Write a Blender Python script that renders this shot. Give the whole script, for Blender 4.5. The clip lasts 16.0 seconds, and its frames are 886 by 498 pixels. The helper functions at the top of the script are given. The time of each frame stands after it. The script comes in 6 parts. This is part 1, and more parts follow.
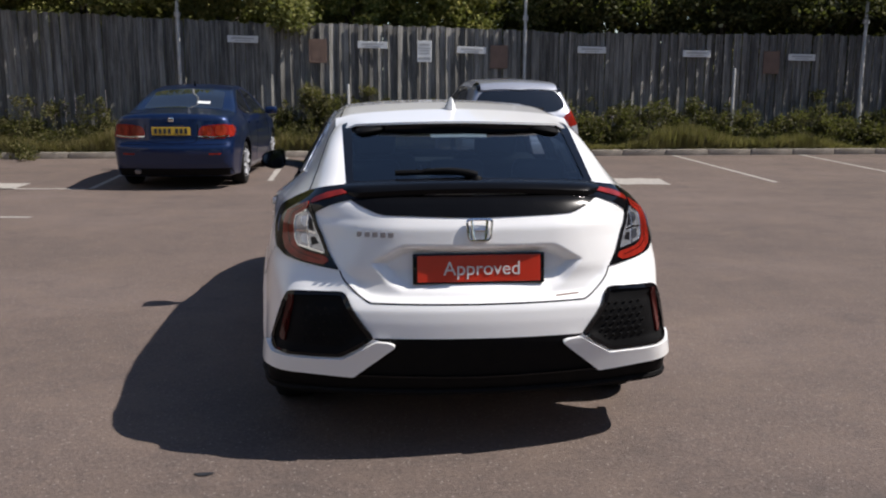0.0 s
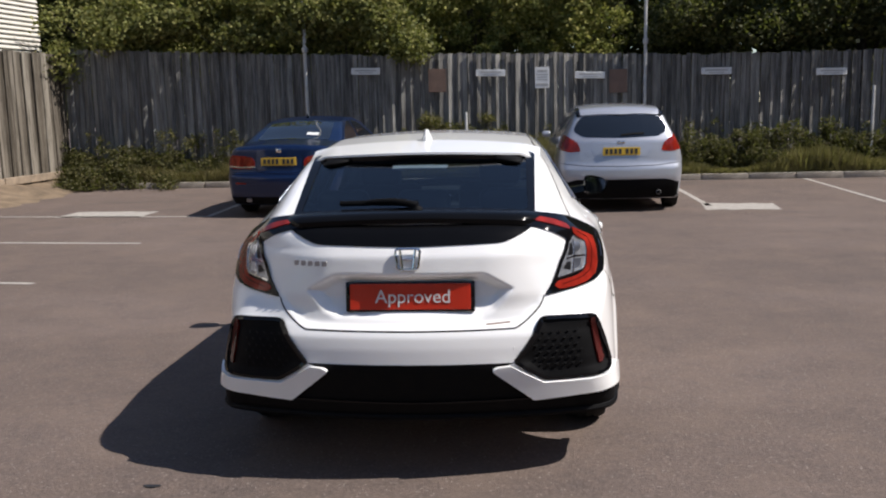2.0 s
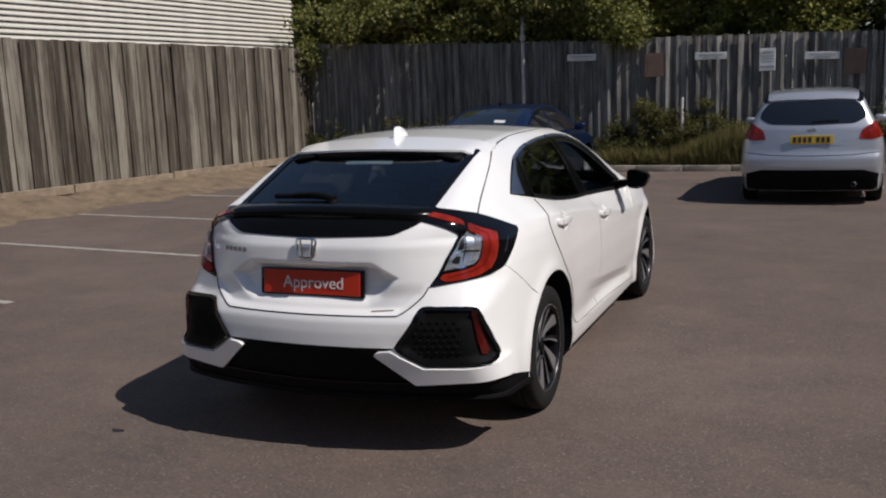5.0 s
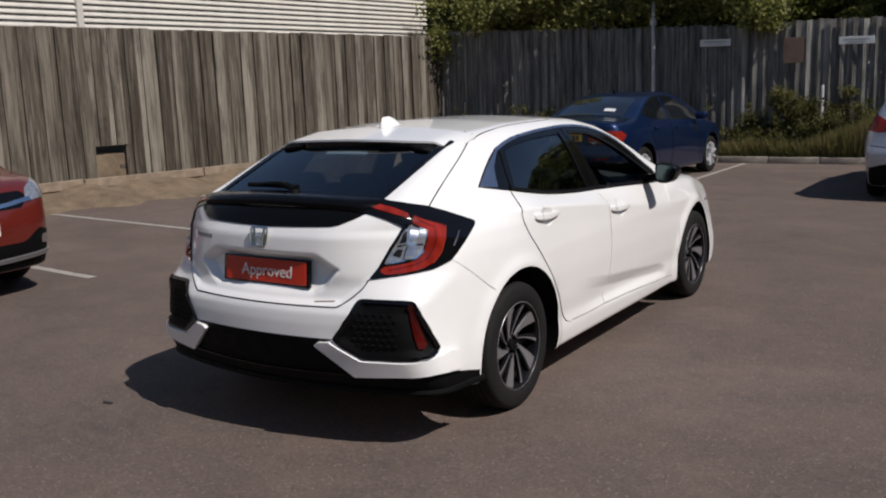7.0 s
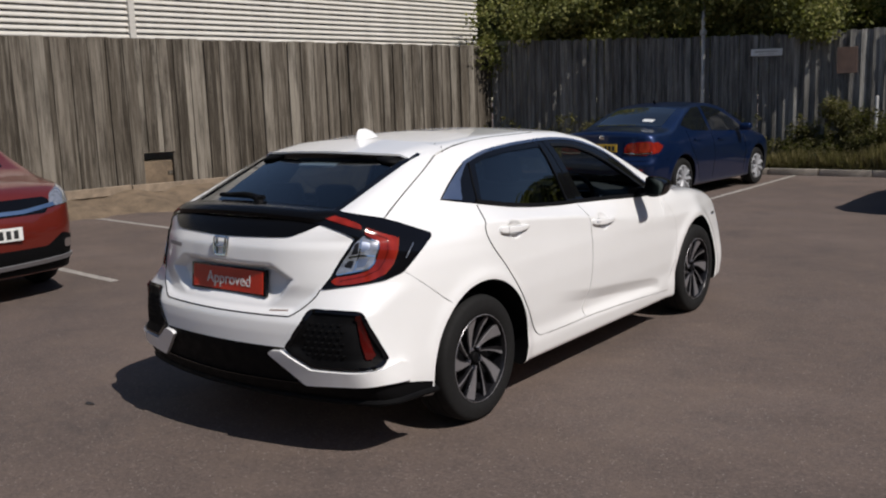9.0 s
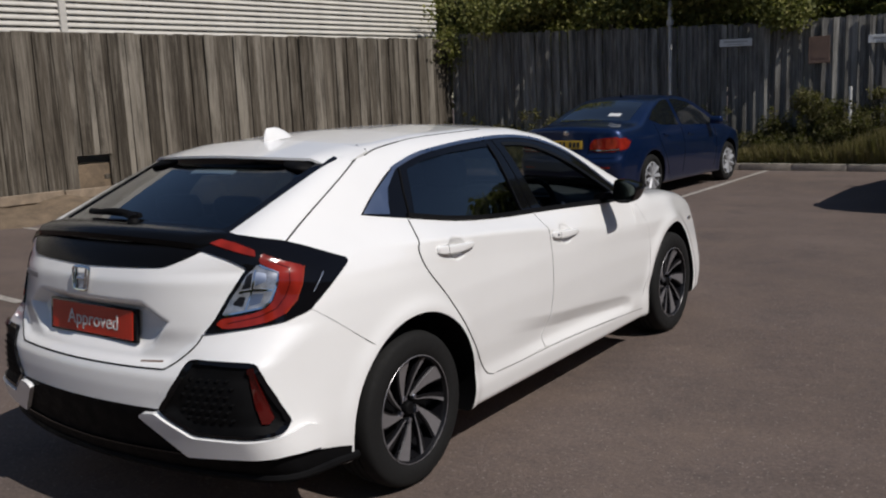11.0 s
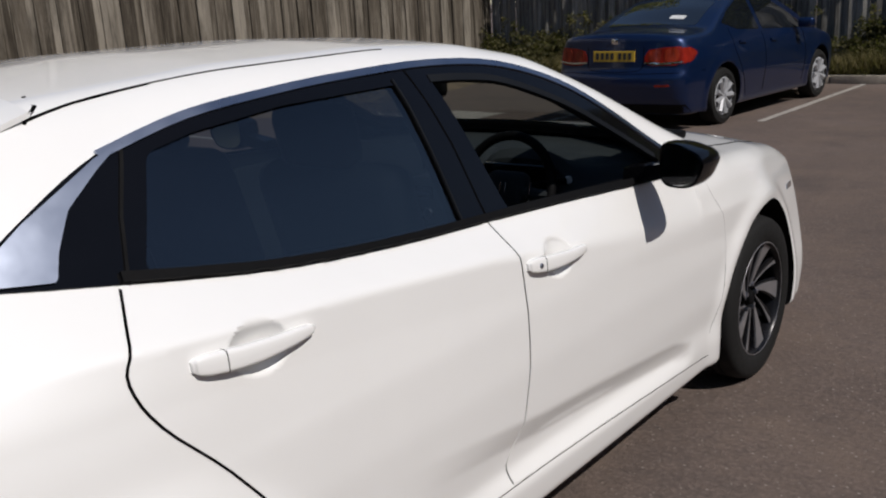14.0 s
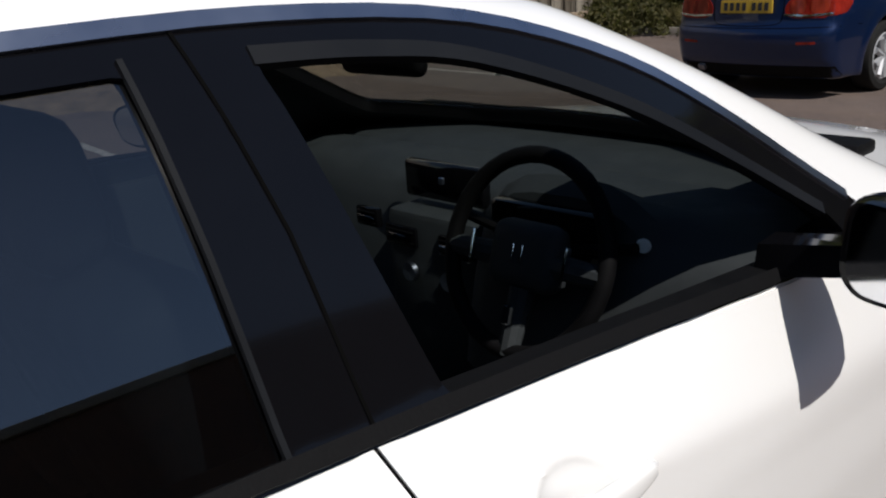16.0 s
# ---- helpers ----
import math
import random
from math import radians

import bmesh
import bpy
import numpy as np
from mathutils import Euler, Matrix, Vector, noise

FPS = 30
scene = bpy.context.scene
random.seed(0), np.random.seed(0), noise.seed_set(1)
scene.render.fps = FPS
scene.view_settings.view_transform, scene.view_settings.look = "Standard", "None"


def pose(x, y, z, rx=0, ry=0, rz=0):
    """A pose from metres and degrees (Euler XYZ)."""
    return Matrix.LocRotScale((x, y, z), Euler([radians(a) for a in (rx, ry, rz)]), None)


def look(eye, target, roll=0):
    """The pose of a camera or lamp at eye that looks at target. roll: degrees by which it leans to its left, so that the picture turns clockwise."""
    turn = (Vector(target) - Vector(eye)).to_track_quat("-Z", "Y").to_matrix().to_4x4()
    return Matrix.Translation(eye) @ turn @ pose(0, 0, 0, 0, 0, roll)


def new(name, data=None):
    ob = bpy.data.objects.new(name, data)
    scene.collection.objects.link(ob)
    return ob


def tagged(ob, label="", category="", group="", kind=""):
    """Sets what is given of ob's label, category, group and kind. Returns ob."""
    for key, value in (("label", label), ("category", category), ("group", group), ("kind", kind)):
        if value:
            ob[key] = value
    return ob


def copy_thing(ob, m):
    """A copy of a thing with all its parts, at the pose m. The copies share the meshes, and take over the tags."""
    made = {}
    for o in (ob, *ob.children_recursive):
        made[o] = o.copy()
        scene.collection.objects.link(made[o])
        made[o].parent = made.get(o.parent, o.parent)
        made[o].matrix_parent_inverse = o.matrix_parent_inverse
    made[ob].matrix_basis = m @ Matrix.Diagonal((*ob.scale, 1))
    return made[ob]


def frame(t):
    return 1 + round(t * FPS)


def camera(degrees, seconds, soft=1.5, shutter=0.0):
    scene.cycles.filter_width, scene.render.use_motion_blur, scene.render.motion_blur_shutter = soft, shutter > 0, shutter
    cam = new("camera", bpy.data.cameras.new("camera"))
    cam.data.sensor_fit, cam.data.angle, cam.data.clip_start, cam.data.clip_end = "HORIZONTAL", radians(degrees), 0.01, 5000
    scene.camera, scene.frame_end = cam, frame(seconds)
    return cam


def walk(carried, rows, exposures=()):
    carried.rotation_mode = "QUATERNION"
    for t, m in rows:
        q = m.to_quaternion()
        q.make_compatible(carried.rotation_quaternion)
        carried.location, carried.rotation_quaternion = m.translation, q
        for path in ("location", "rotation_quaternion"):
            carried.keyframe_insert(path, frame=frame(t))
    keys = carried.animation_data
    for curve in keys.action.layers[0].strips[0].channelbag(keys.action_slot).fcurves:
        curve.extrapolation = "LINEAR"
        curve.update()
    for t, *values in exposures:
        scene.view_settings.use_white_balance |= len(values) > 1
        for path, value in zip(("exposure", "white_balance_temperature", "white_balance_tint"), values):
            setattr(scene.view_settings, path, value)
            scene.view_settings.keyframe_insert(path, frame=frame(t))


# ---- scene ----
cam = camera(51.7, 16.0, 2.1)
PATH = [
    (0, (-0.526, -5.774, 1.542), (-0.317, -3.819, 1.173), 0.2),
    (0.5, (-0.269, -5.913, 1.549), (-0.158, -3.947, 1.199), 0.1),
    (1, (-0.045, -5.939, 1.552), (-0.011, -3.966, 1.227), 0.5),
    (1.5, (0.196, -5.933, 1.567), (0.144, -3.957, 1.266), 0.1),
    (2, (0.418, -5.874, 1.565), (0.271, -3.904, 1.253), -1.3),
    (2.5, (0.731, -5.878, 1.575), (0.472, -3.922, 1.247), -0.9),
    (3, (0.974, -5.84, 1.566), (0.607, -3.9, 1.252), -1.2),
    (3.5, (1.238, -5.779, 1.587), (0.775, -3.862, 1.256), -1.9),
    (4, (1.517, -5.748, 1.593), (0.952, -3.855, 1.285), -2.3),
    (4.2, (1.649, -5.761, 1.597), (1.039, -3.881, 1.288), -2.1),
    (6.3, (2.73, -5.446, 1.597), (1.758, -3.728, 1.271), -3.3),
    (6.5, (2.801, -5.373, 1.579), (1.795, -3.674, 1.26), -3.2),
    (7, (2.973, -5.216, 1.581), (1.891, -3.57, 1.236), -2.1),
    (7.5, (3.175, -5.089, 1.58), (2.032, -3.483, 1.242), -2.3),
    (8, (3.391, -4.991, 1.585), (2.194, -3.422, 1.259), -1.5),
    (8.2, (3.447, -4.978, 1.589), (2.234, -3.421, 1.265), -1.7),
    (10.5, (3.165, -4.501, 1.577), (2.001, -2.907, 1.25), -2.5),
    (11, (3.031, -4.141, 1.555), (1.88, -2.539, 1.223), -2.5),
    (11.5, (2.884, -3.787, 1.564), (1.717, -2.203, 1.207), -2.4),
    (12, (2.666, -3.452, 1.558), (1.526, -1.855, 1.169), -2.3),
    (12.5, (2.531, -3.053, 1.53), (1.369, -1.474, 1.135), -3.0),
    (13, (2.349, -2.68, 1.55), (1.189, -1.117, 1.092), -1.2),
    (13.5, (2.21, -2.352, 1.489), (1.048, -0.797, 1.011), -2.8),
    (14, (2.08, -1.977, 1.48), (0.843, -0.493, 0.96), -3.3),
    (14.5, (1.874, -1.619, 1.45), (0.631, -0.15, 0.906), -2.1),
    (15, (1.728, -1.278, 1.425), (0.455, 0.149, 0.841), -3.3),
    (15.5, (1.598, -0.958, 1.406), (0.21, 0.353, 0.811), -3.9),
    (16, (1.386, -0.71, 1.377), (-0.021, 0.578, 0.776), -3.8),
]
walk(cam, [(t, look(e, g, r)) for t, e, g, r in PATH],
     ((0.0, 0.66, 6520, 13), (1.5, 0.69, 6520, 13), (3.0, 0.60, 6530, 13), (4.2, 0.19, 6530, 13), (6.3, -0.03, 6520, 13), (7.0, 0.03, 6520, 13), (8.2, 0.02, 6520, 13), (10.5, -0.02, 6450, 12),
      (11.5, -0.34, 6430, 12), (12.5, -0.21, 6450, 12), (13.0, -0.29, 6450, 12), (14.0, -0.19, 6480, 12), (15.0, 0.0, 6450, 11), (15.5, 0.23, 6450, 11), (16.0, 0.09, 6430, 11)))

# ---- light ----
SUN_WAY = Vector((0.83, -0.115, 1.0)).normalized()
world = bpy.data.worlds.new("sky")
scene.world = world
world.use_nodes = True
sky = world.node_tree.nodes.new("ShaderNodeTexSky")
sky.sky_type, sky.sun_disc = "NISHITA", False
sky.sun_elevation = math.asin(SUN_WAY.z)
sky.sun_rotation = math.atan2(SUN_WAY.x, SUN_WAY.y)
sky.air_density, sky.dust_density, sky.ozone_density = 1.0, 0.25, 2.6
world.node_tree.links.new(sky.outputs[0], world.node_tree.nodes["Background"].inputs[0])
world.node_tree.nodes["Background"].inputs[1].default_value = 0.072
sun_data = bpy.data.lights.new("sun", "SUN")
sun_data.energy, sun_data.angle, sun_data.color = 4.1, radians(0.53), (1.0, 0.95, 0.88)
sun = new("sun", sun_data)
sun.matrix_world = look(SUN_WAY * 60, (0, 0, 0))

# ---- materials ----
def nodes_of(name):
    m = bpy.data.materials.new(name)
    m.use_nodes = True
    nt = m.node_tree
    return m, nt, nt.nodes["Principled BSDF"]


def add(nt, kind, **sets):
    n = nt.nodes.new(kind)
    for k, v in sets.items():
        n.inputs[k.replace("_", " ")].default_value = v
    return n


def ramp(nt, src, stops):
    r = nt.nodes.new("ShaderNodeValToRGB")
    el = r.color_ramp.elements
    while len(el) < len(stops):
        el.new(0.5)
    for e, (p, c) in zip(el, stops):
        e.position, e.color = p, (*c, 1)
    nt.links.new(src, r.inputs[0])
    return r.outputs[0]


def mixed(nt, fac, a, b, mode="MIX"):
    n = nt.nodes.new("ShaderNodeMix")
    n.data_type, n.blend_type = "RGBA", mode
    for sock, v in ((n.inputs[0], fac), (n.inputs[6], a), (n.inputs[7], b)):
        if isinstance(v, (int, float)):
            sock.default_value = v
        elif isinstance(v, tuple):
            sock.default_value = (*v, 1)
        else:
            nt.links.new(v, sock)
    return n.outputs[2]


def noise_of(nt, scale, detail=4.0, stretch=(1, 1, 1), rough=0.6, shift=None):
    tc = nt.nodes.new("ShaderNodeTexCoord")
    mp = nt.nodes.new("ShaderNodeMapping")
    mp.inputs["Scale"].default_value = stretch
    nt.links.new(tc.outputs["Object"], mp.inputs[0])
    if shift is not None:
        nt.links.new(shift, mp.inputs["Location"])
    n = add(nt, "ShaderNodeTexNoise", Scale=scale, Detail=detail, Roughness=rough)
    nt.links.new(mp.outputs[0], n.inputs[0])
    return n.outputs[0]


def bump(nt, bsdf, height, strength, distance):
    b = add(nt, "ShaderNodeBump", Strength=strength, Distance=distance)
    nt.links.new(height, b.inputs["Height"])
    nt.links.new(b.outputs[0], bsdf.inputs["Normal"])


def plain(name, color, rough=0.5, metal=0.0, vary=0.12, scale=6.0, coat=0.0, relief=0.0, shine=0.5):
    """A surface with slight variation of tone and gloss at two scales."""
    m, nt, b = nodes_of(name)
    n1, n2 = noise_of(nt, scale), noise_of(nt, scale * 9)
    dark = tuple(c * (1 - vary) for c in color)
    lite = tuple(min(1, c * (1 + vary * 0.6)) for c in color)
    col = ramp(nt, n1, ((0.3, dark), (0.7, lite)))
    nt.links.new(mixed(nt, vary * 0.5, col, ramp(nt, n2, ((0.35, dark), (0.65, lite)))), b.inputs["Base Color"])
    b.inputs["Metallic"].default_value = metal
    nt.links.new(ramp(nt, n1, ((0.3, (rough * 0.85,) * 3), (0.7, (min(1, rough * 1.15),) * 3))), b.inputs["Roughness"])
    b.inputs["Specular IOR Level"].default_value = shine
    b.inputs["Coat Weight"].default_value = coat
    b.inputs["Coat Roughness"].default_value = 0.03
    if relief:
        bump(nt, b, n2, 0.5, relief)
    return m


def car_paint(name, color, metal=0.0, flake=0.0, rough=0.35, coat=1.0):
    m, nt, b = nodes_of(name)
    n1 = noise_of(nt, 2.5)
    fine = noise_of(nt, 900.0, 1.0)
    c = ramp(nt, n1, ((0.3, tuple(v * 0.97 for v in color)), (0.7, color)))
    if flake:
        c = mixed(nt, flake, c, ramp(nt, fine, ((0.4, tuple(v * 0.6 for v in color)), (0.65, tuple(min(1, v * 1.5) for v in color)))))
    nt.links.new(c, b.inputs["Base Color"])
    b.inputs["Metallic"].default_value = metal
    b.inputs["Roughness"].default_value = rough
    b.inputs["Coat Weight"].default_value = coat
    b.inputs["Coat Roughness"].default_value = 0.04
    return m


def glass(name, tint, gloss=1.5):
    """A thin tinted pane: it lets tinted light through and mirrors by its Fresnel gloss."""
    m = bpy.data.materials.new(name)
    m.use_nodes = True
    nt = m.node_tree
    nt.nodes.clear()
    out = nt.nodes.new("ShaderNodeOutputMaterial")
    clear = add(nt, "ShaderNodeBsdfTransparent", Color=(*tint, 1))
    shine = add(nt, "ShaderNodeBsdfGlossy", Color=(1, 1, 1, 1), Roughness=0.01)
    lw = add(nt, "ShaderNodeLayerWeight", Blend=0.5)
    pw = nt.nodes.new("ShaderNodeMath")
    pw.operation = "POWER"
    pw.inputs[1].default_value = 4.4
    nt.links.new(lw.outputs["Facing"], pw.inputs[0])
    fr = nt.nodes.new("ShaderNodeMapRange")
    fr.inputs["To Min"].default_value, fr.inputs["To Max"].default_value = 0.052 * gloss, 1.0
    nt.links.new(pw.outputs[0], fr.inputs[0])
    mx = nt.nodes.new("ShaderNodeMixShader")
    nt.links.new(fr.outputs[0], mx.inputs[0])
    nt.links.new(clear.outputs[0], mx.inputs[1])
    nt.links.new(shine.outputs[0], mx.inputs[2])
    nt.links.new(mx.outputs[0], out.inputs[0])
    return m


def lens_plastic(name, color, rough=0.08):
    """Coloured lamp lens, glossy, with fine ribs behind the surface."""
    m, nt, b = nodes_of(name)
    n = noise_of(nt, 14.0, 1.0, (1, 1, 0.5))
    nt.links.new(ramp(nt, n, ((0.3, tuple(c * 0.45 for c in color)), (0.7, color))), b.inputs["Base Color"])
    b.inputs["Roughness"].default_value = rough
    b.inputs["Coat Weight"].default_value = 0.3
    b.inputs["Specular IOR Level"].default_value = 0.25
    return m


def asphalt_material():
    m, nt, b = nodes_of("asphalt")
    grit = noise_of(nt, 52.0, 5.0, rough=0.72)
    mid = noise_of(nt, 13.0, 6.0, rough=0.7)
    big = noise_of(nt, 0.35, 5.0, (1, 1.6, 1))
    vor = add(nt, "ShaderNodeTexVoronoi", Scale=58.0)
    tc = nt.nodes.new("ShaderNodeTexCoord")
    nt.links.new(tc.outputs["Object"], vor.inputs["Vector"])
    c = ramp(nt, grit, ((0.36, (0.047, 0.038, 0.035)), (0.5, (0.109, 0.084, 0.073)), (0.66, (0.234, 0.189, 0.174))))
    c = mixed(nt, 0.58, c, ramp(nt, mid, ((0.32, (0.069, 0.056, 0.051)), (0.68, (0.179, 0.134, 0.112)))))
    c = mixed(nt, 0.40, c, ramp(nt, big, ((0.32, (0.082, 0.065, 0.057)), (0.5, (0.121, 0.091, 0.076)), (0.7, (0.184, 0.143, 0.125)))))
    blotch = noise_of(nt, 1.7, 4.0, rough=0.7)
    c = mixed(nt, ramp(nt, blotch, ((0.48, (0, 0, 0)), (0.66, (0.38,) * 3))), c, (0.168, 0.125, 0.099))
    c = mixed(nt, ramp(nt, blotch, ((0.32, (0.35,) * 3), (0.44, (0, 0, 0)))), c, (0.063, 0.054, 0.051))
    specks = ramp(nt, vor.outputs["Distance"], ((0.16, (1, 1, 1)), (0.30, (0, 0, 0))))
    pick = ramp(nt, vor.outputs["Color"], ((0.70, (0, 0, 0)), (0.76, (1, 1, 1))))
    c = mixed(nt, mixed(nt, 1.0, specks, pick, "MULTIPLY"), c, (0.254, 0.219, 0.198))
    nt.links.new(c, b.inputs["Base Color"])
    nt.links.new(ramp(nt, mid, ((0.3, (0.78,) * 3), (0.7, (0.95,) * 3))), b.inputs["Roughness"])
    b.inputs["Specular IOR Level"].default_value = 0.3
    bump(nt, b, grit, 0.8, 0.010)
    return m


def board_material(name, tones, streak):
    """Weathered fence board: grain along the board, stains from the ends, its own tone by piece."""
    m, nt, b = nodes_of(name)
    info = nt.nodes.new("ShaderNodeObjectInfo")
    comb = nt.nodes.new("ShaderNodeCombineXYZ")
    mul = nt.nodes.new("ShaderNodeMath")
    mul.operation = "MULTIPLY"
    mul.inputs[1].default_value = 37.0
    nt.links.new(info.outputs["Random"], mul.inputs[0])
    for i in range(3):
        nt.links.new(mul.outputs[0], comb.inputs[i])
    grain = noise_of(nt, 20.0, 7.0, (3.0, 3.0, 0.22), 0.75, comb.outputs[0])
    stain = noise_of(nt, 2.6, 5.0, (2.0, 2.0, 0.8), 0.68, comb.outputs[0])
    c = ramp(nt, info.outputs["Random"], tuple(zip((0.0, 0.36, 0.68, 0.97), tones)))
    c = mixed(nt, streak, c, ramp(nt, grain, ((0.34, tuple(v * 0.25 for v in tones[1])), (0.5, tones[2]), (0.66, tuple(min(1, v * 1.5) for v in tones[3])))))
    c = mixed(nt, ramp(nt, stain, ((0.44, (0, 0, 0)), (0.66, (0.72,) * 3))), c, tuple(v * 0.55 for v in tones[0]))
    worn = noise_of(nt, 5.0, 7.0, (4.0, 4.0, 0.35), 0.72, comb.outputs[0])
    c = mixed(nt, ramp(nt, worn, ((0.50, (0, 0, 0)), (0.66, (0.42,) * 3))), c, tuple(min(1, v * 1.25) for v in tones[3]))
    c = mixed(nt, ramp(nt, worn, ((0.36, (0.55,) * 3), (0.46, (0, 0, 0)))), c, tuple(v * 0.5 for v in tones[0]))
    crack = noise_of(nt, 34.0, 3.0, (3.5, 3.5, 0.06), 0.5, comb.outputs[0])
    c = mixed(nt, ramp(nt, crack, ((0.27, (0.85,) * 3), (0.34, (0, 0, 0)))), c, tuple(v * 0.2 for v in tones[0]))
    nt.links.new(c, b.inputs["Base Color"])
    b.inputs["Roughness"].default_value = 0.9
    b.inputs["Specular IOR Level"].default_value = 0.15
    bump(nt, b, grain, 0.7, 0.006)
    return m


def leaf_material(name, dark, mid, lite):
    m, nt, b = nodes_of(name)
    geo = nt.nodes.new("ShaderNodeNewGeometry")
    c = ramp(nt, geo.outputs["Random Per Island"], ((0.0, dark), (0.55, mid), (1.0, lite)))
    big = noise_of(nt, 0.9, 3.0)
    c = mixed(nt, ramp(nt, big, ((0.4, (0, 0, 0)), (0.65, (0.4,) * 3))), c, dark)
    b.inputs["Roughness"].default_value = 0.65
    b.inputs["Specular IOR Level"].default_value = 0.2
    nt.links.new(c, b.inputs["Base Color"])
    tr = nt.nodes.new("ShaderNodeBsdfTranslucent")
    nt.links.new(mixed(nt, 0.5, c, (0.16, 0.20, 0.02)), tr.inputs[0])
    mx = nt.nodes.new("ShaderNodeMixShader")
    mx.inputs[0].default_value = 0.42
    nt.links.new(b.outputs[0], mx.inputs[1])
    nt.links.new(tr.outputs[0], mx.inputs[2])
    nt.links.new(mx.outputs[0], nt.nodes["Material Output"].inputs[0])
    return m


ASPHALT = asphalt_material()
WHITE_PAINT = car_paint("white_car_paint", (0.87, 0.87, 0.86), rough=0.4)
BLUE_PAINT = car_paint("blue_car_paint", (0.0018, 0.0155, 0.068), 0.55, 0.2, coat=0.7)
SILVER_PAINT = car_paint("silver_car_paint", (0.46, 0.48, 0.53), 0.55, 0.3)
RED_PAINT = car_paint("red_car_paint", (0.17, 0.018, 0.010), 0.4, 0.3)
GLOSS_BLACK = plain("gloss_black_plastic", (0.004, 0.004, 0.005), 0.08, coat=0.14, shine=0.22)
PIANO = plain("dark_satin_plastic", (0.004, 0.004, 0.0045), 0.2, shine=0.13)
MATT_BLACK = plain("matt_black_plastic", (0.0035, 0.0035, 0.004), 0.65, scale=20, relief=0.0008, shine=0.12)
CABIN = plain("dark_cabin_trim", (0.034, 0.039, 0.042), 0.6, scale=15, relief=0.0006, shine=0.2)
SEAL_GREY = plain("grey_rubber_seal", (0.008, 0.009, 0.011), 0.5, shine=0.15)
SEAM = plain("panel_gap", (0.002, 0.002, 0.002), 0.9, shine=0.05)
RUBBER = plain("tyre_rubber", (0.011, 0.011, 0.011), 0.8, scale=25, relief=0.001, shine=0.25)
CHROME = plain("chrome", (0.75, 0.76, 0.78), 0.08, 1.0, 0.05)
SATIN_TRIM = plain("satin_dark_chrome", (0.40, 0.44, 0.53), 0.30, 1.0, 0.06)
ALLOY = plain("machined_alloy", (0.30, 0.295, 0.31), 0.34, 0.6, 0.10, 30)
WHEEL_SILVER = plain("silver_wheel_paint", (0.40, 0.41, 0.43), 0.4, 0.25, 0.1, 20)
ALLOY_DARK = plain("dark_alloy", (0.010, 0.010, 0.012), 0.3, 0.2, shine=0.3)
GLASS_DARK = glass("privacy_glass", (0.23, 0.26, 0.28), 2.35)
GLASS_REAR = glass("tinted_tailgate_glass", (0.36, 0.43, 0.48), 1.35)
GLASS_CLEAR = glass("clear_car_glass", (0.52, 0.56, 0.54), 1.0)
GLASS_OPAQUE = plain("dark_car_glass", (0.008, 0.010, 0.013), 0.03, coat=1.0)
LENS_RED = lens_plastic("red_lamp_lens", (0.30, 0.022, 0.013))
REFLECTOR = lens_plastic("red_reflector", (0.075, 0.006, 0.005))
LENS_ORANGE = lens_plastic("orange_lamp_lens", (0.38, 0.045, 0.02))
LENS_CLEAR = plain("silvered_lamp_reflector", (0.42, 0.44, 0.48), 0.18, 0.6, 0.6, 40, 1.0)
PLATE_RED = plain("red_plate_card", (0.54, 0.030, 0.010), 0.32, 0, 0.2, 3, 0.1)
PLATE_YELLOW = plain("yellow_plate", (0.52, 0.34, 0.03), 0.45)
PLATE_WHITE = plain("white_plate", (0.75, 0.75, 0.72), 0.4)
INK = plain("dark_ink", (0.02, 0.02, 0.022), 0.6)
SIGN_WHITE = plain("painted_sign_board", (0.72, 0.73, 0.72), 0.5, 0, 0.15, 4)
SIGN_BROWN = plain("weathered_brown_board", (0.19, 0.125, 0.095), 0.8, 0, 0.3, 5)
LETTER = plain("white_lettering", (0.66, 0.65, 0.63), 0.5)
LINE_PAINT = plain("worn_line_paint", (0.36, 0.335, 0.30), 0.85, 0, 0.5, 14)
KERB = plain("concrete_kerb", (0.30, 0.265, 0.22), 0.9, 0, 0.35, 7, relief=0.004)
SOIL = plain("dry_soil_and_litter", (0.172, 0.126, 0.082), 0.95, 0, 0.55, 4.0, relief=0.006)
GRAVEL_BOARD = plain("pale_timber", (0.27, 0.21, 0.15), 0.9, 0, 0.45, 6, relief=0.004)
BED_SOIL = plain("dark_bed_soil", (0.055, 0.043, 0.028), 0.95, 0, 0.5, 4, relief=0.02)
GALVANISED = plain("galvanised_steel", (0.46, 0.46, 0.45), 0.5, 0.3, 0.25, 9)
CLADDING = plain("off_white_cladding", (0.58, 0.555, 0.50), 0.55, 0, 0.12, 3)
BRICK_WALL = plain("brown_brick_wall", (0.15, 0.085, 0.06), 0.85, 0, 0.3, 3, relief=0.004)
BARK = plain("bark", (0.07, 0.055, 0.04), 0.95, 0, 0.4, 12, relief=0.02)
BOARD_SUN = board_material("weathered_brown_boards", ((0.044, 0.036, 0.027), (0.088, 0.074, 0.057), (0.152, 0.132, 0.106), (0.285, 0.258, 0.214)), 0.20)
BOARD_GREY = board_material("weathered_grey_boards", ((0.085, 0.082, 0.076), (0.130, 0.126, 0.117), (0.205, 0.198, 0.182), (0.36, 0.348, 0.315)), 0.42)
LEAF = leaf_material("tree_leaves", (0.088, 0.100, 0.036), (0.215, 0.224, 0.074), (0.41, 0.375, 0.14))
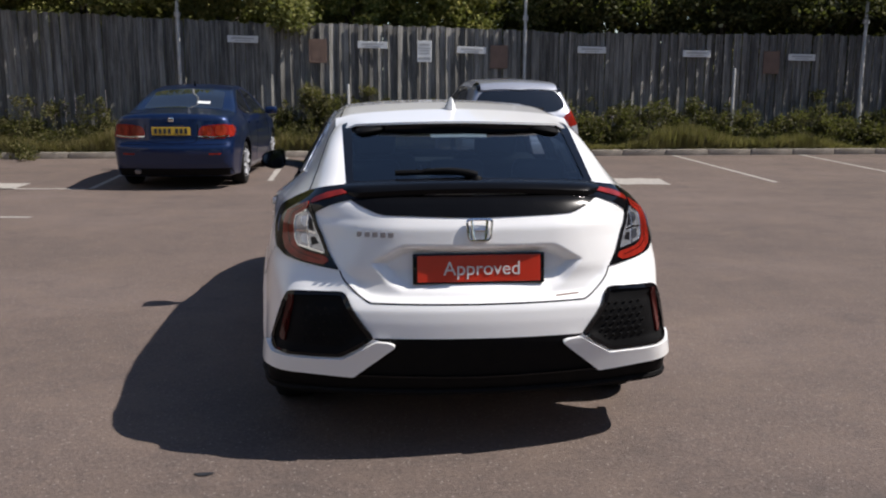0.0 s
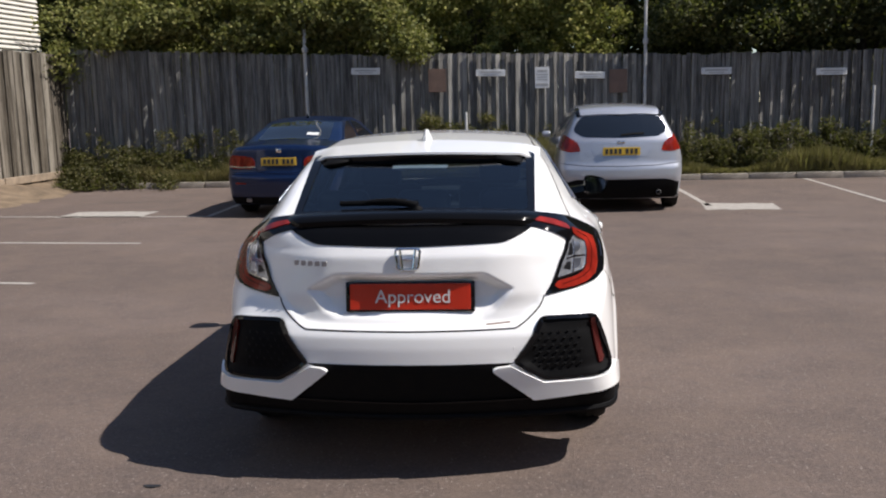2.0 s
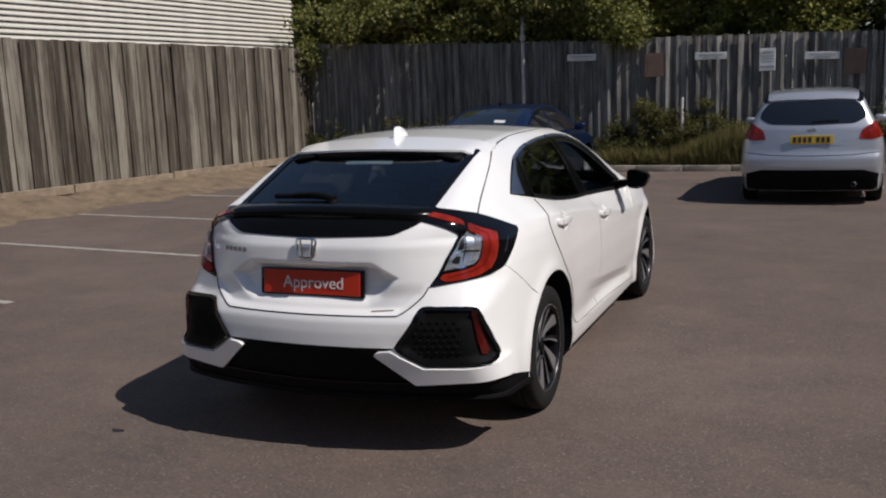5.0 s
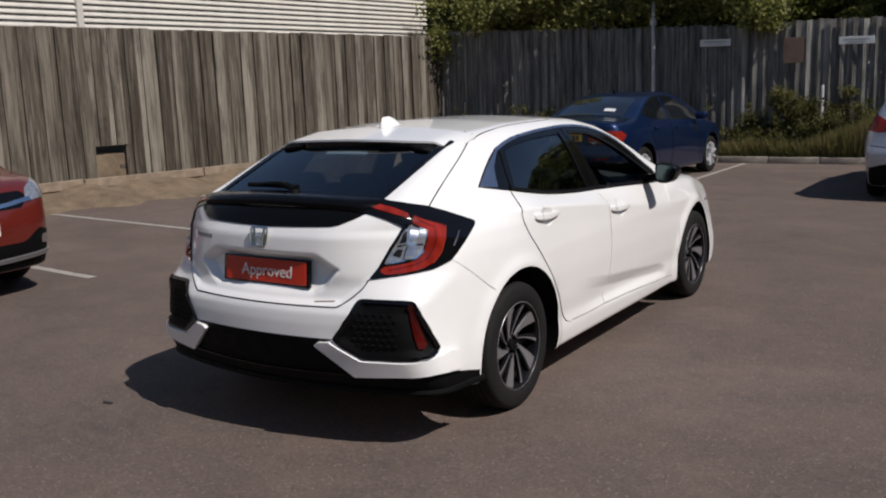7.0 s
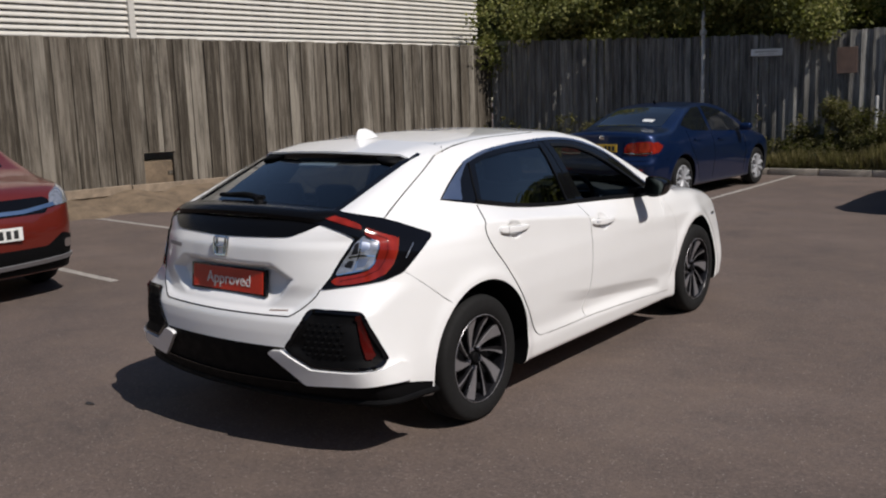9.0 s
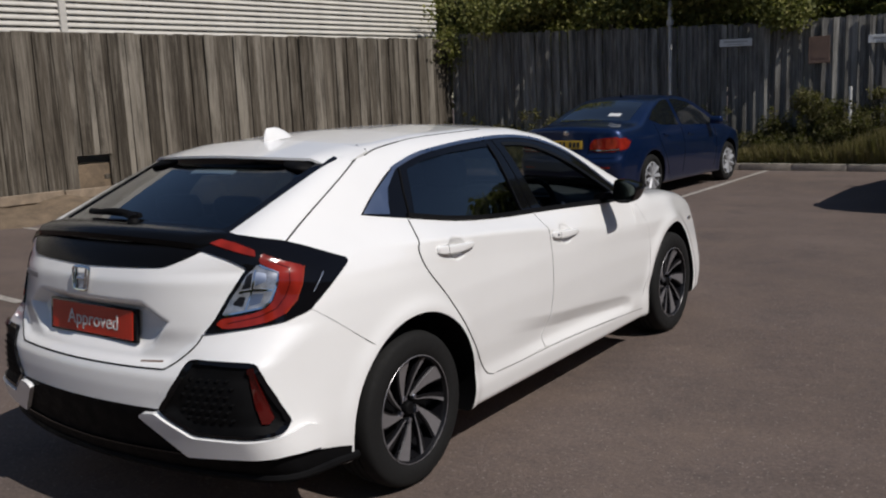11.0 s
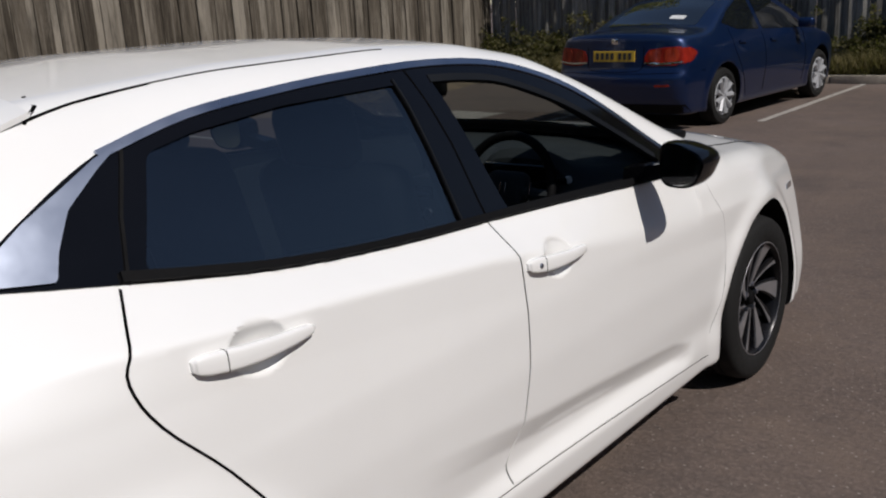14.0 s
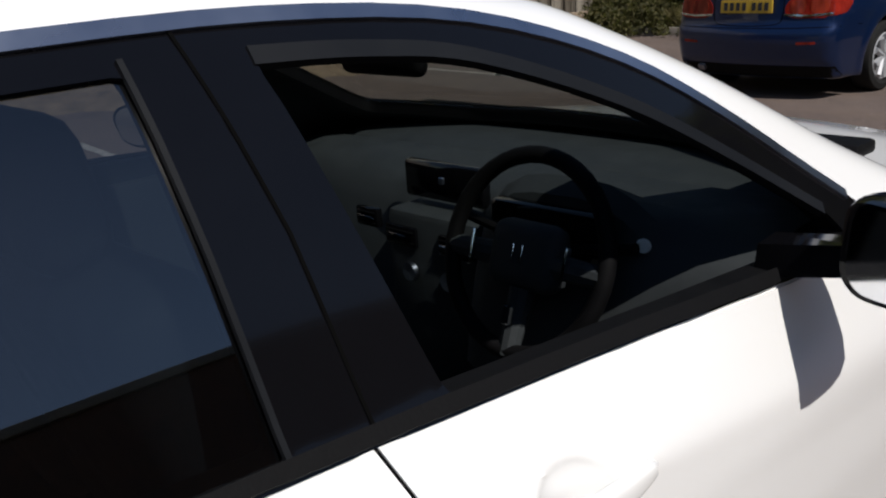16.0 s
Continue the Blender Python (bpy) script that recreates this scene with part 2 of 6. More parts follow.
LEAF_IVY = leaf_material("shrub_leaves", (0.044, 0.044, 0.020), (0.098, 0.092, 0.041), (0.185, 0.160, 0.074))
# Lighter, yellower tree leaves: sunlight put into the colour of the middle stretch.
LEAF_SUN = leaf_material("sunlit_leaves", (0.09, 0.105, 0.03), (0.25, 0.26, 0.07), (0.52, 0.47, 0.16))
# Tree leaf tones darkened: the shade on the right-hand trees is in the colour.
LEAF_SHADED = leaf_material("shaded_leaves", (0.022, 0.028, 0.013), (0.080, 0.086, 0.036), (0.22, 0.21, 0.09))
LEAF_BRAMBLE = leaf_material("bramble_leaves", (0.070, 0.066, 0.028), (0.150, 0.136, 0.058), (0.26, 0.225, 0.10))
GRASS = leaf_material("dry_grass", (0.115, 0.102, 0.048), (0.235, 0.200, 0.092), (0.42, 0.35, 0.18))

# ---- tools ----
from mathutils.bvhtree import BVHTree
from mathutils.geometry import delaunay_2d_cdt


def mesh_of(name, verts, faces, material, smooth=False):
    me = bpy.data.meshes.new(name)
    me.from_pydata([tuple(v) for v in verts], [], [tuple(f) for f in faces])
    me.materials.append(material)
    if smooth:
        me.polygons.foreach_set("use_smooth", [True] * len(me.polygons))
        me.set_sharp_from_angle(angle=radians(35))
    me.update()
    return me


def part(name, data, material, parent, label="", smooth=True):
    """Link a bmesh, a (verts, faces) pair or a mesh as one object under parent."""
    if isinstance(data, bmesh.types.BMesh):
        bmesh.ops.recalc_face_normals(data, faces=data.faces)
        me = bpy.data.meshes.new(name)
        data.to_mesh(me)
        data.free()
        me.materials.append(material)
        if smooth:
            me.polygons.foreach_set("use_smooth", [True] * len(me.polygons))
            me.set_sharp_from_angle(angle=radians(35))
    elif isinstance(data, tuple):
        me = mesh_of(name, data[0], data[1], material, smooth)
    else:
        me = data
    ob = new(name, me)
    if parent is not None:
        ob.parent = parent
    if label:
        tagged(ob, label)
    return ob


def thing(name, label, category, m=None, group="", kind=""):
    ob = tagged(new(name), label, category, group, kind)
    if m is not None:
        ob.matrix_world = m
    return ob


def box_bm(x0, y0, z0, x1, y1, z1, bevel=0.0, segs=2):
    bm = bmesh.new()
    bmesh.ops.create_cube(bm, size=1.0)
    for v in bm.verts:
        v.co = Vector(((x0 + x1) / 2 + v.co.x * (x1 - x0), (y0 + y1) / 2 + v.co.y * (y1 - y0), (z0 + z1) / 2 + v.co.z * (z1 - z0)))
    if bevel:
        bmesh.ops.bevel(bm, geom=bm.edges[:], offset=bevel, segments=segs, affect="EDGES", profile=0.5)
    return bm


def tube(points, radius, sides=10, close=False):
    """A round tube along points; radius may be a list."""
    pts = [Vector(p) for p in points]
    n = len(pts)
    rad = radius if isinstance(radius, (list, tuple)) else [radius] * n
    verts, faces = [], []
    up = None
    for i, p in enumerate(pts):
        a = pts[(i - 1) % n] if (i or close) else pts[0]
        b = pts[(i + 1) % n] if (i < n - 1 or close) else pts[-1]
        d = (b - a).normalized()
        if up is None:
            up = d.orthogonal().normalized()
        up = (up - d * up.dot(d)).normalized()
        side = d.cross(up)
        for k in range(sides):
            a2 = 2 * math.pi * k / sides
            verts.append(p + (up * math.cos(a2) + side * math.sin(a2)) * rad[i])
    for i in range(n if close else n - 1):
        for k in range(sides):
            j, l = (i + 1) % n, (k + 1) % sides
            faces.append((i * sides + k, i * sides + l, j * sides + l, j * sides + k))
    if not close:
        faces.append(tuple(range(sides))[::-1])
        faces.append(tuple((n - 1) * sides + k for k in range(sides)))
    return verts, faces


def lathe(profile, sides=48, axis="x", closed=False):
    """Turn (radius, along) pairs about the x or z axis."""
    verts, faces = [], []
    n = len(profile)
    for k in range(sides):
        a = 2 * math.pi * k / sides
        for r, h in profile:
            verts.append((h, r * math.cos(a), r * math.sin(a)) if axis == "x" else (r * math.cos(a), r * math.sin(a), h))
    for k in range(sides):
        l = (k + 1) % sides
        for i in range(n if closed else n - 1):
            j = (i + 1) % n
            faces.append((k * n + i, k * n + j, l * n + j, l * n + i))
    return verts, faces


def rounded(pts, r=0.02, n=4, keep=()):
    """A closed outline with its corners rounded; keep lists corners left sharp."""
    out = []
    pts = [Vector(p) for p in pts]
    for i, p in enumerate(pts):
        a, b = pts[i - 1], pts[(i + 1) % len(pts)]
        if i in keep:
            out.append(p)
            continue
        d0, d1 = (a - p), (b - p)
        c = min(r, d0.length * 0.45, d1.length * 0.45)
        p0, p1 = p + d0.normalized() * c, p + d1.normalized() * c
        for k in range(n + 1):
            t = k / n
            out.append(p0 * (1 - t) ** 2 + p * (2 * t * (1 - t)) + p1 * t ** 2)
    return [tuple(p) for p in out]


def curve_through(pts, n=8):
    """Catmull-Rom points through an open run of 2D or 3D points."""
    P = [Vector(p) for p in pts]
    out = []
    for i in range(len(P) - 1):
        a, b, c, d = P[max(i - 1, 0)], P[i], P[i + 1], P[min(i + 2, len(P) - 1)]
        for k in range(n):
            t = k / n
            out.append(0.5 * ((2 * b) + (c - a) * t + (2 * a - 5 * b + 4 * c - d) * t * t + (3 * b - a - 3 * c + d) * t ** 3))
    out.append(P[-1])
    return [tuple(p) for p in out]


def inside(poly, pts):
    px, py = np.array(poly).T
    x, y = pts[:, 0][:, None], pts[:, 1][:, None]
    qx, qy = np.roll(px, -1), np.roll(py, -1)
    cross = ((py > y) != (qy > y)) & (x < (qx - px) * (y - py) / np.where(qy == py, 1e-9, qy - py) + px)
    return cross.sum(1) % 2 == 1


def poly_distance(poly, x, y):
    """Signed distance (negative within) from points to a closed outline."""
    P = np.array(poly)
    Q = np.roll(P, -1, 0)
    best = np.full(x.shape, 1e9)
    for (ax, ay), (bx, by) in zip(P, Q):
        ex, ey = bx - ax, by - ay
        t = np.clip(((x - ax) * ex + (y - ay) * ey) / (ex * ex + ey * ey + 1e-12), 0, 1)
        best = np.minimum(best, np.hypot(x - ax - t * ex, y - ay - t * ey))
    ins = inside(poly, np.stack([x.ravel(), y.ravel()], 1)).reshape(x.shape)
    return np.where(ins, -best, best)


def smax(a, b, k):
    h = np.maximum(k - np.abs(a - b), 0) / k
    return np.maximum(a, b) + h * h * k * 0.25


def table(us, vs, rows, su, sv, n=(181, 121)):
    """A smooth table of values over two axes: a function of (u, v)."""
    us, vs, rows = np.array(us), np.array(vs), np.array(rows)
    gu, gv = np.linspace(us[0], us[-1], n[0]), np.linspace(vs[0], vs[-1], n[1])
    mid = np.stack([np.interp(gv, vs, r) for r in rows])
    g = np.stack([np.interp(gu, us, mid[:, j]) for j in range(n[1])], 1)
    for axis, s in ((0, su / (gu[1] - gu[0])), (1, sv / (gv[1] - gv[0]))):
        w = max(1, int(3 * s))
        ker = np.exp(-0.5 * (np.arange(-w, w + 1) / max(s, 1e-6)) ** 2)
        ker /= ker.sum()
        pad = [(0, 0), (0, 0)]
        pad[axis] = (w, w)
        big = np.pad(g, pad, mode="reflect", reflect_type="odd")
        g = np.apply_along_axis(lambda a: np.convolve(a, ker, "valid"), axis, big)

    def value(u, v):
        fu = np.clip((u - gu[0]) / (gu[1] - gu[0]), 0, len(gu) - 1.001)
        fv = np.clip((v - gv[0]) / (gv[1] - gv[0]), 0, len(gv) - 1.001)
        i, j = fu.astype(int), fv.astype(int)
        a, b = fu - i, fv - j
        return g[i, j] * (1 - a) * (1 - b) + g[i + 1, j] * a * (1 - b) + g[i, j + 1] * (1 - a) * b + g[i + 1, j + 1] * a * b
    return value


def line_of(us, vals, s):
    """Smooth values along one axis: a function of u."""
    t = table(us, (0, 1), [(v, v) for v in vals], s, 0.01, (401, 3))
    return lambda u: t(u, np.zeros_like(u))


def shell(f, lo, hi, cells, spine, zc):
    """A closed surface where f is zero: the points of a fine box drawn in towards a spine along y."""
    nx, ny, nz = cells
    index, pts, faces = {}, [], []

    def at(i, j, k):
        key = (i, j, k)
        if key not in index:
            index[key] = len(pts)
            pts.append(key)
        return index[key]
    for i in range(nx):
        for j in range(ny):
            faces.append((at(i, j, 0), at(i, j + 1, 0), at(i + 1, j + 1, 0), at(i + 1, j, 0)))
            faces.append((at(i, j, nz), at(i + 1, j, nz), at(i + 1, j + 1, nz), at(i, j + 1, nz)))
    for i in range(nx):
        for k in range(nz):
            faces.append((at(i, 0, k), at(i + 1, 0, k), at(i + 1, 0, k + 1), at(i, 0, k + 1)))
            faces.append((at(i, ny, k), at(i, ny, k + 1), at(i + 1, ny, k + 1), at(i + 1, ny, k)))
    for j in range(ny):
        for k in range(nz):
            faces.append((at(0, j, k), at(0, j, k + 1), at(0, j + 1, k + 1), at(0, j + 1, k)))
            faces.append((at(nx, j, k), at(nx, j + 1, k), at(nx, j + 1, k + 1), at(nx, j, k + 1)))
    P = np.array(lo) + np.array(pts, float) / np.array(cells) * (np.array(hi) - np.array(lo))
    C = np.stack([np.zeros(len(P)), np.clip(P[:, 1], *spine), np.full(len(P), zc)], 1)
    a, b = np.zeros(len(P)), np.ones(len(P))
    for _ in range(26):
        m = (a + b) / 2
        Q = C + (P - C) * m[:, None]
        out = f(np.abs(Q[:, 0]), Q[:, 1], Q[:, 2]) > 0
        b, a = np.where(out, m, b), np.where(out, a, m)
    return C + (P - C) * ((a + b) / 2)[:, None], faces


# ways of looking at a body, for laying panels on it: along, across, and the place of (u, v)
R2 = math.sqrt(0.5)
WAYS = {
    "side": (Vector((-1, 0, 0)), lambda u, v: Vector((3, u, v))),
    "rear": (Vector((0, 1, 0)), lambda u, v: Vector((u, -6, v))),
    "front": (Vector((0, -1, 0)), lambda u, v: Vector((u, 6, v))),
    "top": (Vector((0, 0, -1)), lambda u, v: Vector((u, v, 4))),
    "flank": (Vector((-0.5, 0.8660254, 0)), lambda u, v: Vector((u * 0.8660254 + 3, u * 0.5 - 5.1961524, v))),
    "corner": (Vector((-R2, R2, 0)), lambda u, v: Vector((u * R2 + 3, u * R2 - 3, v))),
    "slope": (Vector((0, 0.5, -0.8660254)), lambda u, v: Vector((u, v * 0.8660254 - 2, v * 0.5 + 3.4641016))),
}


def flank_uv(x, y, z):
    return (x * 0.8660254 + y * 0.5, z)


def slope_uv(x, y, z):
    return (x, y * 0.8660254 + z * 0.5)


def patch(bvh, outline, way, lift, step=0.03, depth=0.006, back=False, holes=(), surf=None, dense=()):
    """A panel of that outline, laid on a body and lifted off it, with turned-in edges: (verts, faces)."""
    d, place = WAYS[way]

    def fine(loop):
        out = []
        for i, p in enumerate(loop):
            q = loop[(i + 1) % len(loop)]
            n = max(1, int(math.hypot(q[0] - p[0], q[1] - p[1]) / step))
            out += [(p[0] + (q[0] - p[0]) * k / n, p[1] + (q[1] - p[1]) * k / n) for k in range(n)]
        return out
    poly = fine(outline)
    gaps = [fine(h) for h in holes]
    A = np.array(poly)
    gx, gy = np.meshgrid(np.arange(A[:, 0].min() + step / 2, A[:, 0].max(), step), np.arange(A[:, 1].min() + step / 2, A[:, 1].max(), step))
    G = np.stack([gx.ravel(), gy.ravel()], 1)
    for cu, cv, hu, hv, fine_step in dense:
        fx, fy = np.meshgrid(np.arange(cu - hu, cu + hu, fine_step), np.arange(cv - hv, cv + hv, fine_step))
        G = G[(np.abs(G[:, 0] - cu) > hu + fine_step) | (np.abs(G[:, 1] - cv) > hv + fine_step)]
        G = np.concatenate([G, np.stack([fx.ravel(), fy.ravel()], 1)])
    if len(G):
        G = G[inside(poly, G)]
    if len(G):
        G = G[poly_distance(poly, G[:, 0], G[:, 1]) < -step * 0.4]
    co = [Vector(p) for p in poly]
    edges = []
    for h in gaps:
        if len(G):
            G = G[poly_distance(h, G[:, 0], G[:, 1]) > step * 0.4]
        edges += [(len(co) + k, len(co) + (k + 1) % len(h)) for k in range(len(h))]
        co += [Vector(p) for p in h]
    co += [Vector((float(a), float(b))) for a, b in G]
    out_v, _, out_f, *_ = delaunay_2d_cdt(co, edges, [list(range(len(poly)))], 1, 1e-6)
    for h in gaps:
        mid = np.array([[sum(out_v[i][k] for i in f) / len(f) for k in (0, 1)] for f in out_f])
        out_f = [f for f, gone in zip(out_f, inside(h, mid)) if not gone]
    verts, norms = [], []
    last = None
    if surf is not None:
        ua, va = np.array([p.x for p in out_v]), np.array([p.y for p in out_v])
        e = 0.002
        xs = surf(ua, va)
        du, dv = (surf(ua + e, va) - surf(ua - e, va)) / (2 * e), (surf(ua, va + e) - surf(ua, va - e)) / (2 * e)
        verts = [Vector(q) for q in np.stack([xs, ua, va], 1).tolist()]
        norms = [Vector((1.0, -a, -b)).normalized() for a, b in zip(du.tolist(), dv.tolist())]
    for p in (out_v if surf is None else ()):
        hit, nor, _, _ = bvh.ray_cast(place(p.x, p.y), d)
        if hit is None:
            near = bvh.find_nearest((last or place(p.x, p.y)))
            hit, nor = near[0], near[1]
        if nor.dot(d) > 0:
            nor = -nor
        last = hit
        verts.append(hit)
        norms.append(nor)
    faces = [tuple(f) for f in out_f]
    if faces:
        a, b, c = (verts[i] for i in faces[0][:3])
        if (b - a).cross(c - a).dot(d) > 0:
            faces = [f[::-1] for f in faces]
    count = {}
    for f in faces:
        for k in range(len(f)):
            e = (f[k], f[(k + 1) % len(f)])
            count[e] = count.get(e, 0) + 1
    rim = [e for e in count if (e[1], e[0]) not in count]
    top = [v + n * lift for v, n in zip(verts, norms)]
    low, low_i = [], {}
    for e in rim:
        for i in e:
            if i not in low_i:
                low_i[i] = len(top) + len(low)
                low.append(verts[i] + norms[i] * (lift - depth))
    faces += [(e[0], low_i[e[0]], low_i[e[1]], e[1]) for e in rim]
    if back:
        base = len(top) + len(low)
        n0 = len(out_f)
        low += [v + n * (lift - depth) for v, n in zip(verts, norms)]
        faces += [tuple(base + i for i in f[::-1]) for f in faces[:n0]]
    return top + low, faces


def mirrored(data):
    return [(-v[0], v[1], v[2]) for v in data[0]], [f[::-1] for f in data[1]]


def band(outline, width, closed=False):
    """The two-sided outline of a thin strip along a run of points."""
    P = [Vector(p) for p in outline]
    left, right = [], []
    for i, p in enumerate(P):
        a, b = P[max(i - 1, 0)], P[min(i + 1, len(P) - 1)]
        d = (b - a).normalized()
        n = Vector((-d.y, d.x)) * width / 2
        left.append(tuple(p + n))
        right.append(tuple(p - n))
    return left + right[::-1]


def flat_text(words, size, material, name, parent, m, depth=0.001):
    cu = bpy.data.curves.new(name, "FONT")
    cu.body, cu.size, cu.align_x, cu.align_y, cu.extrude = words, size, "CENTER", "CENTER", depth
    ob = new("lettering_source", cu)
    me = bpy.data.meshes.new_from_object(ob)
    bpy.data.objects.remove(ob)
    me.materials.clear()
    me.materials.append(material)
    t = new(name, me)
    t.parent = parent
    t.matrix_local = m
    return t

# ---- ground, kerb, markings ----
def sheet(name, outline, z, material, label, category):
    bm = bmesh.new()
    bm.faces.new([bm.verts.new((x, y, z)) for x, y in outline])
    return tagged(part(name, bm, material, None, smooth=False), label, category, kind="structure")


ground = sheet("ground", ((-250, -250), (250, -250), (250, 250), (-250, 250)), 0.0, ASPHALT, "worn grey-brown asphalt of a car park", "ground")

FENCE_Y, KERB_Y = 13.2, 12.25


def fence_x(y):
    return -8.95 - (13.2 - y) * 0.105


def paint_line(name, x0, y0, x1, y1, width=0.09):
    """A worn painted line with ragged edges, on the asphalt."""
    a, b = Vector((x0, y0)), Vector((x1, y1))
    n = max(2, int((b - a).length / 0.12))
    d = (b - a).normalized()
    s = Vector((-d.y, d.x)) * width / 2
    verts, faces = [], []
    for k in range(n + 1):
        p = a + (b - a) * k / n
        for sg in (-1, 1):
            q = p + s * sg * random.uniform(0.86, 1.08)
            verts.append((q.x, q.y, 0.004))
        if k:
            i = 2 * k
            faces.append((i - 2, i, i + 1, i - 1))
    return tagged(part(name, (verts, faces), LINE_PAINT, None), "worn white painted parking bay line on asphalt", "road marking", kind="structure")


for y, xa, xb in ((-0.14, -9.9, -4.2), (2.2, -9.6, -4.02), (4.68, -9.3, -4.0), (7.3, -9.0, -4.0)):
    paint_line("bay_line", xa, y - 0.095 * (xa + 4), xb, y)
for xa, ya, xb, yb in ((-1.66, 8.15, -1.66, KERB_Y - 0.02), (3.35, 7.8, 3.40, KERB_Y - 0.02), (5.94, 7.36, 6.10, KERB_Y - 0.02), (8.45, 7.4, 8.8, KERB_Y - 0.02), (-4.05, 7.3, -4.1, KERB_Y - 0.02)):
    paint_line("bay_line", xa, ya, xb, yb)
paint_line("bay_block", 3.25, 7.72, 4.28, 7.60, 0.85)
paint_line("bay_block", -6.45, 7.80, -5.1, 7.75, 0.75)

# kerb stones along the bed
def kerb_stone():
    bm = box_bm(-0.45, 0.0, -0.05, 0.445, 0.14, 0.12, 0.018, 2)
    return bm


kerb = thing("kerb", "pale concrete kerb edging a planted bed", "kerb", kind="structure")
stone0 = part("kerb_stone", kerb_stone(), KERB, kerb)
stone0.location = (-8.9, KERB_Y, 0)
for k in range(1, 26):
    s = new("kerb_stone", stone0.data)
    s.parent = kerb
    s.location = (-8.9 + 0.9 * k, KERB_Y + random.uniform(-0.006, 0.006), random.uniform(-0.006, 0.004))
for k in range(2):
    s = new("kerb_stone", stone0.data)
    s.parent = kerb
    s.location, s.rotation_euler = (-9.42, KERB_Y + 0.55 + 0.9 * k, 0), (0, 0, radians(90))

# raised soil of the bed and the litter strip along the sunny fence
def lumpy(name, x0, x1, y0, y1, height, step, material, label, seed):
    nx, ny = int((x1 - x0) / step), int((y1 - y0) / step)
    verts, faces = [], []
    for i in range(nx + 1):
        for j in range(ny + 1):
            x, y = x0 + (x1 - x0) * i / nx, y0 + (y1 - y0) * j / ny
            verts.append((x, y, height(x, y, i / nx, j / ny) + 0.03 * noise.noise(Vector((x * 2.2, y * 2.2, seed)))))
    for i in range(nx):
        for j in range(ny):
            a = i * (ny + 1) + j
            faces.append((a, a + ny + 1, a + ny + 2, a + 1))
    return tagged(part(name, (verts, faces), material, None), label, "soil", kind="structure")


lumpy("planting_bed", -9.4, 14.5, KERB_Y + 0.1, FENCE_Y + 2.5, lambda x, y, u, v: 0.06 + 0.12 * min(1, v * 2), 0.15, BED_SOIL, "dark soil of a planted bed behind the kerb", 1.0)


def strip_height(x, y, u, v):
    ragged = 0.5 + 0.35 * noise.noise(Vector((y * 0.9, 3.1, 0))) + 0.2 * noise.noise(Vector((y * 3.1, 7.7, 0)))
    return 0.34 * max(-0.3, ragged + 0.30 - u) * (1.0 if u > 0.1 else 0.95)


nxs, nys = 18, 90
verts, faces = [], []
for j in range(nys + 1):
    y = -3.0 + 16.0 * j / nys
    for i in range(nxs + 1):
        u = i / nxs
        verts.append((fence_x(y) - 0.1 + 1.5 * u, y, strip_height(u, y, u, 0) + 0.012 * noise.noise(Vector((u * 9, y * 3.1, 2.0))) + 0.004 * noise.noise(Vector((u * 31, y * 17, 5.0)))))
for j in range(nys):
    for i in range(nxs):
        a = j * (nxs + 1) + i
        faces.append((a, a + 1, a + nxs + 2, a + nxs + 1))
tagged(part("soil_strip", (verts, faces), SOIL, None), "dry brown soil and leaf litter along the fence", "soil", kind="structure")

# a small dark stain-like tar spot on the asphalt
bm = bmesh.new()
ring = [bm.verts.new((-1.1 + 0.035 * math.cos(a) * (1 + 0.3 * math.sin(3 * a)), -2.32 + 0.02 * math.sin(a) * (1 + 0.25 * math.cos(2 * a)), 0.005)) for a in (2 * math.pi * k / 18 for k in range(18))]
bm.faces.new(ring)
tagged(part("tar_spot", bm, INK, None, smooth=False), "small dark tar spot on the asphalt", "stain", kind="structure")

# ---- fences, building, poles, signs ----
def board_mesh(width, thick, height, name):
    """One upright board: slightly cupped, worn top corners."""
    c = random.uniform(0.0, 0.03)
    w, t = width / 2, thick / 2
    bm = bmesh.new()
    rows = []
    for z, cut in ((0.0, 0.0), (height * 0.4, 0.0), (height * 0.8, 0.0), (height - c, 0.0), (height, random.uniform(0.0, 0.012))):
        bow = random.uniform(-0.004, 0.004)
        rows.append([bm.verts.new((x, y + bow, z)) for x, y in ((-w + cut, -t), (0, -t - 0.002), (w - cut, -t), (w - cut, t), (-w + cut, t))])
    for a, b in zip(rows, rows[1:]):
        for k in range(5):
            bm.faces.new((a[k], a[(k + 1) % 5], b[(k + 1) % 5], b[k]))
    bm.faces.new(rows[0][::-1])
    bm.faces.new(rows[-1])
    bmesh.ops.recalc_face_normals(bm, faces=bm.faces)
    me = bpy.data.meshes.new(name)
    bm.to_mesh(me)
    bm.free()
    return me


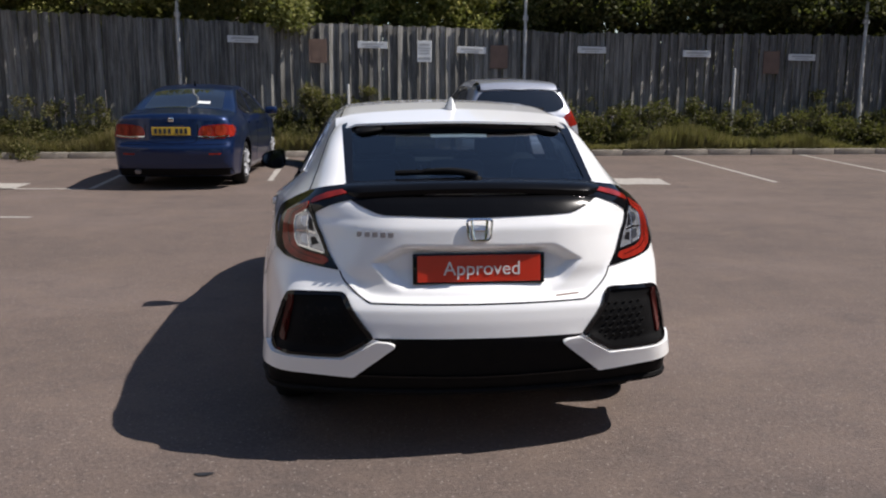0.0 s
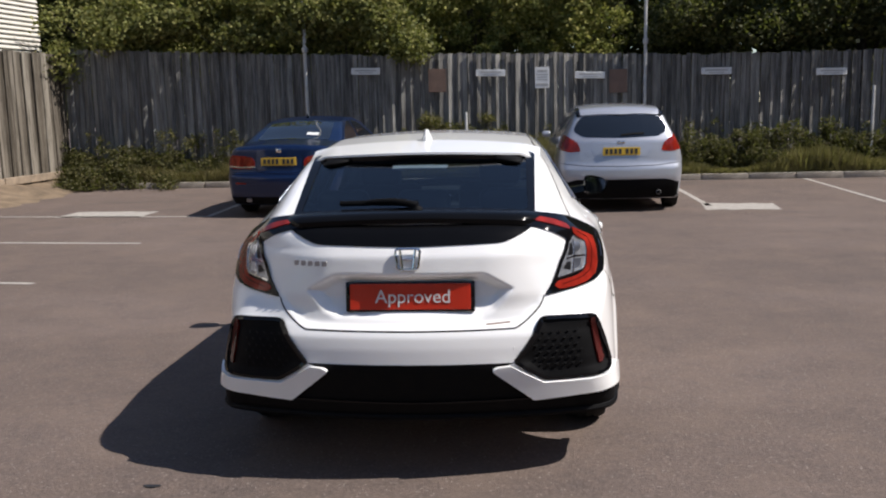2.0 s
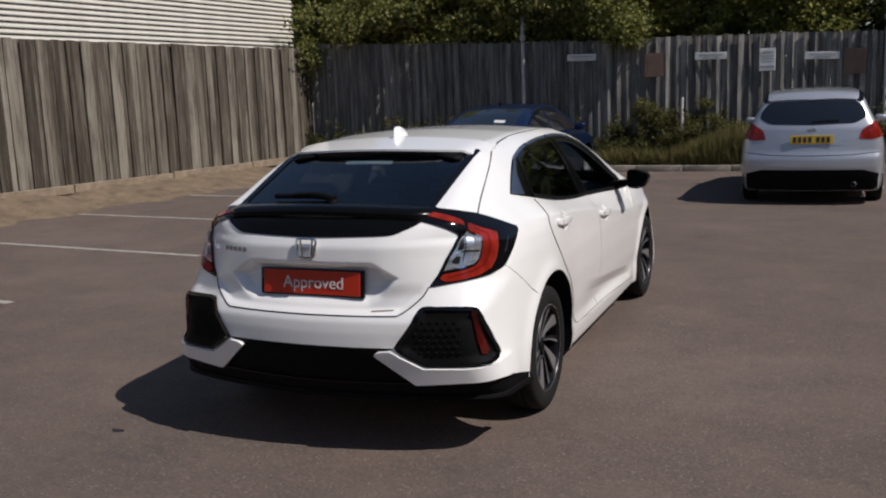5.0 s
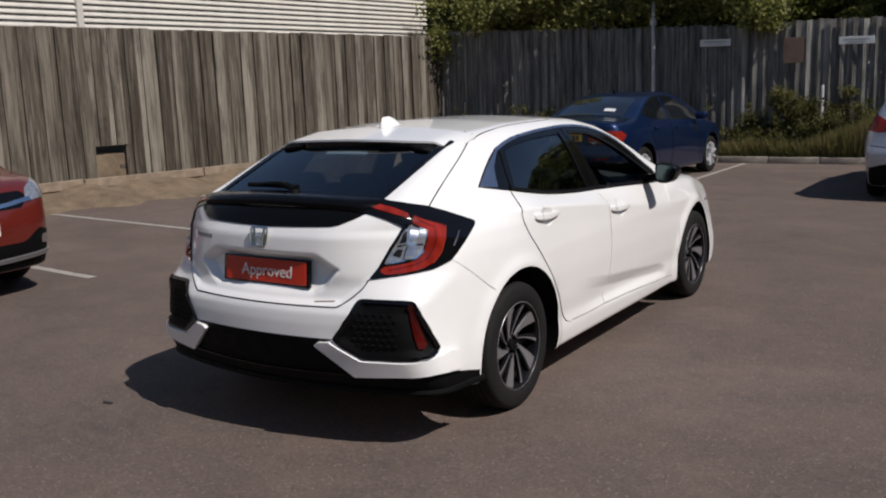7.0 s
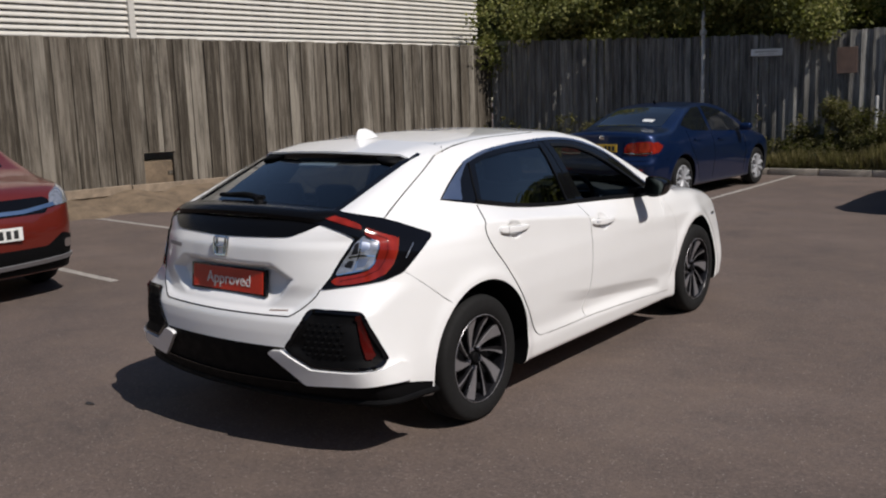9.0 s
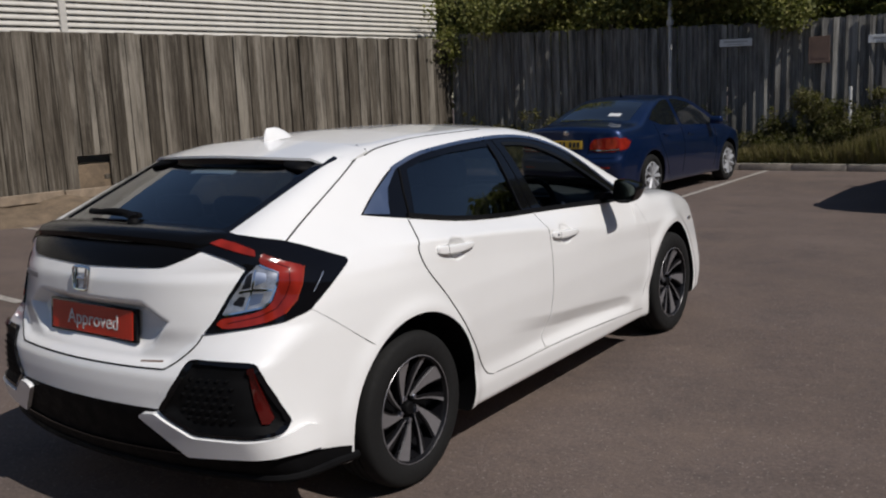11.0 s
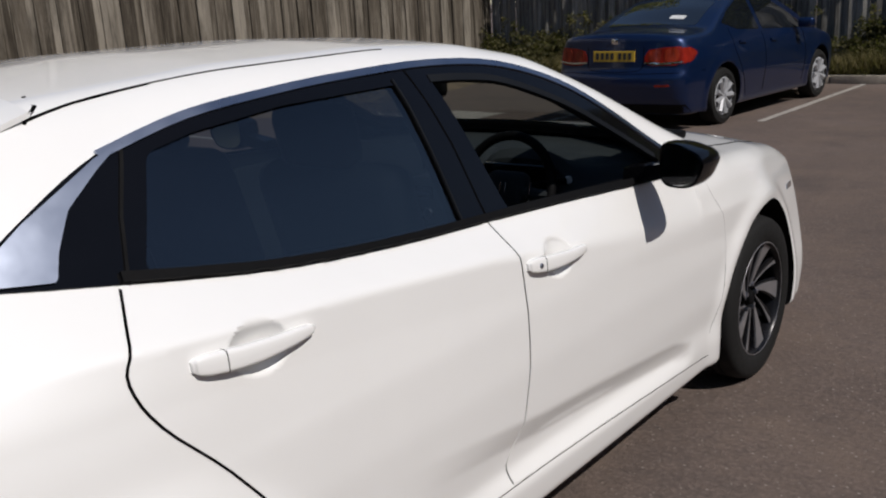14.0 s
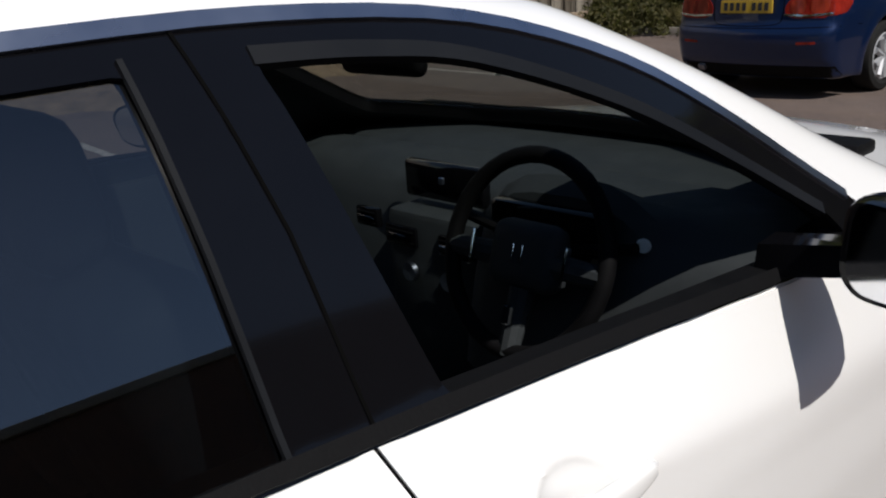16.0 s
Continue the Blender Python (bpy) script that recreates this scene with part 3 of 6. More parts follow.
def fence_run(name, label, start, end, heights, pitch, width, material, skip=None, turn=2.5, step=0.022, lean=0.0, wild=1.0):
    f = thing(name, label, "fence", kind="structure")
    a, b = Vector(start), Vector(end)
    d = (b - a).normalized()
    yaw = math.atan2(d.y, d.x)
    kinds = []
    for k in range(8):
        me = board_mesh(width * random.uniform(0.9, 1.08), 0.022, 1.0, "board")
        me.materials.append(material)
        kinds.append(me)
    n = int((b - a).length / pitch)
    for k in range(n):
        p = a + d * (k + 0.5) * pitch
        h = heights(p.x, p.y) + random.uniform(-0.03, 0.02) * wild
        z0 = 0.14 + random.uniform(-0.02, 0.03)
        if skip and skip(p.x, p.y):
            z0 = skip(p.x, p.y)
        o = new("board", random.choice(kinds))
        o.parent = f
        out = Vector((d.y, -d.x)) * (step if k % 2 else 0.0)
        o.matrix_local = pose(p.x + out.x, p.y + out.y, z0, random.uniform(-0.5, 0.5), random.uniform(-0.28, 0.28), math.degrees(yaw) + (lean if k % 2 else 0.0) + random.uniform(-1, 1) * turn) @ Matrix.Diagonal((1, 1, h - z0, 1))
    for z in (0.5, 1.35, 2.2):
        rail = part("rail", box_bm(0, -0.03, z - 0.04, (b - a).length, 0.03, z + 0.04, 0.006, 1), material, f)
        off = Vector((-d.y, d.x)) * 0.075
        rail.matrix_local = pose(a.x + off.x, a.y + off.y, 0, 0, 0, math.degrees(yaw))
    return f


def north_height(x, y):
    if x < -1.15:
        return 2.60 + max(0, -2.5 - x) * 0.045
    if x < 3.6:
        return 2.62 - 0.03 * (x + 1)
    return 2.46


fence_run("fence_north", "weathered grey vertical board fence in tree shade", (-8.95, FENCE_Y), (14.5, FENCE_Y), north_height, 0.098, 0.106, BOARD_GREY, None, 3.0, 0.036, 20.0)
FENCE_WEST = fence_run("fence_west", "tall sunlit weathered brown vertical board fence", (fence_x(-3.0), -3.0), (fence_x(13.2), 13.2), lambda x, y: 2.73 + 0.004 * y, 0.150, 0.196, BOARD_SUN,
          lambda x, y: 0.86 if 4.22 < y < 4.72 else 0, 2.6, 0.025, 4.5, wild=0.5)

# pale timber gravel boards along the foot of the sunny fence
for k in range(7):
    y0, y1 = -3.0 + 2.3 * k, -0.72 + 2.3 * k
    g = part("gravel_board", box_bm(0, -0.02, -0.075, math.hypot(y1 - y0, fence_x(y1) - fence_x(y0)), 0.02, 0.075, 0.008, 1), GRAVEL_BOARD, FENCE_WEST, "pale weathered timber board at the foot of the fence")
    g.matrix_local = pose(fence_x(y0) + 0.085, y0, 0.285 + random.uniform(-0.02, 0.02), 0, random.uniform(-0.5, 0.5), math.degrees(math.atan2(y1 - y0, fence_x(y1) - fence_x(y0))))

tagged(part("soil_bank", box_bm(fence_x(4.5) - 0.6, 4.12, 0.0, fence_x(4.5) - 0.03, 4.84, 0.72, 0.03, 2), SOIL, None), "brown soil bank seen through a hole in the fence", "soil", kind="structure")

# white clad building beyond the sunny fence
def clad_building():
    b = thing("clad_building", "off-white building wall of horizontal ribbed cladding behind the fence", "building", kind="")
    x_at = lambda y: fence_x(y) - 0.75
    core = bmesh.new()
    y0, y1 = -8.0, 13.6
    p = [(x_at(y0) - 0.05, y0), (x_at(y1) - 0.05, y1), (x_at(y1) - 7, y1), (x_at(y0) - 7, y0)]
    lo = [core.verts.new((x, y, 0)) for x, y in p]
    hi = [core.verts.new((x, y, 6.2)) for x, y in p]
    core.faces.new(lo[::-1])
    core.faces.new(hi)
    for k in range(4):
        core.faces.new((lo[k], lo[(k + 1) % 4], hi[(k + 1) % 4], hi[k]))
    part("wall", core, CLADDING, b, smooth=False)
    L = math.hypot(x_at(y1) - x_at(y0), y1 - y0)
    yaw = math.degrees(math.atan2(y1 - y0, x_at(y1) - x_at(y0)))
    prof = ((0.01, 0.0), (-0.045, -0.004), (-0.045, 0.016), (-0.020, 0.05), (0.01, 0.102))
    verts = [(l, y, z) for l in (0.0, L) for y, z in prof]
    n = len(prof)
    faces = [(i, i + 1, n + i + 1, n + i) for i in range(n - 1)]
    me = mesh_of("cladding_rib", verts, faces, CLADDING)
    for k in range(38):
        r = new("cladding_rib", me)
        r.parent = b
        r.matrix_local = pose(x_at(y0), y0, 2.1 + 0.10 * k, 0, 0, yaw)
    for y in (4.64, -3.6):
        st = part("cover_strip", box_bm(-0.05, -0.06, 2.1, 0.05, 0.06, 6.15, 0.008, 1), CLADDING, b)
        st.location = (x_at(y) + 0.03, y, 0)
    return b


clad_building()


def east_building():
    """A long plain block that closes the far side; its roofline shows mirrored in the car's side windows."""
    b = thing("brick_building", "long plain dark brick building across the car park", "building")
    part("wall", box_bm(22.8, -16.0, 0.0, 34.0, 46.0, 12.4), BRICK_WALL, b, smooth=False)
    part("roof_edge", box_bm(22.6, -16.2, 12.4, 34.2, 46.2, 12.8, 0.03, 1), KERB, b)


east_building()


def sign(name, x, z, w, h, material, label, bars, bar_mat):
    s = thing(name, label, "sign", pose(x, FENCE_Y - 0.095, z), "signs on the fence")
    part("panel", box_bm(-w / 2, 0, -h / 2, w / 2, 0.012, h / 2, 0.003, 1), material, s)
    for bx, bz, bw, bh in bars:
        part("print_bar", box_bm(bx - bw / 2, -0.0025, bz - bh / 2, bx + bw / 2, -0.0005, bz + bh / 2), bar_mat, s, smooth=False)
    return s


for x, z, tilt in ((-2.51, 2.275, 2), (0.055, 2.18, 2), (2.065, 2.09, 3), (4.57, 2.11, 1), (6.82, 2.045, 1), (9.13, 1.985, 1)):
    s = sign("bay_sign", x, z, 0.60, 0.135, SIGN_WHITE, "small white reserved-bay sign board screwed to the fence", ((0, 0.015, 0.44, 0.03), (0, -0.032, 0.3, 0.018)), GALVANISED)
    s.rotation_euler = (0, radians(tilt * 0.6), 0)
sign("notice", 1.10, 2.06, 0.29, 0.42, SIGN_WHITE, "white printed notice with a dark heading on the fence", ((0, 0.13, 0.2, 0.045), (0, 0.06, 0.22, 0.02), (0, 0.01, 0.2, 0.018), (0, -0.04, 0.21, 0.018), (0, -0.14, 0.24, 0.05)), GALVANISED)
for x, z in ((-1.04, 2.055), (2.63, 1.96), (8.46, 1.875)):
    sign("faded_board", x, z, 0.36, 0.47, SIGN_BROWN, "faded brown rectangular board fixed to the fence", ((0, 0, 0.24, 0.3),), SIGN_BROWN)


def pole(x, y, h, r, label):
    p = thing("lamp_post", label, "post", pose(x, y, 0.05), "steel posts along the fence")
    part("shaft", lathe(((r * 1.5, 0.0), (r * 1.5, 0.9), (r, 1.0), (r * 0.85, h), (0.0, h)), 16, "z"), GALVANISED, p)
    part("collar", lathe(((r, 2.62), (r * 1.7, 2.64), (r * 1.7, 2.72), (r, 2.74)), 16, "z"), GALVANISED, p)
    return p


pole(-3.74, FENCE_Y - 0.18, 7.0, 0.038, "slim galvanised steel post in front of the fence")
pole(3.15, FENCE_Y - 0.18, 7.0, 0.034, "slim galvanised steel post in front of the fence")
pole(10.45, FENCE_Y - 0.18, 7.0, 0.04, "slim galvanised steel post in front of the fence")
for x, h in ((-0.45, 1.35), (7.55, 1.7)):
    t = thing("bollard_post", "thin weathered upright stake in the planted bed", "post", pose(x, FENCE_Y - 0.35, 0.05))
    part("stake", lathe(((0.03, 0.0), (0.03, h - 0.01), (0.026, h), (0.0, h)), 10, "z"), GALVANISED, t)

# ---- plants ----
rng = np.random.default_rng(5)


def leaves(centers, size, spread=0.35, up=0.3):
    """Bent four-cornered leaves at the given places: arrays of verts and quads."""
    n = len(centers)
    d = rng.normal(size=(n, 3))
    d[:, 2] = d[:, 2] * 0.7 - up
    d /= np.linalg.norm(d, axis=1)[:, None]
    s = np.cross(d, rng.normal(size=(n, 3)))
    s /= np.linalg.norm(s, axis=1)[:, None] + 1e-9
    nrm = np.cross(d, s)
    L = size * rng.uniform(0.6, 1.35, n)[:, None]
    w = L * rng.uniform(0.28, 0.42, n)[:, None]
    a = centers - d * L * 0.5
    b = centers + s * w + nrm * L * 0.08
    c = centers + d * L * 0.5
    e = centers - s * w + nrm * L * 0.08
    verts = np.stack([a, b, c, e], 1).reshape(-1, 3)
    return verts


def leaf_object(name, verts, material, parent=None):
    n = len(verts) // 4
    me = bpy.data.meshes.new(name)
    me.vertices.add(len(verts))
    me.vertices.foreach_set("co", verts.astype(np.float32).ravel())
    me.loops.add(n * 4)
    me.loops.foreach_set("vertex_index", np.arange(n * 4, dtype=np.int32))
    me.polygons.add(n)
    me.polygons.foreach_set("loop_start", np.arange(0, n * 4, 4, dtype=np.int32))
    me.polygons.foreach_set("loop_total", np.full(n, 4, dtype=np.int32))
    me.materials.append(material)
    me.update(calc_edges=True)
    ob = new(name, me)
    if parent is not None:
        ob.parent = parent
    return ob


def crown_points(count, blobs, thin=0.35):
    """Places spread over the outer part of uneven blobs of twigs."""
    blobs = np.array(blobs)
    weight = blobs[:, 3] ** 2
    pick = rng.choice(len(blobs), count, p=weight / weight.sum())
    v = rng.normal(size=(count, 3))
    v /= np.linalg.norm(v, axis=1)[:, None]
    r = blobs[pick, 3] * (1 - thin * rng.random(count) ** 1.5)
    wob = 1 + 0.25 * np.sin(v[:, 0] * 7 + pick) * np.sin(v[:, 2] * 6 + pick * 2) + 0.12 * np.sin(v[:, 1] * 15 + pick)
    return blobs[pick, :3] + v * (r * wob)[:, None] * np.array((1.1, 1.0, 0.85))


def tree(x, y, h, spread, blobs, count, size, label, material=None):
    t = thing("tree", label, "tree", pose(x, y, 0), "trees behind the fence")
    base = [(0, 0, -0.1), (0.05, 0.02, h * 0.35), (-0.04, 0.06, h * 0.7), (0.02, 0, h)]
    verts, faces = tube(curve_through(base, 5), [0.16 - 0.11 * k / 15 for k in range(16)], 9)
    for k in range(9):
        z = h * (0.3 + 0.07 * k)
        a = k * 2.4
        end = (math.cos(a) * spread * 0.7, math.sin(a) * spread * 0.6, z + spread * 0.45)
        v2, f2 = tube(curve_through([(0, 0, z), (end[0] * 0.5, end[1] * 0.5, z + spread * 0.12), end], 4), [0.06 - 0.005 * i for i in range(9)], 6)
        faces += [tuple(i + len(verts) for i in f) for f in f2]
        verts += v2
    part("trunk", (verts, faces), BARK, t)
    pts = crown_points(count, blobs)
    leaf_object("crown", leaves(pts, size), material or LEAF, t)
    return t


def blob_row(x0, x1, z0, z1, y0, y1, n, r0, r1):
    return [(rng.uniform(x0, x1), rng.uniform(y0, y1), rng.uniform(z0, z1), rng.uniform(r0, r1)) for _ in range(n)]


for k, tx in enumerate((-8.6, -6.0, -3.3, -0.4, 2.4, 5.2, 8.0, 10.9, 13.6)):
    ty = FENCE_Y + 1.6 + 0.5 * (k % 3) + (1.0 if k in (3, 4) else 0.0)
    blobs = blob_row(-1.9, 1.9, 2.2, 6.2, -1.1, 1.4, 26, 0.45, 0.95)
    # right-hand crowns take the darker leaves, their shade painted in
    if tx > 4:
        tree(tx, ty, 5.2, 1.8, blobs, 17000, 0.10, "broad-leaved tree behind the fence, foliage coloured dark for shade", LEAF_SHADED)
    else:
        tree(tx, ty, 5.2, 1.8, blobs, 17000, 0.10, "broad-leaved tree with olive-green foliage behind the fence", LEAF)

# a second, darker rank closes the distance
for k, tx in enumerate((-12, -7.5, -2.5, 2.5, 7.5, 12.5, 17)):
    blobs = blob_row(-2.8, 2.8, 1.5, 8.0, -0.8, 0.8, 30, 0.9, 1.6)
    tree(tx, FENCE_Y + 5.5 + (k % 2), 7.0, 2.6, blobs, 15000, 0.30, "tall dark green tree further back behind the fence")

# overhanging sprays that shade the fence
def overhang(name, x0, x1, y0, y1, z0, z1, n, count, size, label, material=LEAF):
    pts = crown_points(count, blob_row(x0, x1, z0, z1, y0, y1, n, 0.25, 0.5), 0.6)
    o = leaf_object(name, leaves(pts, size), material)
    return tagged(o, label, "foliage", kind="stuff")


overhang("overhanging_foliage", -8.35, -1.8, FENCE_Y - 0.25, FENCE_Y + 0.6, 3.0, 3.9, 60, 36000, 0.085, "leafy branches overhanging the board fence")
# leaves coloured darker here to stand for shade
overhang("overhanging_foliage", 3.2, 15.5, FENCE_Y - 0.22, FENCE_Y + 0.6, 2.8, 3.8, 84, 40000, 0.085, "leafy branches overhanging the board fence, coloured dark for shade", LEAF_SHADED)
# the sun on this foliage is partly in its lighter leaf colour
overhang("tree_foliage", -1.3, 2.9, FENCE_Y + 0.5, FENCE_Y + 1.1, 2.55, 4.4, 34, 15000, 0.085, "yellow-green foliage just behind the fence, coloured lighter as sunlit", LEAF_SUN)
overhang("overhanging_foliage", -9.1, -8.7, FENCE_Y - 0.5, FENCE_Y + 0.1, 2.2, 3.6, 10, 1500, 0.085, "thin leafy sprays over the fence corner")
# leaves above the view, added only to shade the right of the fence
overhang("tree_canopy", 5.6, 19.0, FENCE_Y - 0.3, FENCE_Y + 0.8, 4.9, 6.8, 90, 27000, 0.13, "unseen high leafy canopy added to shade the fence", LEAF_SHADED)
overhang("overhanging_foliage", -1.66, -1.5, FENCE_Y - 0.3, FENCE_Y + 0.3, 2.55, 3.1, 5, 1900, 0.085, "leafy climber hanging over the fence")


def bed_plants():
    blobs = []
    for x in rng.uniform(-9.2, 14.3, 760):
        wave = 0.5 + 0.5 * noise.noise(Vector((x * 0.55, 0, 9.0))) + 0.25 * noise.noise(Vector((x * 1.9, 4.0, 9.0)))
        d = rng.random() ** 0.7
        mound = 0.32 * math.exp(-((x - 0.2) / 1.6) ** 2) + 0.35 / (1 + math.exp(-(x - 3.5) * 3)) 
        top = (0.42 + 0.75 * wave + mound) * (0.30 + 0.70 * d)
        blobs.append((x, KERB_Y + 0.25 + d * (FENCE_Y - KERB_Y - 0.35), rng.uniform(0.05, 1.0) * top, rng.uniform(0.10, 0.27)))
    pts = crown_points(165000, blobs, 0.8)
    # arching bramble sprays
    n = 260
    arcs = []
    for _ in range(n):
        x, y = rng.uniform(-9.2, 14.3), rng.uniform(KERB_Y + 0.3, FENCE_Y - 0.1)
        dx, dy, h = rng.normal(0, 0.35), rng.normal(-0.12, 0.15), rng.uniform(0.45, 1.15)
        t = rng.random(70)
        arcs.append(np.stack([x + dx * t, y + dy * t, h * 4 * t * (1 - 0.62 * t) * 0.62], 1) + rng.normal(0, 0.035, (70, 3)))
    pts = np.concatenate([pts] + arcs)
    pts = pts[(pts[:, 2] > 0.03) & (pts[:, 1] > KERB_Y + 0.02)]
    tagged(leaf_object("shrubs", leaves(pts, 0.050), LEAF_IVY), "low dark green ivy and bramble along the fence", "shrubs", kind="stuff")
    # dry grass at the kerb
    n = 110000
    x = rng.uniform(-9.3, 14.3, n)
    y = KERB_Y + 0.13 + np.abs(rng.normal(0, 0.36, n))
    lean = rng.normal(0, 0.10, (n, 2))
    h = rng.uniform(0.08, 0.56, n) * (0.7 + 0.5 * np.sin(x * 1.7) * np.sin(x * 0.63 + 1) + 0.55 * np.exp(-((x - 0.3) / 1.7) ** 2))
    turn = rng.uniform(0, math.pi, n)
    wide = 0.006 * np.stack([np.cos(turn), np.sin(turn), np.zeros(n)], 1)
    base = np.stack([x, y, np.full(n, 0.05)], 1)
    tip = base + np.stack([lean[:, 0], lean[:, 1] - 0.04, h], 1)
    mid = (base + tip) / 2 + np.array((0, 0.01, 0.02))
    verts = np.stack([base, mid + wide, tip, mid - wide], 1).reshape(-1, 3)
    tagged(leaf_object("grass", verts, GRASS), "dry yellow-green grass along the kerb", "grass", kind="stuff")
    # brambles heaped against the sunlit stretch
    pts = crown_points(42000, blob_row(-1.35, 2.6, 0.1, 0.75, KERB_Y + 0.4, FENCE_Y - 0.15, 64, 0.12, 0.30) + blob_row(-1.25, 0.3, 0.75, 1.3, FENCE_Y - 0.4, FENCE_Y - 0.12, 16, 0.08, 0.22), 0.9)
    tagged(leaf_object("brambles", leaves(pts[(pts[:, 2] > 0.03) & (pts[:, 1] > KERB_Y + 0.02)], 0.038), LEAF_BRAMBLE), "heaped olive-green brambles against the fence", "shrubs", kind="stuff")
    # creeper at the corner of the two fences
    blobs = []
    for _ in range(70):
        d, x = rng.random(), rng.uniform(-8.95, -6.2)
        rise = (0.12 + 0.95 * d) * (0.55 + 0.45 * math.exp(-((x + 8.1) / 0.9) ** 2))
        blobs.append((x + 0.5 * (1 - d) * (x < -8.2), FENCE_Y - 0.15 - 1.35 * (1 - d), rng.uniform(0.05, 1.0) * rise, rng.uniform(0.07, 0.22)))
    pts = crown_points(13000, blobs, 1.0) + rng.normal(0, 0.05, (13000, 3))
    tagged(leaf_object("corner_shrubs", leaves(pts[pts[:, 2] > 0.03], 0.055), LEAF_IVY), "straggling green shrubs in the fence corner", "shrubs", kind="stuff")


bed_plants()

# unseen trees on the car park's far sides, behind the viewer, added for reflections
def far_rank(name, places, label):
    blobs = []
    for x, y in places:
        for _ in range(12):
            blobs.append((x + rng.uniform(-2.5, 2.5), y + rng.uniform(-2.5, 2.5), rng.uniform(1.0, 10.5), rng.uniform(1.2, 2.2)))
    tagged(leaf_object(name, leaves(crown_points(30000, blobs, 0.5), 0.6), LEAF), label, "trees", kind="stuff")


far_rank("far_trees", [(20.0 + math.sin(k), -36.0 + 3.2 * k) for k in range(6)], "unseen line of trees added along the side of the car park")
far_rank("far_trees", [(-28 + 4.5 * k, -34 + 2 * math.sin(k * 2)) for k in range(13)], "unseen distant line of trees added beyond the car park")

# ---- the white car ----
def smooth01(t):
    t = np.clip(t, 0, 1)
    return t * t * (3 - 2 * t)


HERO_Z = (0.10, 0.20, 0.28, 0.36, 0.45, 0.60, 0.75, 0.85, 0.92, 0.98, 1.06, 1.15, 1.25, 1.33, 1.42)
HERO_W = {
    -2.35: (0.74, 0.78, 0.80, 0.80, 0.78, 0.75, 0.71, 0.68, 0.65, 0.62, 0.56, 0.50, 0.42, 0.35, 0.28),
    -2.10: (0.80, 0.83, 0.845, 0.845, 0.82, 0.785, 0.765, 0.75, 0.735, 0.71, 0.62, 0.53, 0.45, 0.38, 0.30),
    -1.90: (0.83, 0.86, 0.875, 0.88, 0.875, 0.86, 0.845, 0.825, 0.80, 0.765, 0.665, 0.57, 0.49, 0.42, 0.35),
    -1.65: (0.84, 0.875, 0.895, 0.90, 0.905, 0.90, 0.885, 0.87, 0.85, 0.81, 0.735, 0.65, 0.57, 0.50, 0.42),
    -1.35: (0.84, 0.87, 0.89, 0.905, 0.915, 0.912, 0.90, 0.885, 0.865, 0.825, 0.76, 0.70, 0.625, 0.555, 0.47),
    -0.90: (0.84, 0.870, 0.880, 0.872, 0.882, 0.889, 0.886, 0.872, 0.842, 0.803, 0.765, 0.72, 0.66, 0.59, 0.50),
    -0.30: (0.84, 0.870, 0.880, 0.872, 0.882, 0.890, 0.888, 0.878, 0.833, 0.788, 0.75, 0.705, 0.65, 0.59, 0.50),
    0.45: (0.84, 0.870, 0.880, 0.872, 0.882, 0.890, 0.889, 0.878, 0.845, 0.805, 0.755, 0.705, 0.645, 0.575, 0.48),
    0.95: (0.84, 0.866, 0.873, 0.872, 0.885, 0.893, 0.89, 0.88, 0.85, 0.80, 0.74, 0.69, 0.63, 0.56, 0.46),
    1.35: (0.84, 0.87, 0.895, 0.905, 0.915, 0.908, 0.888, 0.858, 0.815, 0.748, 0.70, 0.65, 0.60, 0.53, 0.45),
    1.80: (0.855, 0.862, 0.862, 0.857, 0.844, 0.823, 0.79, 0.748, 0.70, 0.635, 0.60, 0.50, 0.40, 0.30, 0.20),
    2.10: (0.80, 0.815, 0.82, 0.815, 0.795, 0.76, 0.715, 0.665, 0.61, 0.55, 0.45, 0.35, 0.30, 0.25, 0.20),
    2.30: (0.60, 0.64, 0.66, 0.66, 0.65, 0.63, 0.60, 0.55, 0.50, 0.42, 0.35, 0.30, 0.25, 0.20, 0.15),
}
hero_w = table(list(HERO_W), HERO_Z, list(HERO_W.values()), 0.07, 0.016)
hero_top = line_of((-2.40, -2.20, -2.10, -2.00, -1.95, -1.70, -1.42, -1.20, -0.80, -0.35, 0.00, 0.25, 0.50, 0.80, 1.05, 1.16, 1.50, 1.80, 2.05, 2.30),
                (1.00, 1.06, 1.09, 1.115, 1.135, 1.235, 1.345, 1.385, 1.412, 1.415, 1.398, 1.353, 1.247, 1.10, 0.992, 0.975, 0.945, 0.89, 0.81, 0.66), 0.035)
hero_rear = line_of((0.05, 0.20, 0.26, 0.33, 0.42, 0.50, 0.58, 0.63, 0.66, 0.69, 0.76, 0.85, 0.95, 1.00, 1.04, 1.09, 1.20, 1.50),
                 (-1.95, -2.12, -2.20, -2.24, -2.262, -2.285, -2.284, -2.278, -2.262, -2.246, -2.232, -2.224, -2.214, -2.19, -2.165, -2.13, -2.08, -2.0), 0.008)
hero_nose = line_of((0.05, 0.15, 0.30, 0.50, 0.70, 0.80, 0.90, 1.5), (2.05, 2.15, 2.24, 2.26, 2.24, 2.16, 2.0, 1.6), 0.03)

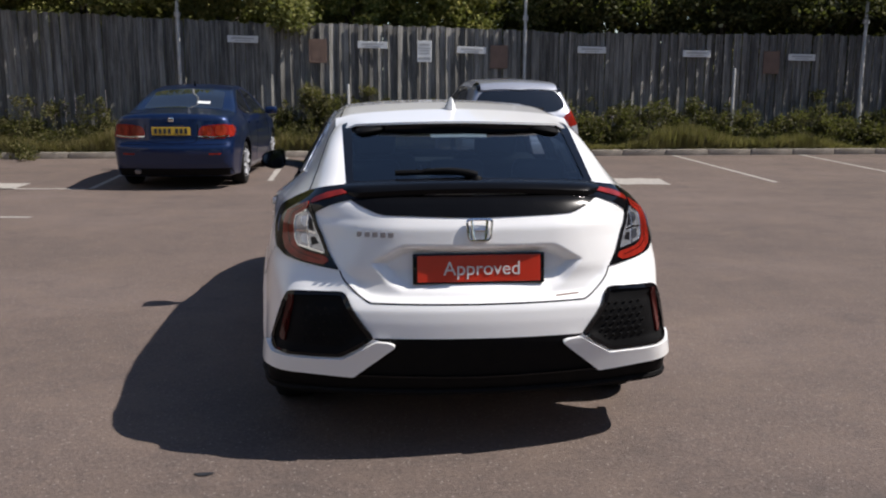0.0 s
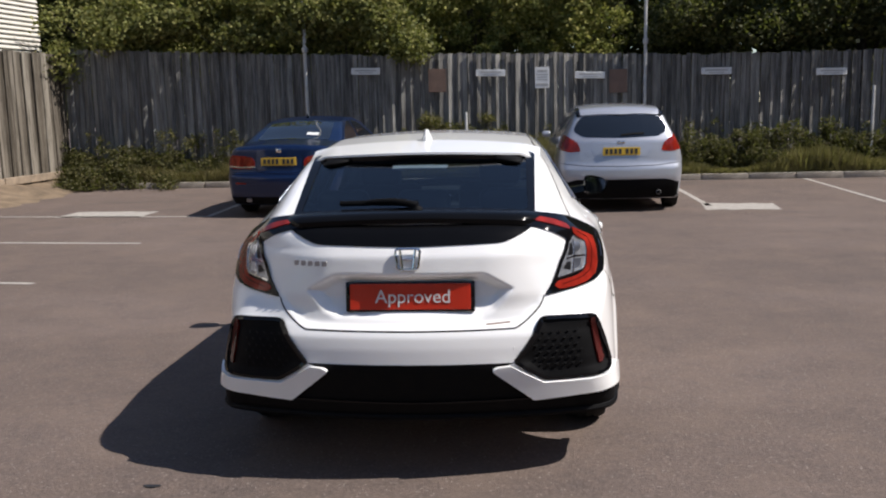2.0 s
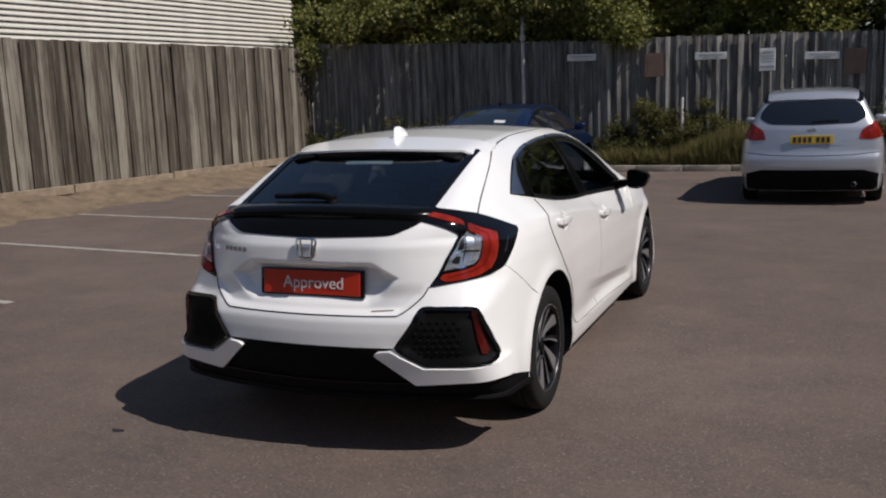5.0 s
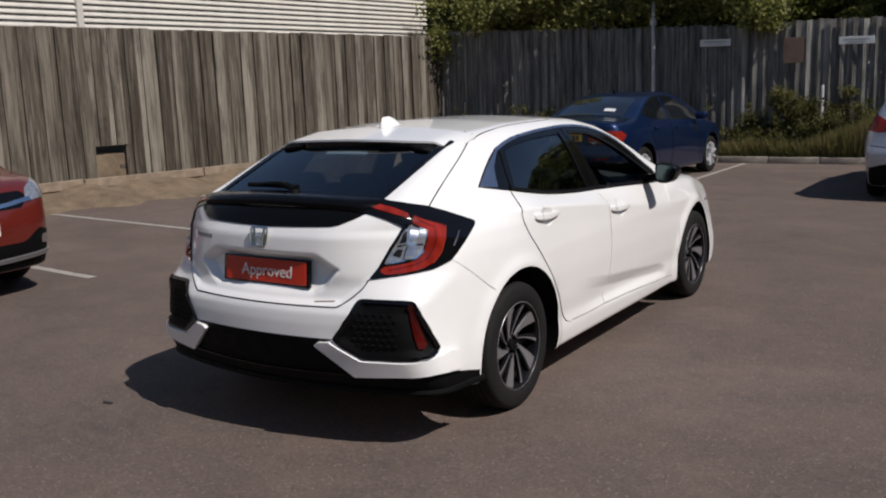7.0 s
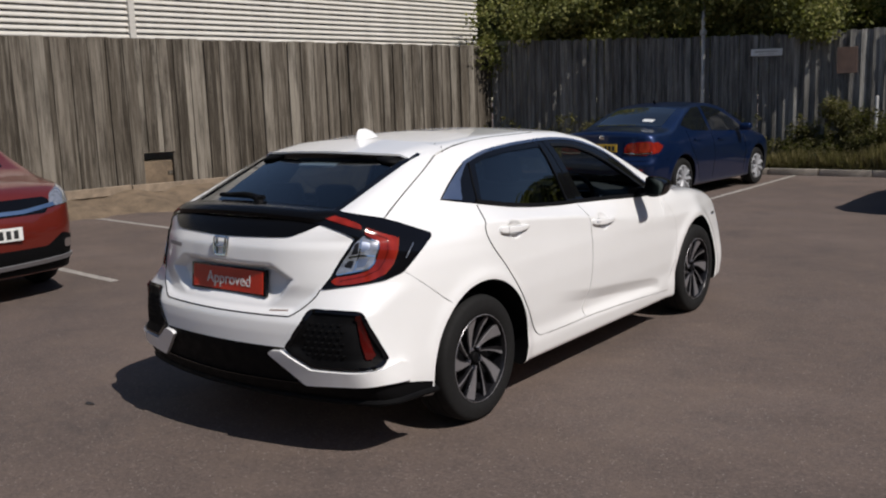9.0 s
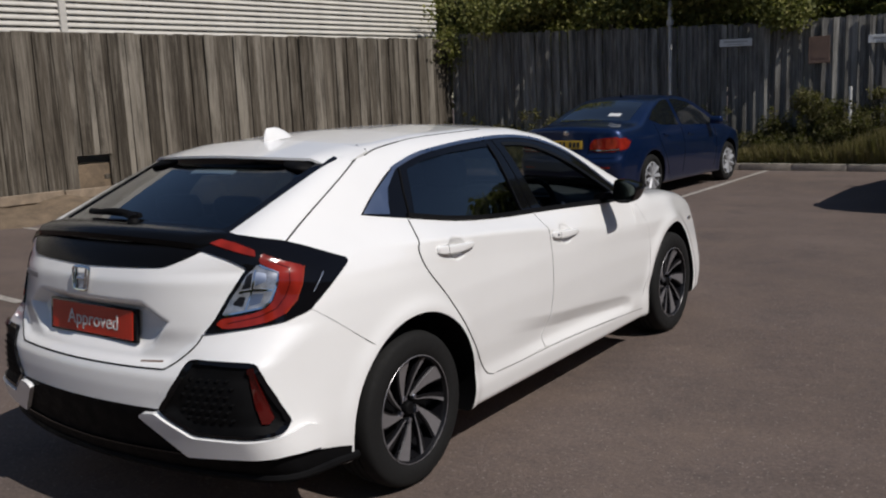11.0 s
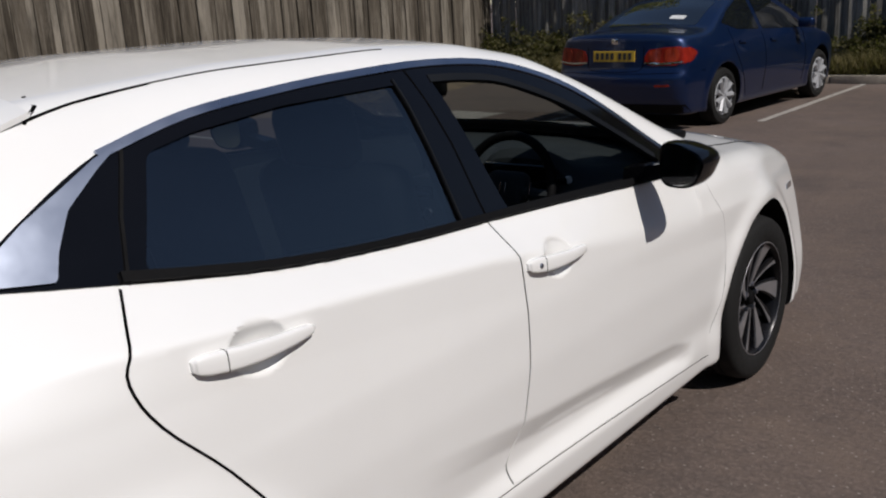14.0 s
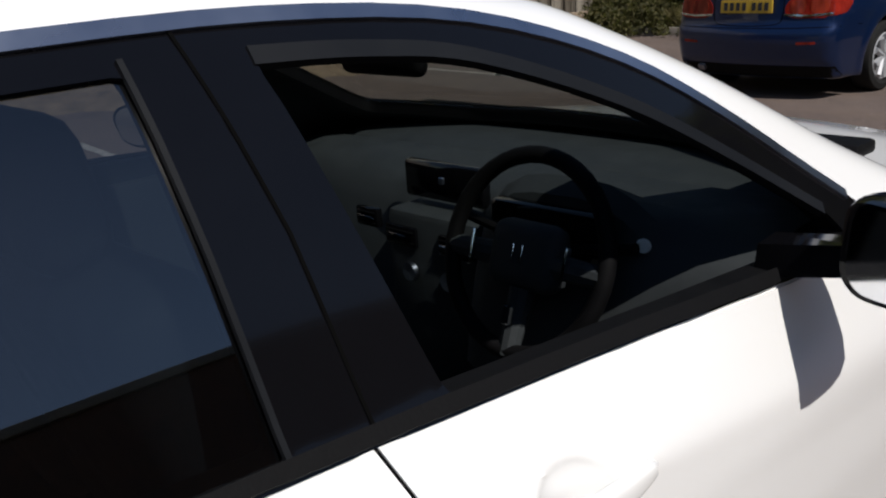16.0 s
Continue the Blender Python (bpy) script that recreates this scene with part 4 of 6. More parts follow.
VENT = [flank_uv(*p) for p in ((0.435, -2.275, 0.515), (0.555, -2.215, 0.695), (0.768, -2.10, 0.685), (0.828, -2.00, 0.47), (0.805, -2.03, 0.438), (0.56, -2.215, 0.435))]
RECESS = ((0.0, 0.885), (0.31, 0.885), (0.435, 0.815), (0.36, 0.72), (0.30, 0.685), (0.0, 0.678), (-0.3, 0.685), (-0.36, 0.72), (-0.435, 0.815), (-0.31, 0.885))
TAIL_DOOR = ((0.0, 0.652), (0.375, 0.655), (0.452, 0.665), (0.532, 0.73), (0.556, 0.775), (0.62, 1.12), (-0.62, 1.12), (-0.556, 0.775), (-0.532, 0.73), (-0.452, 0.665), (-0.375, 0.655))


HANDLES = ((-1.050, 0.926), (-0.096, 0.847))


def hero_side(y, z, skin=False):
    """Half width of the flank; the door skins have the sharp cups, the shell under them is hollowed clear of them."""
    w = hero_w(y, z)
    # the shoulder: a flat facet between the belt and a sharp crease that falls towards the front
    zc = np.interp(y, (-1.9, -1.6, -1.31, -1.12, -0.76, -0.36, 0.05, 0.49, 0.95, 1.6), (1.01, 1.0, 0.985, 0.970, 0.942, 0.903, 0.842, 0.790, 0.755, 0.75))
    zb = np.interp(y, [p[0] for p in BELT], [p[1] for p in BELT])
    keep = smooth01((y + 1.55) / 0.5) * smooth01((1.0 - y) / 0.35)
    w80 = hero_w(y, np.minimum(z, 0.77))
    low = w80 - 0.10 * np.maximum(z - 0.77, 0)
    wc = hero_w(y, np.full_like(y, 0.77)) - 0.10 * np.maximum(zc - 0.77, 0)
    wb = hero_w(y, zb)
    rise = wc + (wb - wc) * (z - zc) / np.maximum(zb - zc, 0.01)
    facet = np.where(z < zb, np.where(zc > 0.77, -smax(-low, -rise, 0.007), w), w)
    w = w + keep * (facet - w)
    upper = np.interp(y, (-0.8, -0.14, 0.11, 0.61, 0.70, 0.95), (0.535, 0.450, 0.428, 0.376, 0.35, 0.33))
    lower = np.interp(y, (-0.8, 0.9), (0.295, 0.245))
    fade = smooth01((y + 0.80) / 0.75) * smooth01((0.76 - y) / 0.09)
    w = w - 0.021 * fade * np.clip((upper - z) / 0.065, 0, 1) * smooth01((z - lower) / 0.075)
    d = z - zc
    ridge = np.where(d < 0, np.clip(1 + d / 0.095, 0, 1), np.clip(1 - d / 0.10, 0, 1) ** 1.15)
    w = w + (0.009 - 0.006 * keep) * ridge * smooth01((y + 1.95) / 0.4) * smooth01((1.5 - y) / 0.5)
    for cy in (-1.365, 1.3485):
        r = np.hypot(y - cy, z - 0.31)
        w = w + 0.012 * np.exp(-((r - 0.415) / 0.04) ** 2)
    if not skin:
        for cy, cz in HANDLES:
            w = w - 0.026 * np.exp(-(((y - cy) / 0.115) ** 2 + ((z - cz) / 0.07) ** 2) ** 3)
        w = w - 0.005 * smooth01((y + 0.74) / 0.08) * smooth01((0.82 - y) / 0.08) * smooth01((z - 0.33) / 0.03) * smooth01((zb - 0.015 - z) / 0.03)
    return w


def door_surface(y, z):
    """The outer face of the doors with the finger cups behind the handles."""
    w = hero_side(y, z, True)
    for cy, cz in HANDLES:
        r2 = ((y - cy - 0.008) / 0.069) ** 2 + ((z - cz + 0.004 + 0.09 * (y - cy)) / 0.050) ** 2
        w = w - 0.021 * np.clip(1 - r2, 0, 1) ** 0.85
    return w


def hero_back(x, z):
    r = hero_rear(z) + 0.21 * x * x + 0.10 * np.maximum(x - 0.6, 0) ** 2
    r = r + np.interp(z, (0.67, 0.74, 0.79, 0.90, 0.98, 1.05, 1.2), (0.0, 0.30, 0.50, 0.72, 0.80, 0.55, 0.4)) * np.maximum(x - 0.3, 0) ** 2
    r = r + 0.015 * smooth01(-poly_distance(TAIL_DOOR, x, z) / 0.03) * smooth01((0.80 - z) / 0.08)
    r = r + 0.046 * smooth01(-poly_distance(RECESS, x, z) / 0.045) * np.clip((z - 0.66) / 0.12, 0, 1)
    return r


def hero_f(x, y, z, grow=0.0):
    f = smax(x - hero_side(y, z), hero_back(x, z) - y, 0.09)
    u, v = flank_uv(x, y, z)
    f = f + np.where(y < -1.7, 0.024 * smooth01(-poly_distance(VENT, u, v) / 0.045), 0)
    f = smax(f, y - hero_nose(z) + 0.30 * x * x, 0.10)
    f = smax(f, z - hero_top(y) + 0.105 * x * x, 0.045)
    f = smax(f, np.interp(y, (-2.3, -2.0, -1.72, -1.0, 1.75, 2.2), (0.268, 0.262, 0.235, 0.185, 0.175, 0.16)) - z, 0.03)
    return f + grow


def cabin_f(x, y, z):
    f = hero_f(x, y, z) + 0.038
    floor = np.interp(y, (-0.93, -0.85, 0.75, 0.9), (0.76, 0.36, 0.36, 0.76))
    f = np.maximum(f, floor - z)
    return np.maximum(np.maximum(f, y - 1.12), -1.99 - y)


def prism(outline, place, a, b):
    """A closed prism over an outline; place(u, v, w) gives the point."""
    n = len(outline)
    verts = [place(u, v, a) for u, v in outline] + [place(u, v, b) for u, v in outline]
    faces = [tuple(range(n)), tuple(range(2 * n - 1, n - 1, -1))] + [(i, n + i, n + (i + 1) % n, (i + 1) % n) for i in range(n)]
    bm = bmesh.new()
    vs = [bm.verts.new(v) for v in verts]
    for f in faces:
        bm.faces.new([vs[i] for i in f])
    bmesh.ops.recalc_face_normals(bm, faces=bm.faces)
    return bm


BELT = ((-1.455, 1.108), (-1.36, 1.090), (-1.213, 1.064), (-1.09, 1.042), (-0.92, 1.015), (-0.73, 0.994), (-0.51, 0.977), (-0.27, 0.965), (0.10, 0.948), (0.46, 0.928), (0.76, 0.917))
ROOFLINE = ((0.76, 0.917), (0.682, 0.992), (0.492, 1.130), (0.30, 1.241), (0.07, 1.313), (-0.20, 1.338), (-0.50, 1.335), (-0.72, 1.325), (-0.95, 1.305), (-1.15, 1.262), (-1.33, 1.180), (-1.455, 1.108))
DLO = curve_through(BELT, 4)[:-1] + curve_through(ROOFLINE, 5)[:-1]
REAR_GLASS = rounded(((-1.165, 1.073), (-0.92, 1.030), (-0.60, 0.998), (-0.352, 0.984), (-0.358, 1.298), (-0.72, 1.292), (-0.95, 1.272), (-1.065, 1.250)), 0.018, 3)
FRONT_GLASS = rounded(((-0.175, 0.974), (0.20, 0.957), (0.50, 0.944), (0.625, 0.942), (0.60, 0.985), (0.44, 1.09), (0.26, 1.19), (0.05, 1.268), (-0.10, 1.292), (-0.235, 1.300)), 0.018, 3)
TAIL_GLASS = rounded([slope_uv(*p) for p in ((-0.495, -1.945, 1.105), (-0.2, -1.965, 1.115), (0.2, -1.965, 1.115), (0.495, -1.945, 1.105), (0.495, -1.40, 1.335), (-0.495, -1.40, 1.335))], 0.03, 3)
SCREEN_GLASS = rounded(((-0.62, 0.88), (-0.3, 0.98), (0.3, 0.98), (0.62, 0.88), (0.51, 0.14), (-0.51, 0.14)), 0.03, 3)


def white_car():
    car = thing("hatchback_car", "white five-door hatchback with black lower trim and red tail lamps", "car")
    outer, outer_f = shell(hero_f, (-1.15, -2.6, 0.05), (1.15, 2.6, 1.65), (112, 280, 120), (-1.75, 1.7), 0.68)
    bvh = BVHTree.FromPolygons([Vector(v) for v in outer], outer_f)
    inner, inner_f = shell(cabin_f, (-1.1, -2.5, 0.2), (1.1, 1.5, 1.6), (30, 70, 40), (-1.4, 0.7), 0.9)
    me = bpy.data.meshes.new("body")
    n = len(outer)
    me.from_pydata([tuple(v) for v in outer] + [tuple(v) for v in inner], [], outer_f + [tuple(n + i for i in f[::-1]) for f in inner_f])
    me.materials.append(WHITE_PAINT)
    me.materials.append(CABIN)
    me.polygons.foreach_set("material_index", [0] * len(outer_f) + [1] * len(inner_f))
    body = new("body", me)
    # openings: wheel arches and windows
    cut = bmesh.new()
    pieces = []
    for y, ry, rz in ((-1.368, 0.411, 0.402), (1.3485, 0.392, 0.392)):
        arch = [(y + ry * math.cos(a), 0.312 + rz * math.sin(a)) for a in (math.pi * 2 * k / 72 for k in range(72))]
        for s in (1, -1):
            pieces.append(prism(arch, lambda u, v, w, s=s: (s * w, u, v), 0.57, 1.3))
    for outline in (REAR_GLASS, FRONT_GLASS):
        for s in (1, -1):
            pieces.append(prism(outline, lambda u, v, w, s=s: (s * w, u, v), 0.45, 1.3))
    pieces.append(prism(TAIL_GLASS, lambda u, v, w: WAYS["slope"][1](u, v) + WAYS["slope"][0] * w, 1.75, 2.45))
    pieces.append(prism(SCREEN_GLASS, lambda u, v, w: (u, v, w), 0.93, 1.8))
    joined = bpy.data.meshes.new("cutter")
    vs, fs = [], []
    for p in pieces:
        p.verts.index_update()
        base = len(vs)
        vs += [tuple(v.co) for v in p.verts]
        fs += [tuple(base + v.index for v in f.verts) for f in p.faces]
        p.free()
    cut.free()
    joined.from_pydata(vs, [], fs)
    joined.materials.append(MATT_BLACK)
    cutter = new("cutter", joined)
    mod = body.modifiers.new("openings", "BOOLEAN")
    mod.operation, mod.object, mod.solver, mod.material_mode = "DIFFERENCE", cutter, "EXACT", "TRANSFER"
    made = bpy.data.meshes.new_from_object(body.evaluated_get(bpy.context.evaluated_depsgraph_get()))
    bpy.data.objects.remove(cutter)
    body.modifiers.clear()
    body.data = made
    made.name = "body"
    made.polygons.foreach_set("use_smooth", [True] * len(made.polygons))
    made.set_sharp_from_angle(angle=radians(40))
    body.parent = car
    tagged(body, "glossy white painted body shell")
    return car, bvh


HERO, HERO_BVH = white_car()

# ---- panels, lamps and trim of the white car ----
def lay(name, outline, way, lift, material, label="", both=False, parent=None, step=0.03, depth=0.006, back=False, holes=(), surf=None, dense=()):
    data = patch(HERO_BVH, outline, way, lift, step, depth, back, holes, surf, dense)
    obs = [part(name, data, material, parent or HERO, label)]
    if both:
        obs.append(part(name, mirrored(data), material, parent or HERO, label))
    return obs


# window surround, panes
lay("window_surround", DLO, "side", 0.003, GLOSS_BLACK, "gloss black window surround and pillar covers", True, holes=(REAR_GLASS, FRONT_GLASS), step=0.025, depth=0.008)
lay("rear_door_glass", REAR_GLASS, "side", -0.002, GLASS_DARK, "dark privacy glass", True, step=0.03, depth=0.004)
lay("tailgate_glass", TAIL_GLASS, "slope", -0.004, GLASS_REAR, "tinted rear window", step=0.05, depth=0.004)
lay("windscreen", SCREEN_GLASS, "top", -0.004, GLASS_CLEAR, "clear windscreen", step=0.06, depth=0.004)
rear_frame = [slope_uv(*p) for p in ((-0.525, -1.965, 1.095), (-0.2, -1.99, 1.10), (0.2, -1.99, 1.10), (0.525, -1.965, 1.095), (0.540, -1.37, 1.338), (-0.540, -1.37, 1.338))]
lay("tailgate_glass_border", rounded(rear_frame, 0.03, 3), "slope", 0.002, GLOSS_BLACK, holes=(TAIL_GLASS,))
strip_top = [(y - 0.001, z - 0.004) for y, z in curve_through(ROOFLINE[1:-2], 4)]
lay("window_trim_strip", band(strip_top, 0.0145), "side", 0.007, SATIN_TRIM, "satin grey metal trim strip", True, depth=0.006)
lay("quarter_trim", rounded(((-1.447, 1.108), (-1.312, 1.090), (-1.290, 1.130), (-1.245, 1.185), (-1.165, 1.237), (-1.118, 1.262), (-1.160, 1.254), (-1.325, 1.178)), 0.008, 3), "side", 0.008, SATIN_TRIM, "satin grey quarter window trim", True)
lay("pillar_gap", band(((-0.266, 0.974), (-0.275, 1.15), (-0.305, 1.334)), 0.004), "side", 0.0045, SEAM, both=True)
lay("pane_seal", band(((-0.356, 0.975), (-0.358, 1.15), (-0.363, 1.31)), 0.006), "side", 0.006, SEAL_GREY, both=True)
lay("pane_divider", band(((-1.205, 1.062), (-1.165, 1.16), (-1.100, 1.272)), 0.006), "side", 0.007, MATT_BLACK, both=True)
lay("belt_seal", band([(y, z + 0.010) for y, z in curve_through(BELT[2:], 3)], 0.016), "side", 0.012, MATT_BLACK, "black rubber belt seal", True, depth=0.012)

channel = curve_through(((0.60, 0.985), (0.44, 1.09), (0.26, 1.19), (0.05, 1.268), (-0.10, 1.292), (-0.235, 1.300)), 5)
lay("window_channel", band(channel, 0.017), "side", 0.005, SEAL_GREY, "dark rubber window channel", True, depth=0.012)

# doors
CUT_B = ((-0.274, 0.966), (-0.264, 0.922), (-0.249, 0.860), (-0.241, 0.70), (-0.246, 0.58), (-0.276, 0.43), (-0.318, 0.365), (-0.310, 0.308))
CUT_R = ((-1.222, 1.060), (-1.268, 0.990), (-1.290, 0.94), (-1.254, 0.86), (-1.145, 0.735), (-1.00, 0.535), (-0.895, 0.385), (-0.845, 0.325), (-0.79, 0.308))
HINGE = ((0.80, 0.905), (0.85, 0.82), (0.93, 0.72), (0.955, 0.60), (0.935, 0.45), (0.875, 0.33))
cut_b, cut_r, hinge = curve_through(CUT_B, 4), curve_through(CUT_R, 4), curve_through(HINGE, 4)
SILL = ((-0.79, 0.308), (-0.55, 0.301), (-0.31, 0.300), (0.09, 0.288), (0.51, 0.268), (0.875, 0.245))


def inset(p, d):
    return [(a + d, b) for a, b in p]


belt_rear = [p for p in curve_through(BELT, 4) if -1.205 < p[0] < -0.29]
belt_front = [p for p in curve_through(BELT, 4) if -0.255 < p[0] < 0.79]
rear_door = inset(cut_r, 0.0026)[::-1] + [(y, z - 0.004) for y, z in belt_rear] + inset(cut_b, -0.0026) + [(-0.55, 0.304), (-0.75, 0.310)]
front_door = inset(cut_b, 0.0026)[::-1] + [(y, z - 0.004) for y, z in belt_front] + inset(hinge, -0.0018) + [(0.51, 0.272), (0.09, 0.292), (-0.28, 0.304)]
flank_face = lambda y, z: hero_side(y, z, True)
lay("door_gap", band(cut_r, 0.0044), "side", 0.0018, SEAM, both=True, surf=flank_face, depth=0.003)
lay("door_gap", band(cut_b, 0.0075), "side", 0.0008, SEAM, both=True, surf=flank_face, depth=0.003)
lay("door_gap", band(hinge, 0.0055), "side", 0.0012, SEAM, both=True)
lay("sill_gap", band(curve_through(SILL, 3), 0.0018), "side", 0.0012, SEAM, both=True)
DENSE = [(cy, cz - 0.004, 0.16, 0.075, 0.0042) for cy, cz in HANDLES]
REAR_DOORS = lay("rear_door", rear_door, "side", 0.003, WHITE_PAINT, "white rear door skin", True, step=0.009, depth=0.003, surf=door_surface, dense=DENSE[:1])
FRONT_DOORS = lay("front_door", front_door, "side", 0.003, WHITE_PAINT, "white front door skin with its window lowered", True, step=0.009, depth=0.003, surf=door_surface, dense=DENSE[1:])


def door_handle(cy, cz, doors, lock):
    """A flat-faced pull bar that bridges a cup in the door, with a fixed rear end piece."""
    n, m = 40, 20
    face = lambda y, z: float(hero_side(np.array([y]), np.array([z]), True)[0])

    def ring(u, grow=0.0):
        half = float(np.interp(u, (0, 0.035, 0.10, 0.22, 0.5, 0.85, 0.96, 1), (0.009, 0.0150, 0.0180, 0.0190, 0.0175, 0.0125, 0.0085, 0.003))) + grow
        y = cy - 0.135 + 0.270 * u
        zc = cz + 0.009 - 0.014 * u - 0.005 * math.sin(math.pi * u)
        x0 = face(y, zc) + 0.003 + 0.012 * math.sin(math.pi * min(1, max(0, u))) ** 0.55
        thick = (0.0095 if 0.02 < u < 0.97 else 0.006) + grow
        out = []
        for k in range(m):
            a = 2 * math.pi * k / m
            c, q = math.cos(a), math.sin(a)
            out.append((x0 + thick * math.copysign(abs(c) ** 0.45, c) - 0.12 * half * q, y, zc + half * math.copysign(abs(q) ** 0.55, q)))
        return out

    def loft(us, grow=0.0):
        verts = [p for u in us for p in ring(u, grow)]
        k1 = len(us) - 1
        faces = [(i * m + k, (i + 1) * m + k, (i + 1) * m + (k + 1) % m, i * m + (k + 1) % m) for i in range(k1) for k in range(m)]
        return verts, faces + [tuple(range(m)), tuple(k1 * m + k for k in range(m))[::-1]]
    bar, split = loft([0.5 - 0.5 * math.cos(math.pi * i / n) for i in range(n + 1)]), loft([0.222, 0.2285], 0.0006)
    for side, door in zip((1, -1), doors):
        h = part("door_handle", bar if side > 0 else mirrored(bar), WHITE_PAINT, door, "white pull handle")
        part("handle_split", split if side > 0 else mirrored(split), SEAL_GREY, door)
        if lock and side > 0:
            p = ring(0.145)
            o = part("lock", lathe(((0.0, 0.0036), (0.0055, 0.0036), (0.0068, 0.0)), 14, "x"), SATIN_TRIM, door)
            o.location = (max(q[0] for q in p) - 0.001, cy - 0.135 + 0.270 * 0.145, cz + 0.004)


door_handle(*HANDLES[0], REAR_DOORS, False)
door_handle(*HANDLES[1], FRONT_DOORS, True)

# rear seams, roof seams
TG = ((0.556, 0.775), (0.532, 0.73), (0.452, 0.665), (0.375, 0.655), (0.0, 0.652))
tg = curve_through(TG, 5)
lay("tailgate_gap", band(tg + [(-x, z) for x, z in tg[-2::-1]], 0.0055), "rear", 0.0012, SEAM, "dark gap under the tailgate")
lay("bumper_seam", band([(-1.885, 0.845), (-1.82, 0.797), (-1.75, 0.745), (-1.68, 0.692), (-1.632, 0.657)], 0.0012), "side", 0.0012, SEAM, both=True)
lay("pillar_seam", band(curve_through(((-1.835, 1.062), (-1.60, 1.176), (-1.37, 1.283), (-1.285, 1.318), (-1.245, 1.335), (-1.225, 1.352)), 4), 0.0045), "side", 0.0012, SEAM, both=True)
lay("roof_ditch", band(curve_through(((0.562, -1.225), (0.545, -1.12), (0.535, -0.95), (0.53, -0.7), (0.522, -0.3)), 5), 0.0036), "top", 0.0012, SEAM, "dark roof ditch moulding", True)
lay("roof_ditch_end", band(((0.560, -1.220), (0.548, -1.14), (0.540, -1.03), (0.537, -0.97)), 0.0052), "top", 0.0016, SEAM, both=True)
lay("roof_seam", band(((0.566, -1.235), (0.535, -1.195), (0.48, -1.185)), 0.007), "top", 0.0012, SEAM, both=True)
lay("roof_panel_line", band(((-0.36, -1.225), (0.0, -1.235), (0.36, -1.225)), 0.005), "top", 0.0055, SEAM)
lay("bonnet_gap", band(curve_through(((0.70, 1.16), (0.715, 1.35), (0.70, 1.6), (0.64, 1.85)), 4), 0.008), "top", 0.0012, SEAM, both=True)

# roof spoiler
def roof_spoiler():
    sp = new("roof_spoiler")
    sp.parent = HERO
    tagged(sp, "white roof spoiler with black underside")
    nx, ny = 24, 8
    top, low = [], []
    for i in range(nx + 1):
        x = -0.57 + 1.14 * i / nx
        k = abs(x) / 0.57
        ye = -1.525 + 0.10 * k ** 2.5
        for j in range(ny + 1):
            v = j / ny
            y = -1.225 + (ye + 1.225) * v
            z0 = float(hero_top(np.array([y]))[0]) - 0.105 * x * x + 0.004
            zs = 1.3835 - 0.105 * x * x - 0.15 * (-1.225 - y) + 0.004
            z = max(z0, zs) - 0.035 * max(0, k - 0.86) / 0.14 * (0.3 + v)
            top.append((x, y, z))
            low.append((x, y, z - 0.004 - (0.036 + 0.022 * k ** 3) * v))
    faces, under = [], []
    m = ny + 1
    for i in range(nx):
        for j in range(ny):
            a = i * m + j
            faces.append((a, a + 1, a + m + 1, a + m))
            under.append((a, a + m, a + m + 1, a + 1))
    n = len(top)
    rim = [(i * m + ny, n + i * m + ny, n + (i + 1) * m + ny, (i + 1) * m + ny) for i in range(nx)]
    ends = []
    for j in range(ny):
        ends.append((j, n + j, n + j + 1, j + 1))
        a = nx * m + j
        ends.append((a, a + 1, n + a + 1, n + a))
    part("spoiler_top", (top + [(x, y, z - 0.010) for x, y, z in top], faces + rim + ends), WHITE_PAINT, sp)
    rim2 = [(i * m + ny, n + i * m + ny, n + (i + 1) * m + ny, (i + 1) * m + ny) for i in range(nx)]
    part("spoiler_underside", ([(x * 0.985, y + 0.012, z - 0.011) for x, y, z in top] + [(x * 0.985, y + 0.018, z - 0.016) for x, y, z in low], [tuple(n + q for q in f) for f in under] + rim2), GLOSS_BLACK, sp, "gloss black underside")
    for s in (1, -1):
        bm = bmesh.new()
        bmesh.ops.create_uvsphere(bm, u_segments=24, v_segments=14, radius=1.0)
        for v in bm.verts:
            q = v.co
            v.co = Vector((q.x * (0.13 if q.x * s < 0 else 0.050), q.y * 0.10, q.z * 0.026 - 0.10 * abs(q.x) * (1 if q.x * s < 0 else 0) * -0.2 - 0.010 * max(0, q.x * s)))
        fin = part("spoiler_end", bm, MATT_BLACK, sp, "black rounded spoiler end")
        fin.location = (s * 0.445, -1.425, 1.292)


roof_spoiler()

# shark-fin aerial
def aerial():
    rows = []
    for z, y0, y1, w in ((0.0, -1.258, -1.080, 0.030), (0.016, -1.256, -1.098, 0.024), (0.034, -1.250, -1.125, 0.017), (0.048, -1.243, -1.155, 0.011), (0.057, -1.236, -1.185, 0.006)):
        ring = []
        for k in range(14):
            a = 2 * math.pi * k / 14
            ring.append((w * math.sin(a), (y0 + y1) / 2 + (y1 - y0) / 2 * math.cos(a), z))
        rows.append(ring)
    base = 1.384
    verts = [(x, y, base + z + (0.018 if True else 0) - 0.02 + (y + 1.26) * 0.08) for r in rows for x, y, z in r]
    faces = [(i * 14 + k, i * 14 + (k + 1) % 14, (i + 1) * 14 + (k + 1) % 14, (i + 1) * 14 + k) for i in range(4) for k in range(14)] + [tuple(56 + k for k in range(14))]
    part("aerial_fin", (verts, faces), WHITE_PAINT, HERO, "white shark-fin aerial")


aerial()

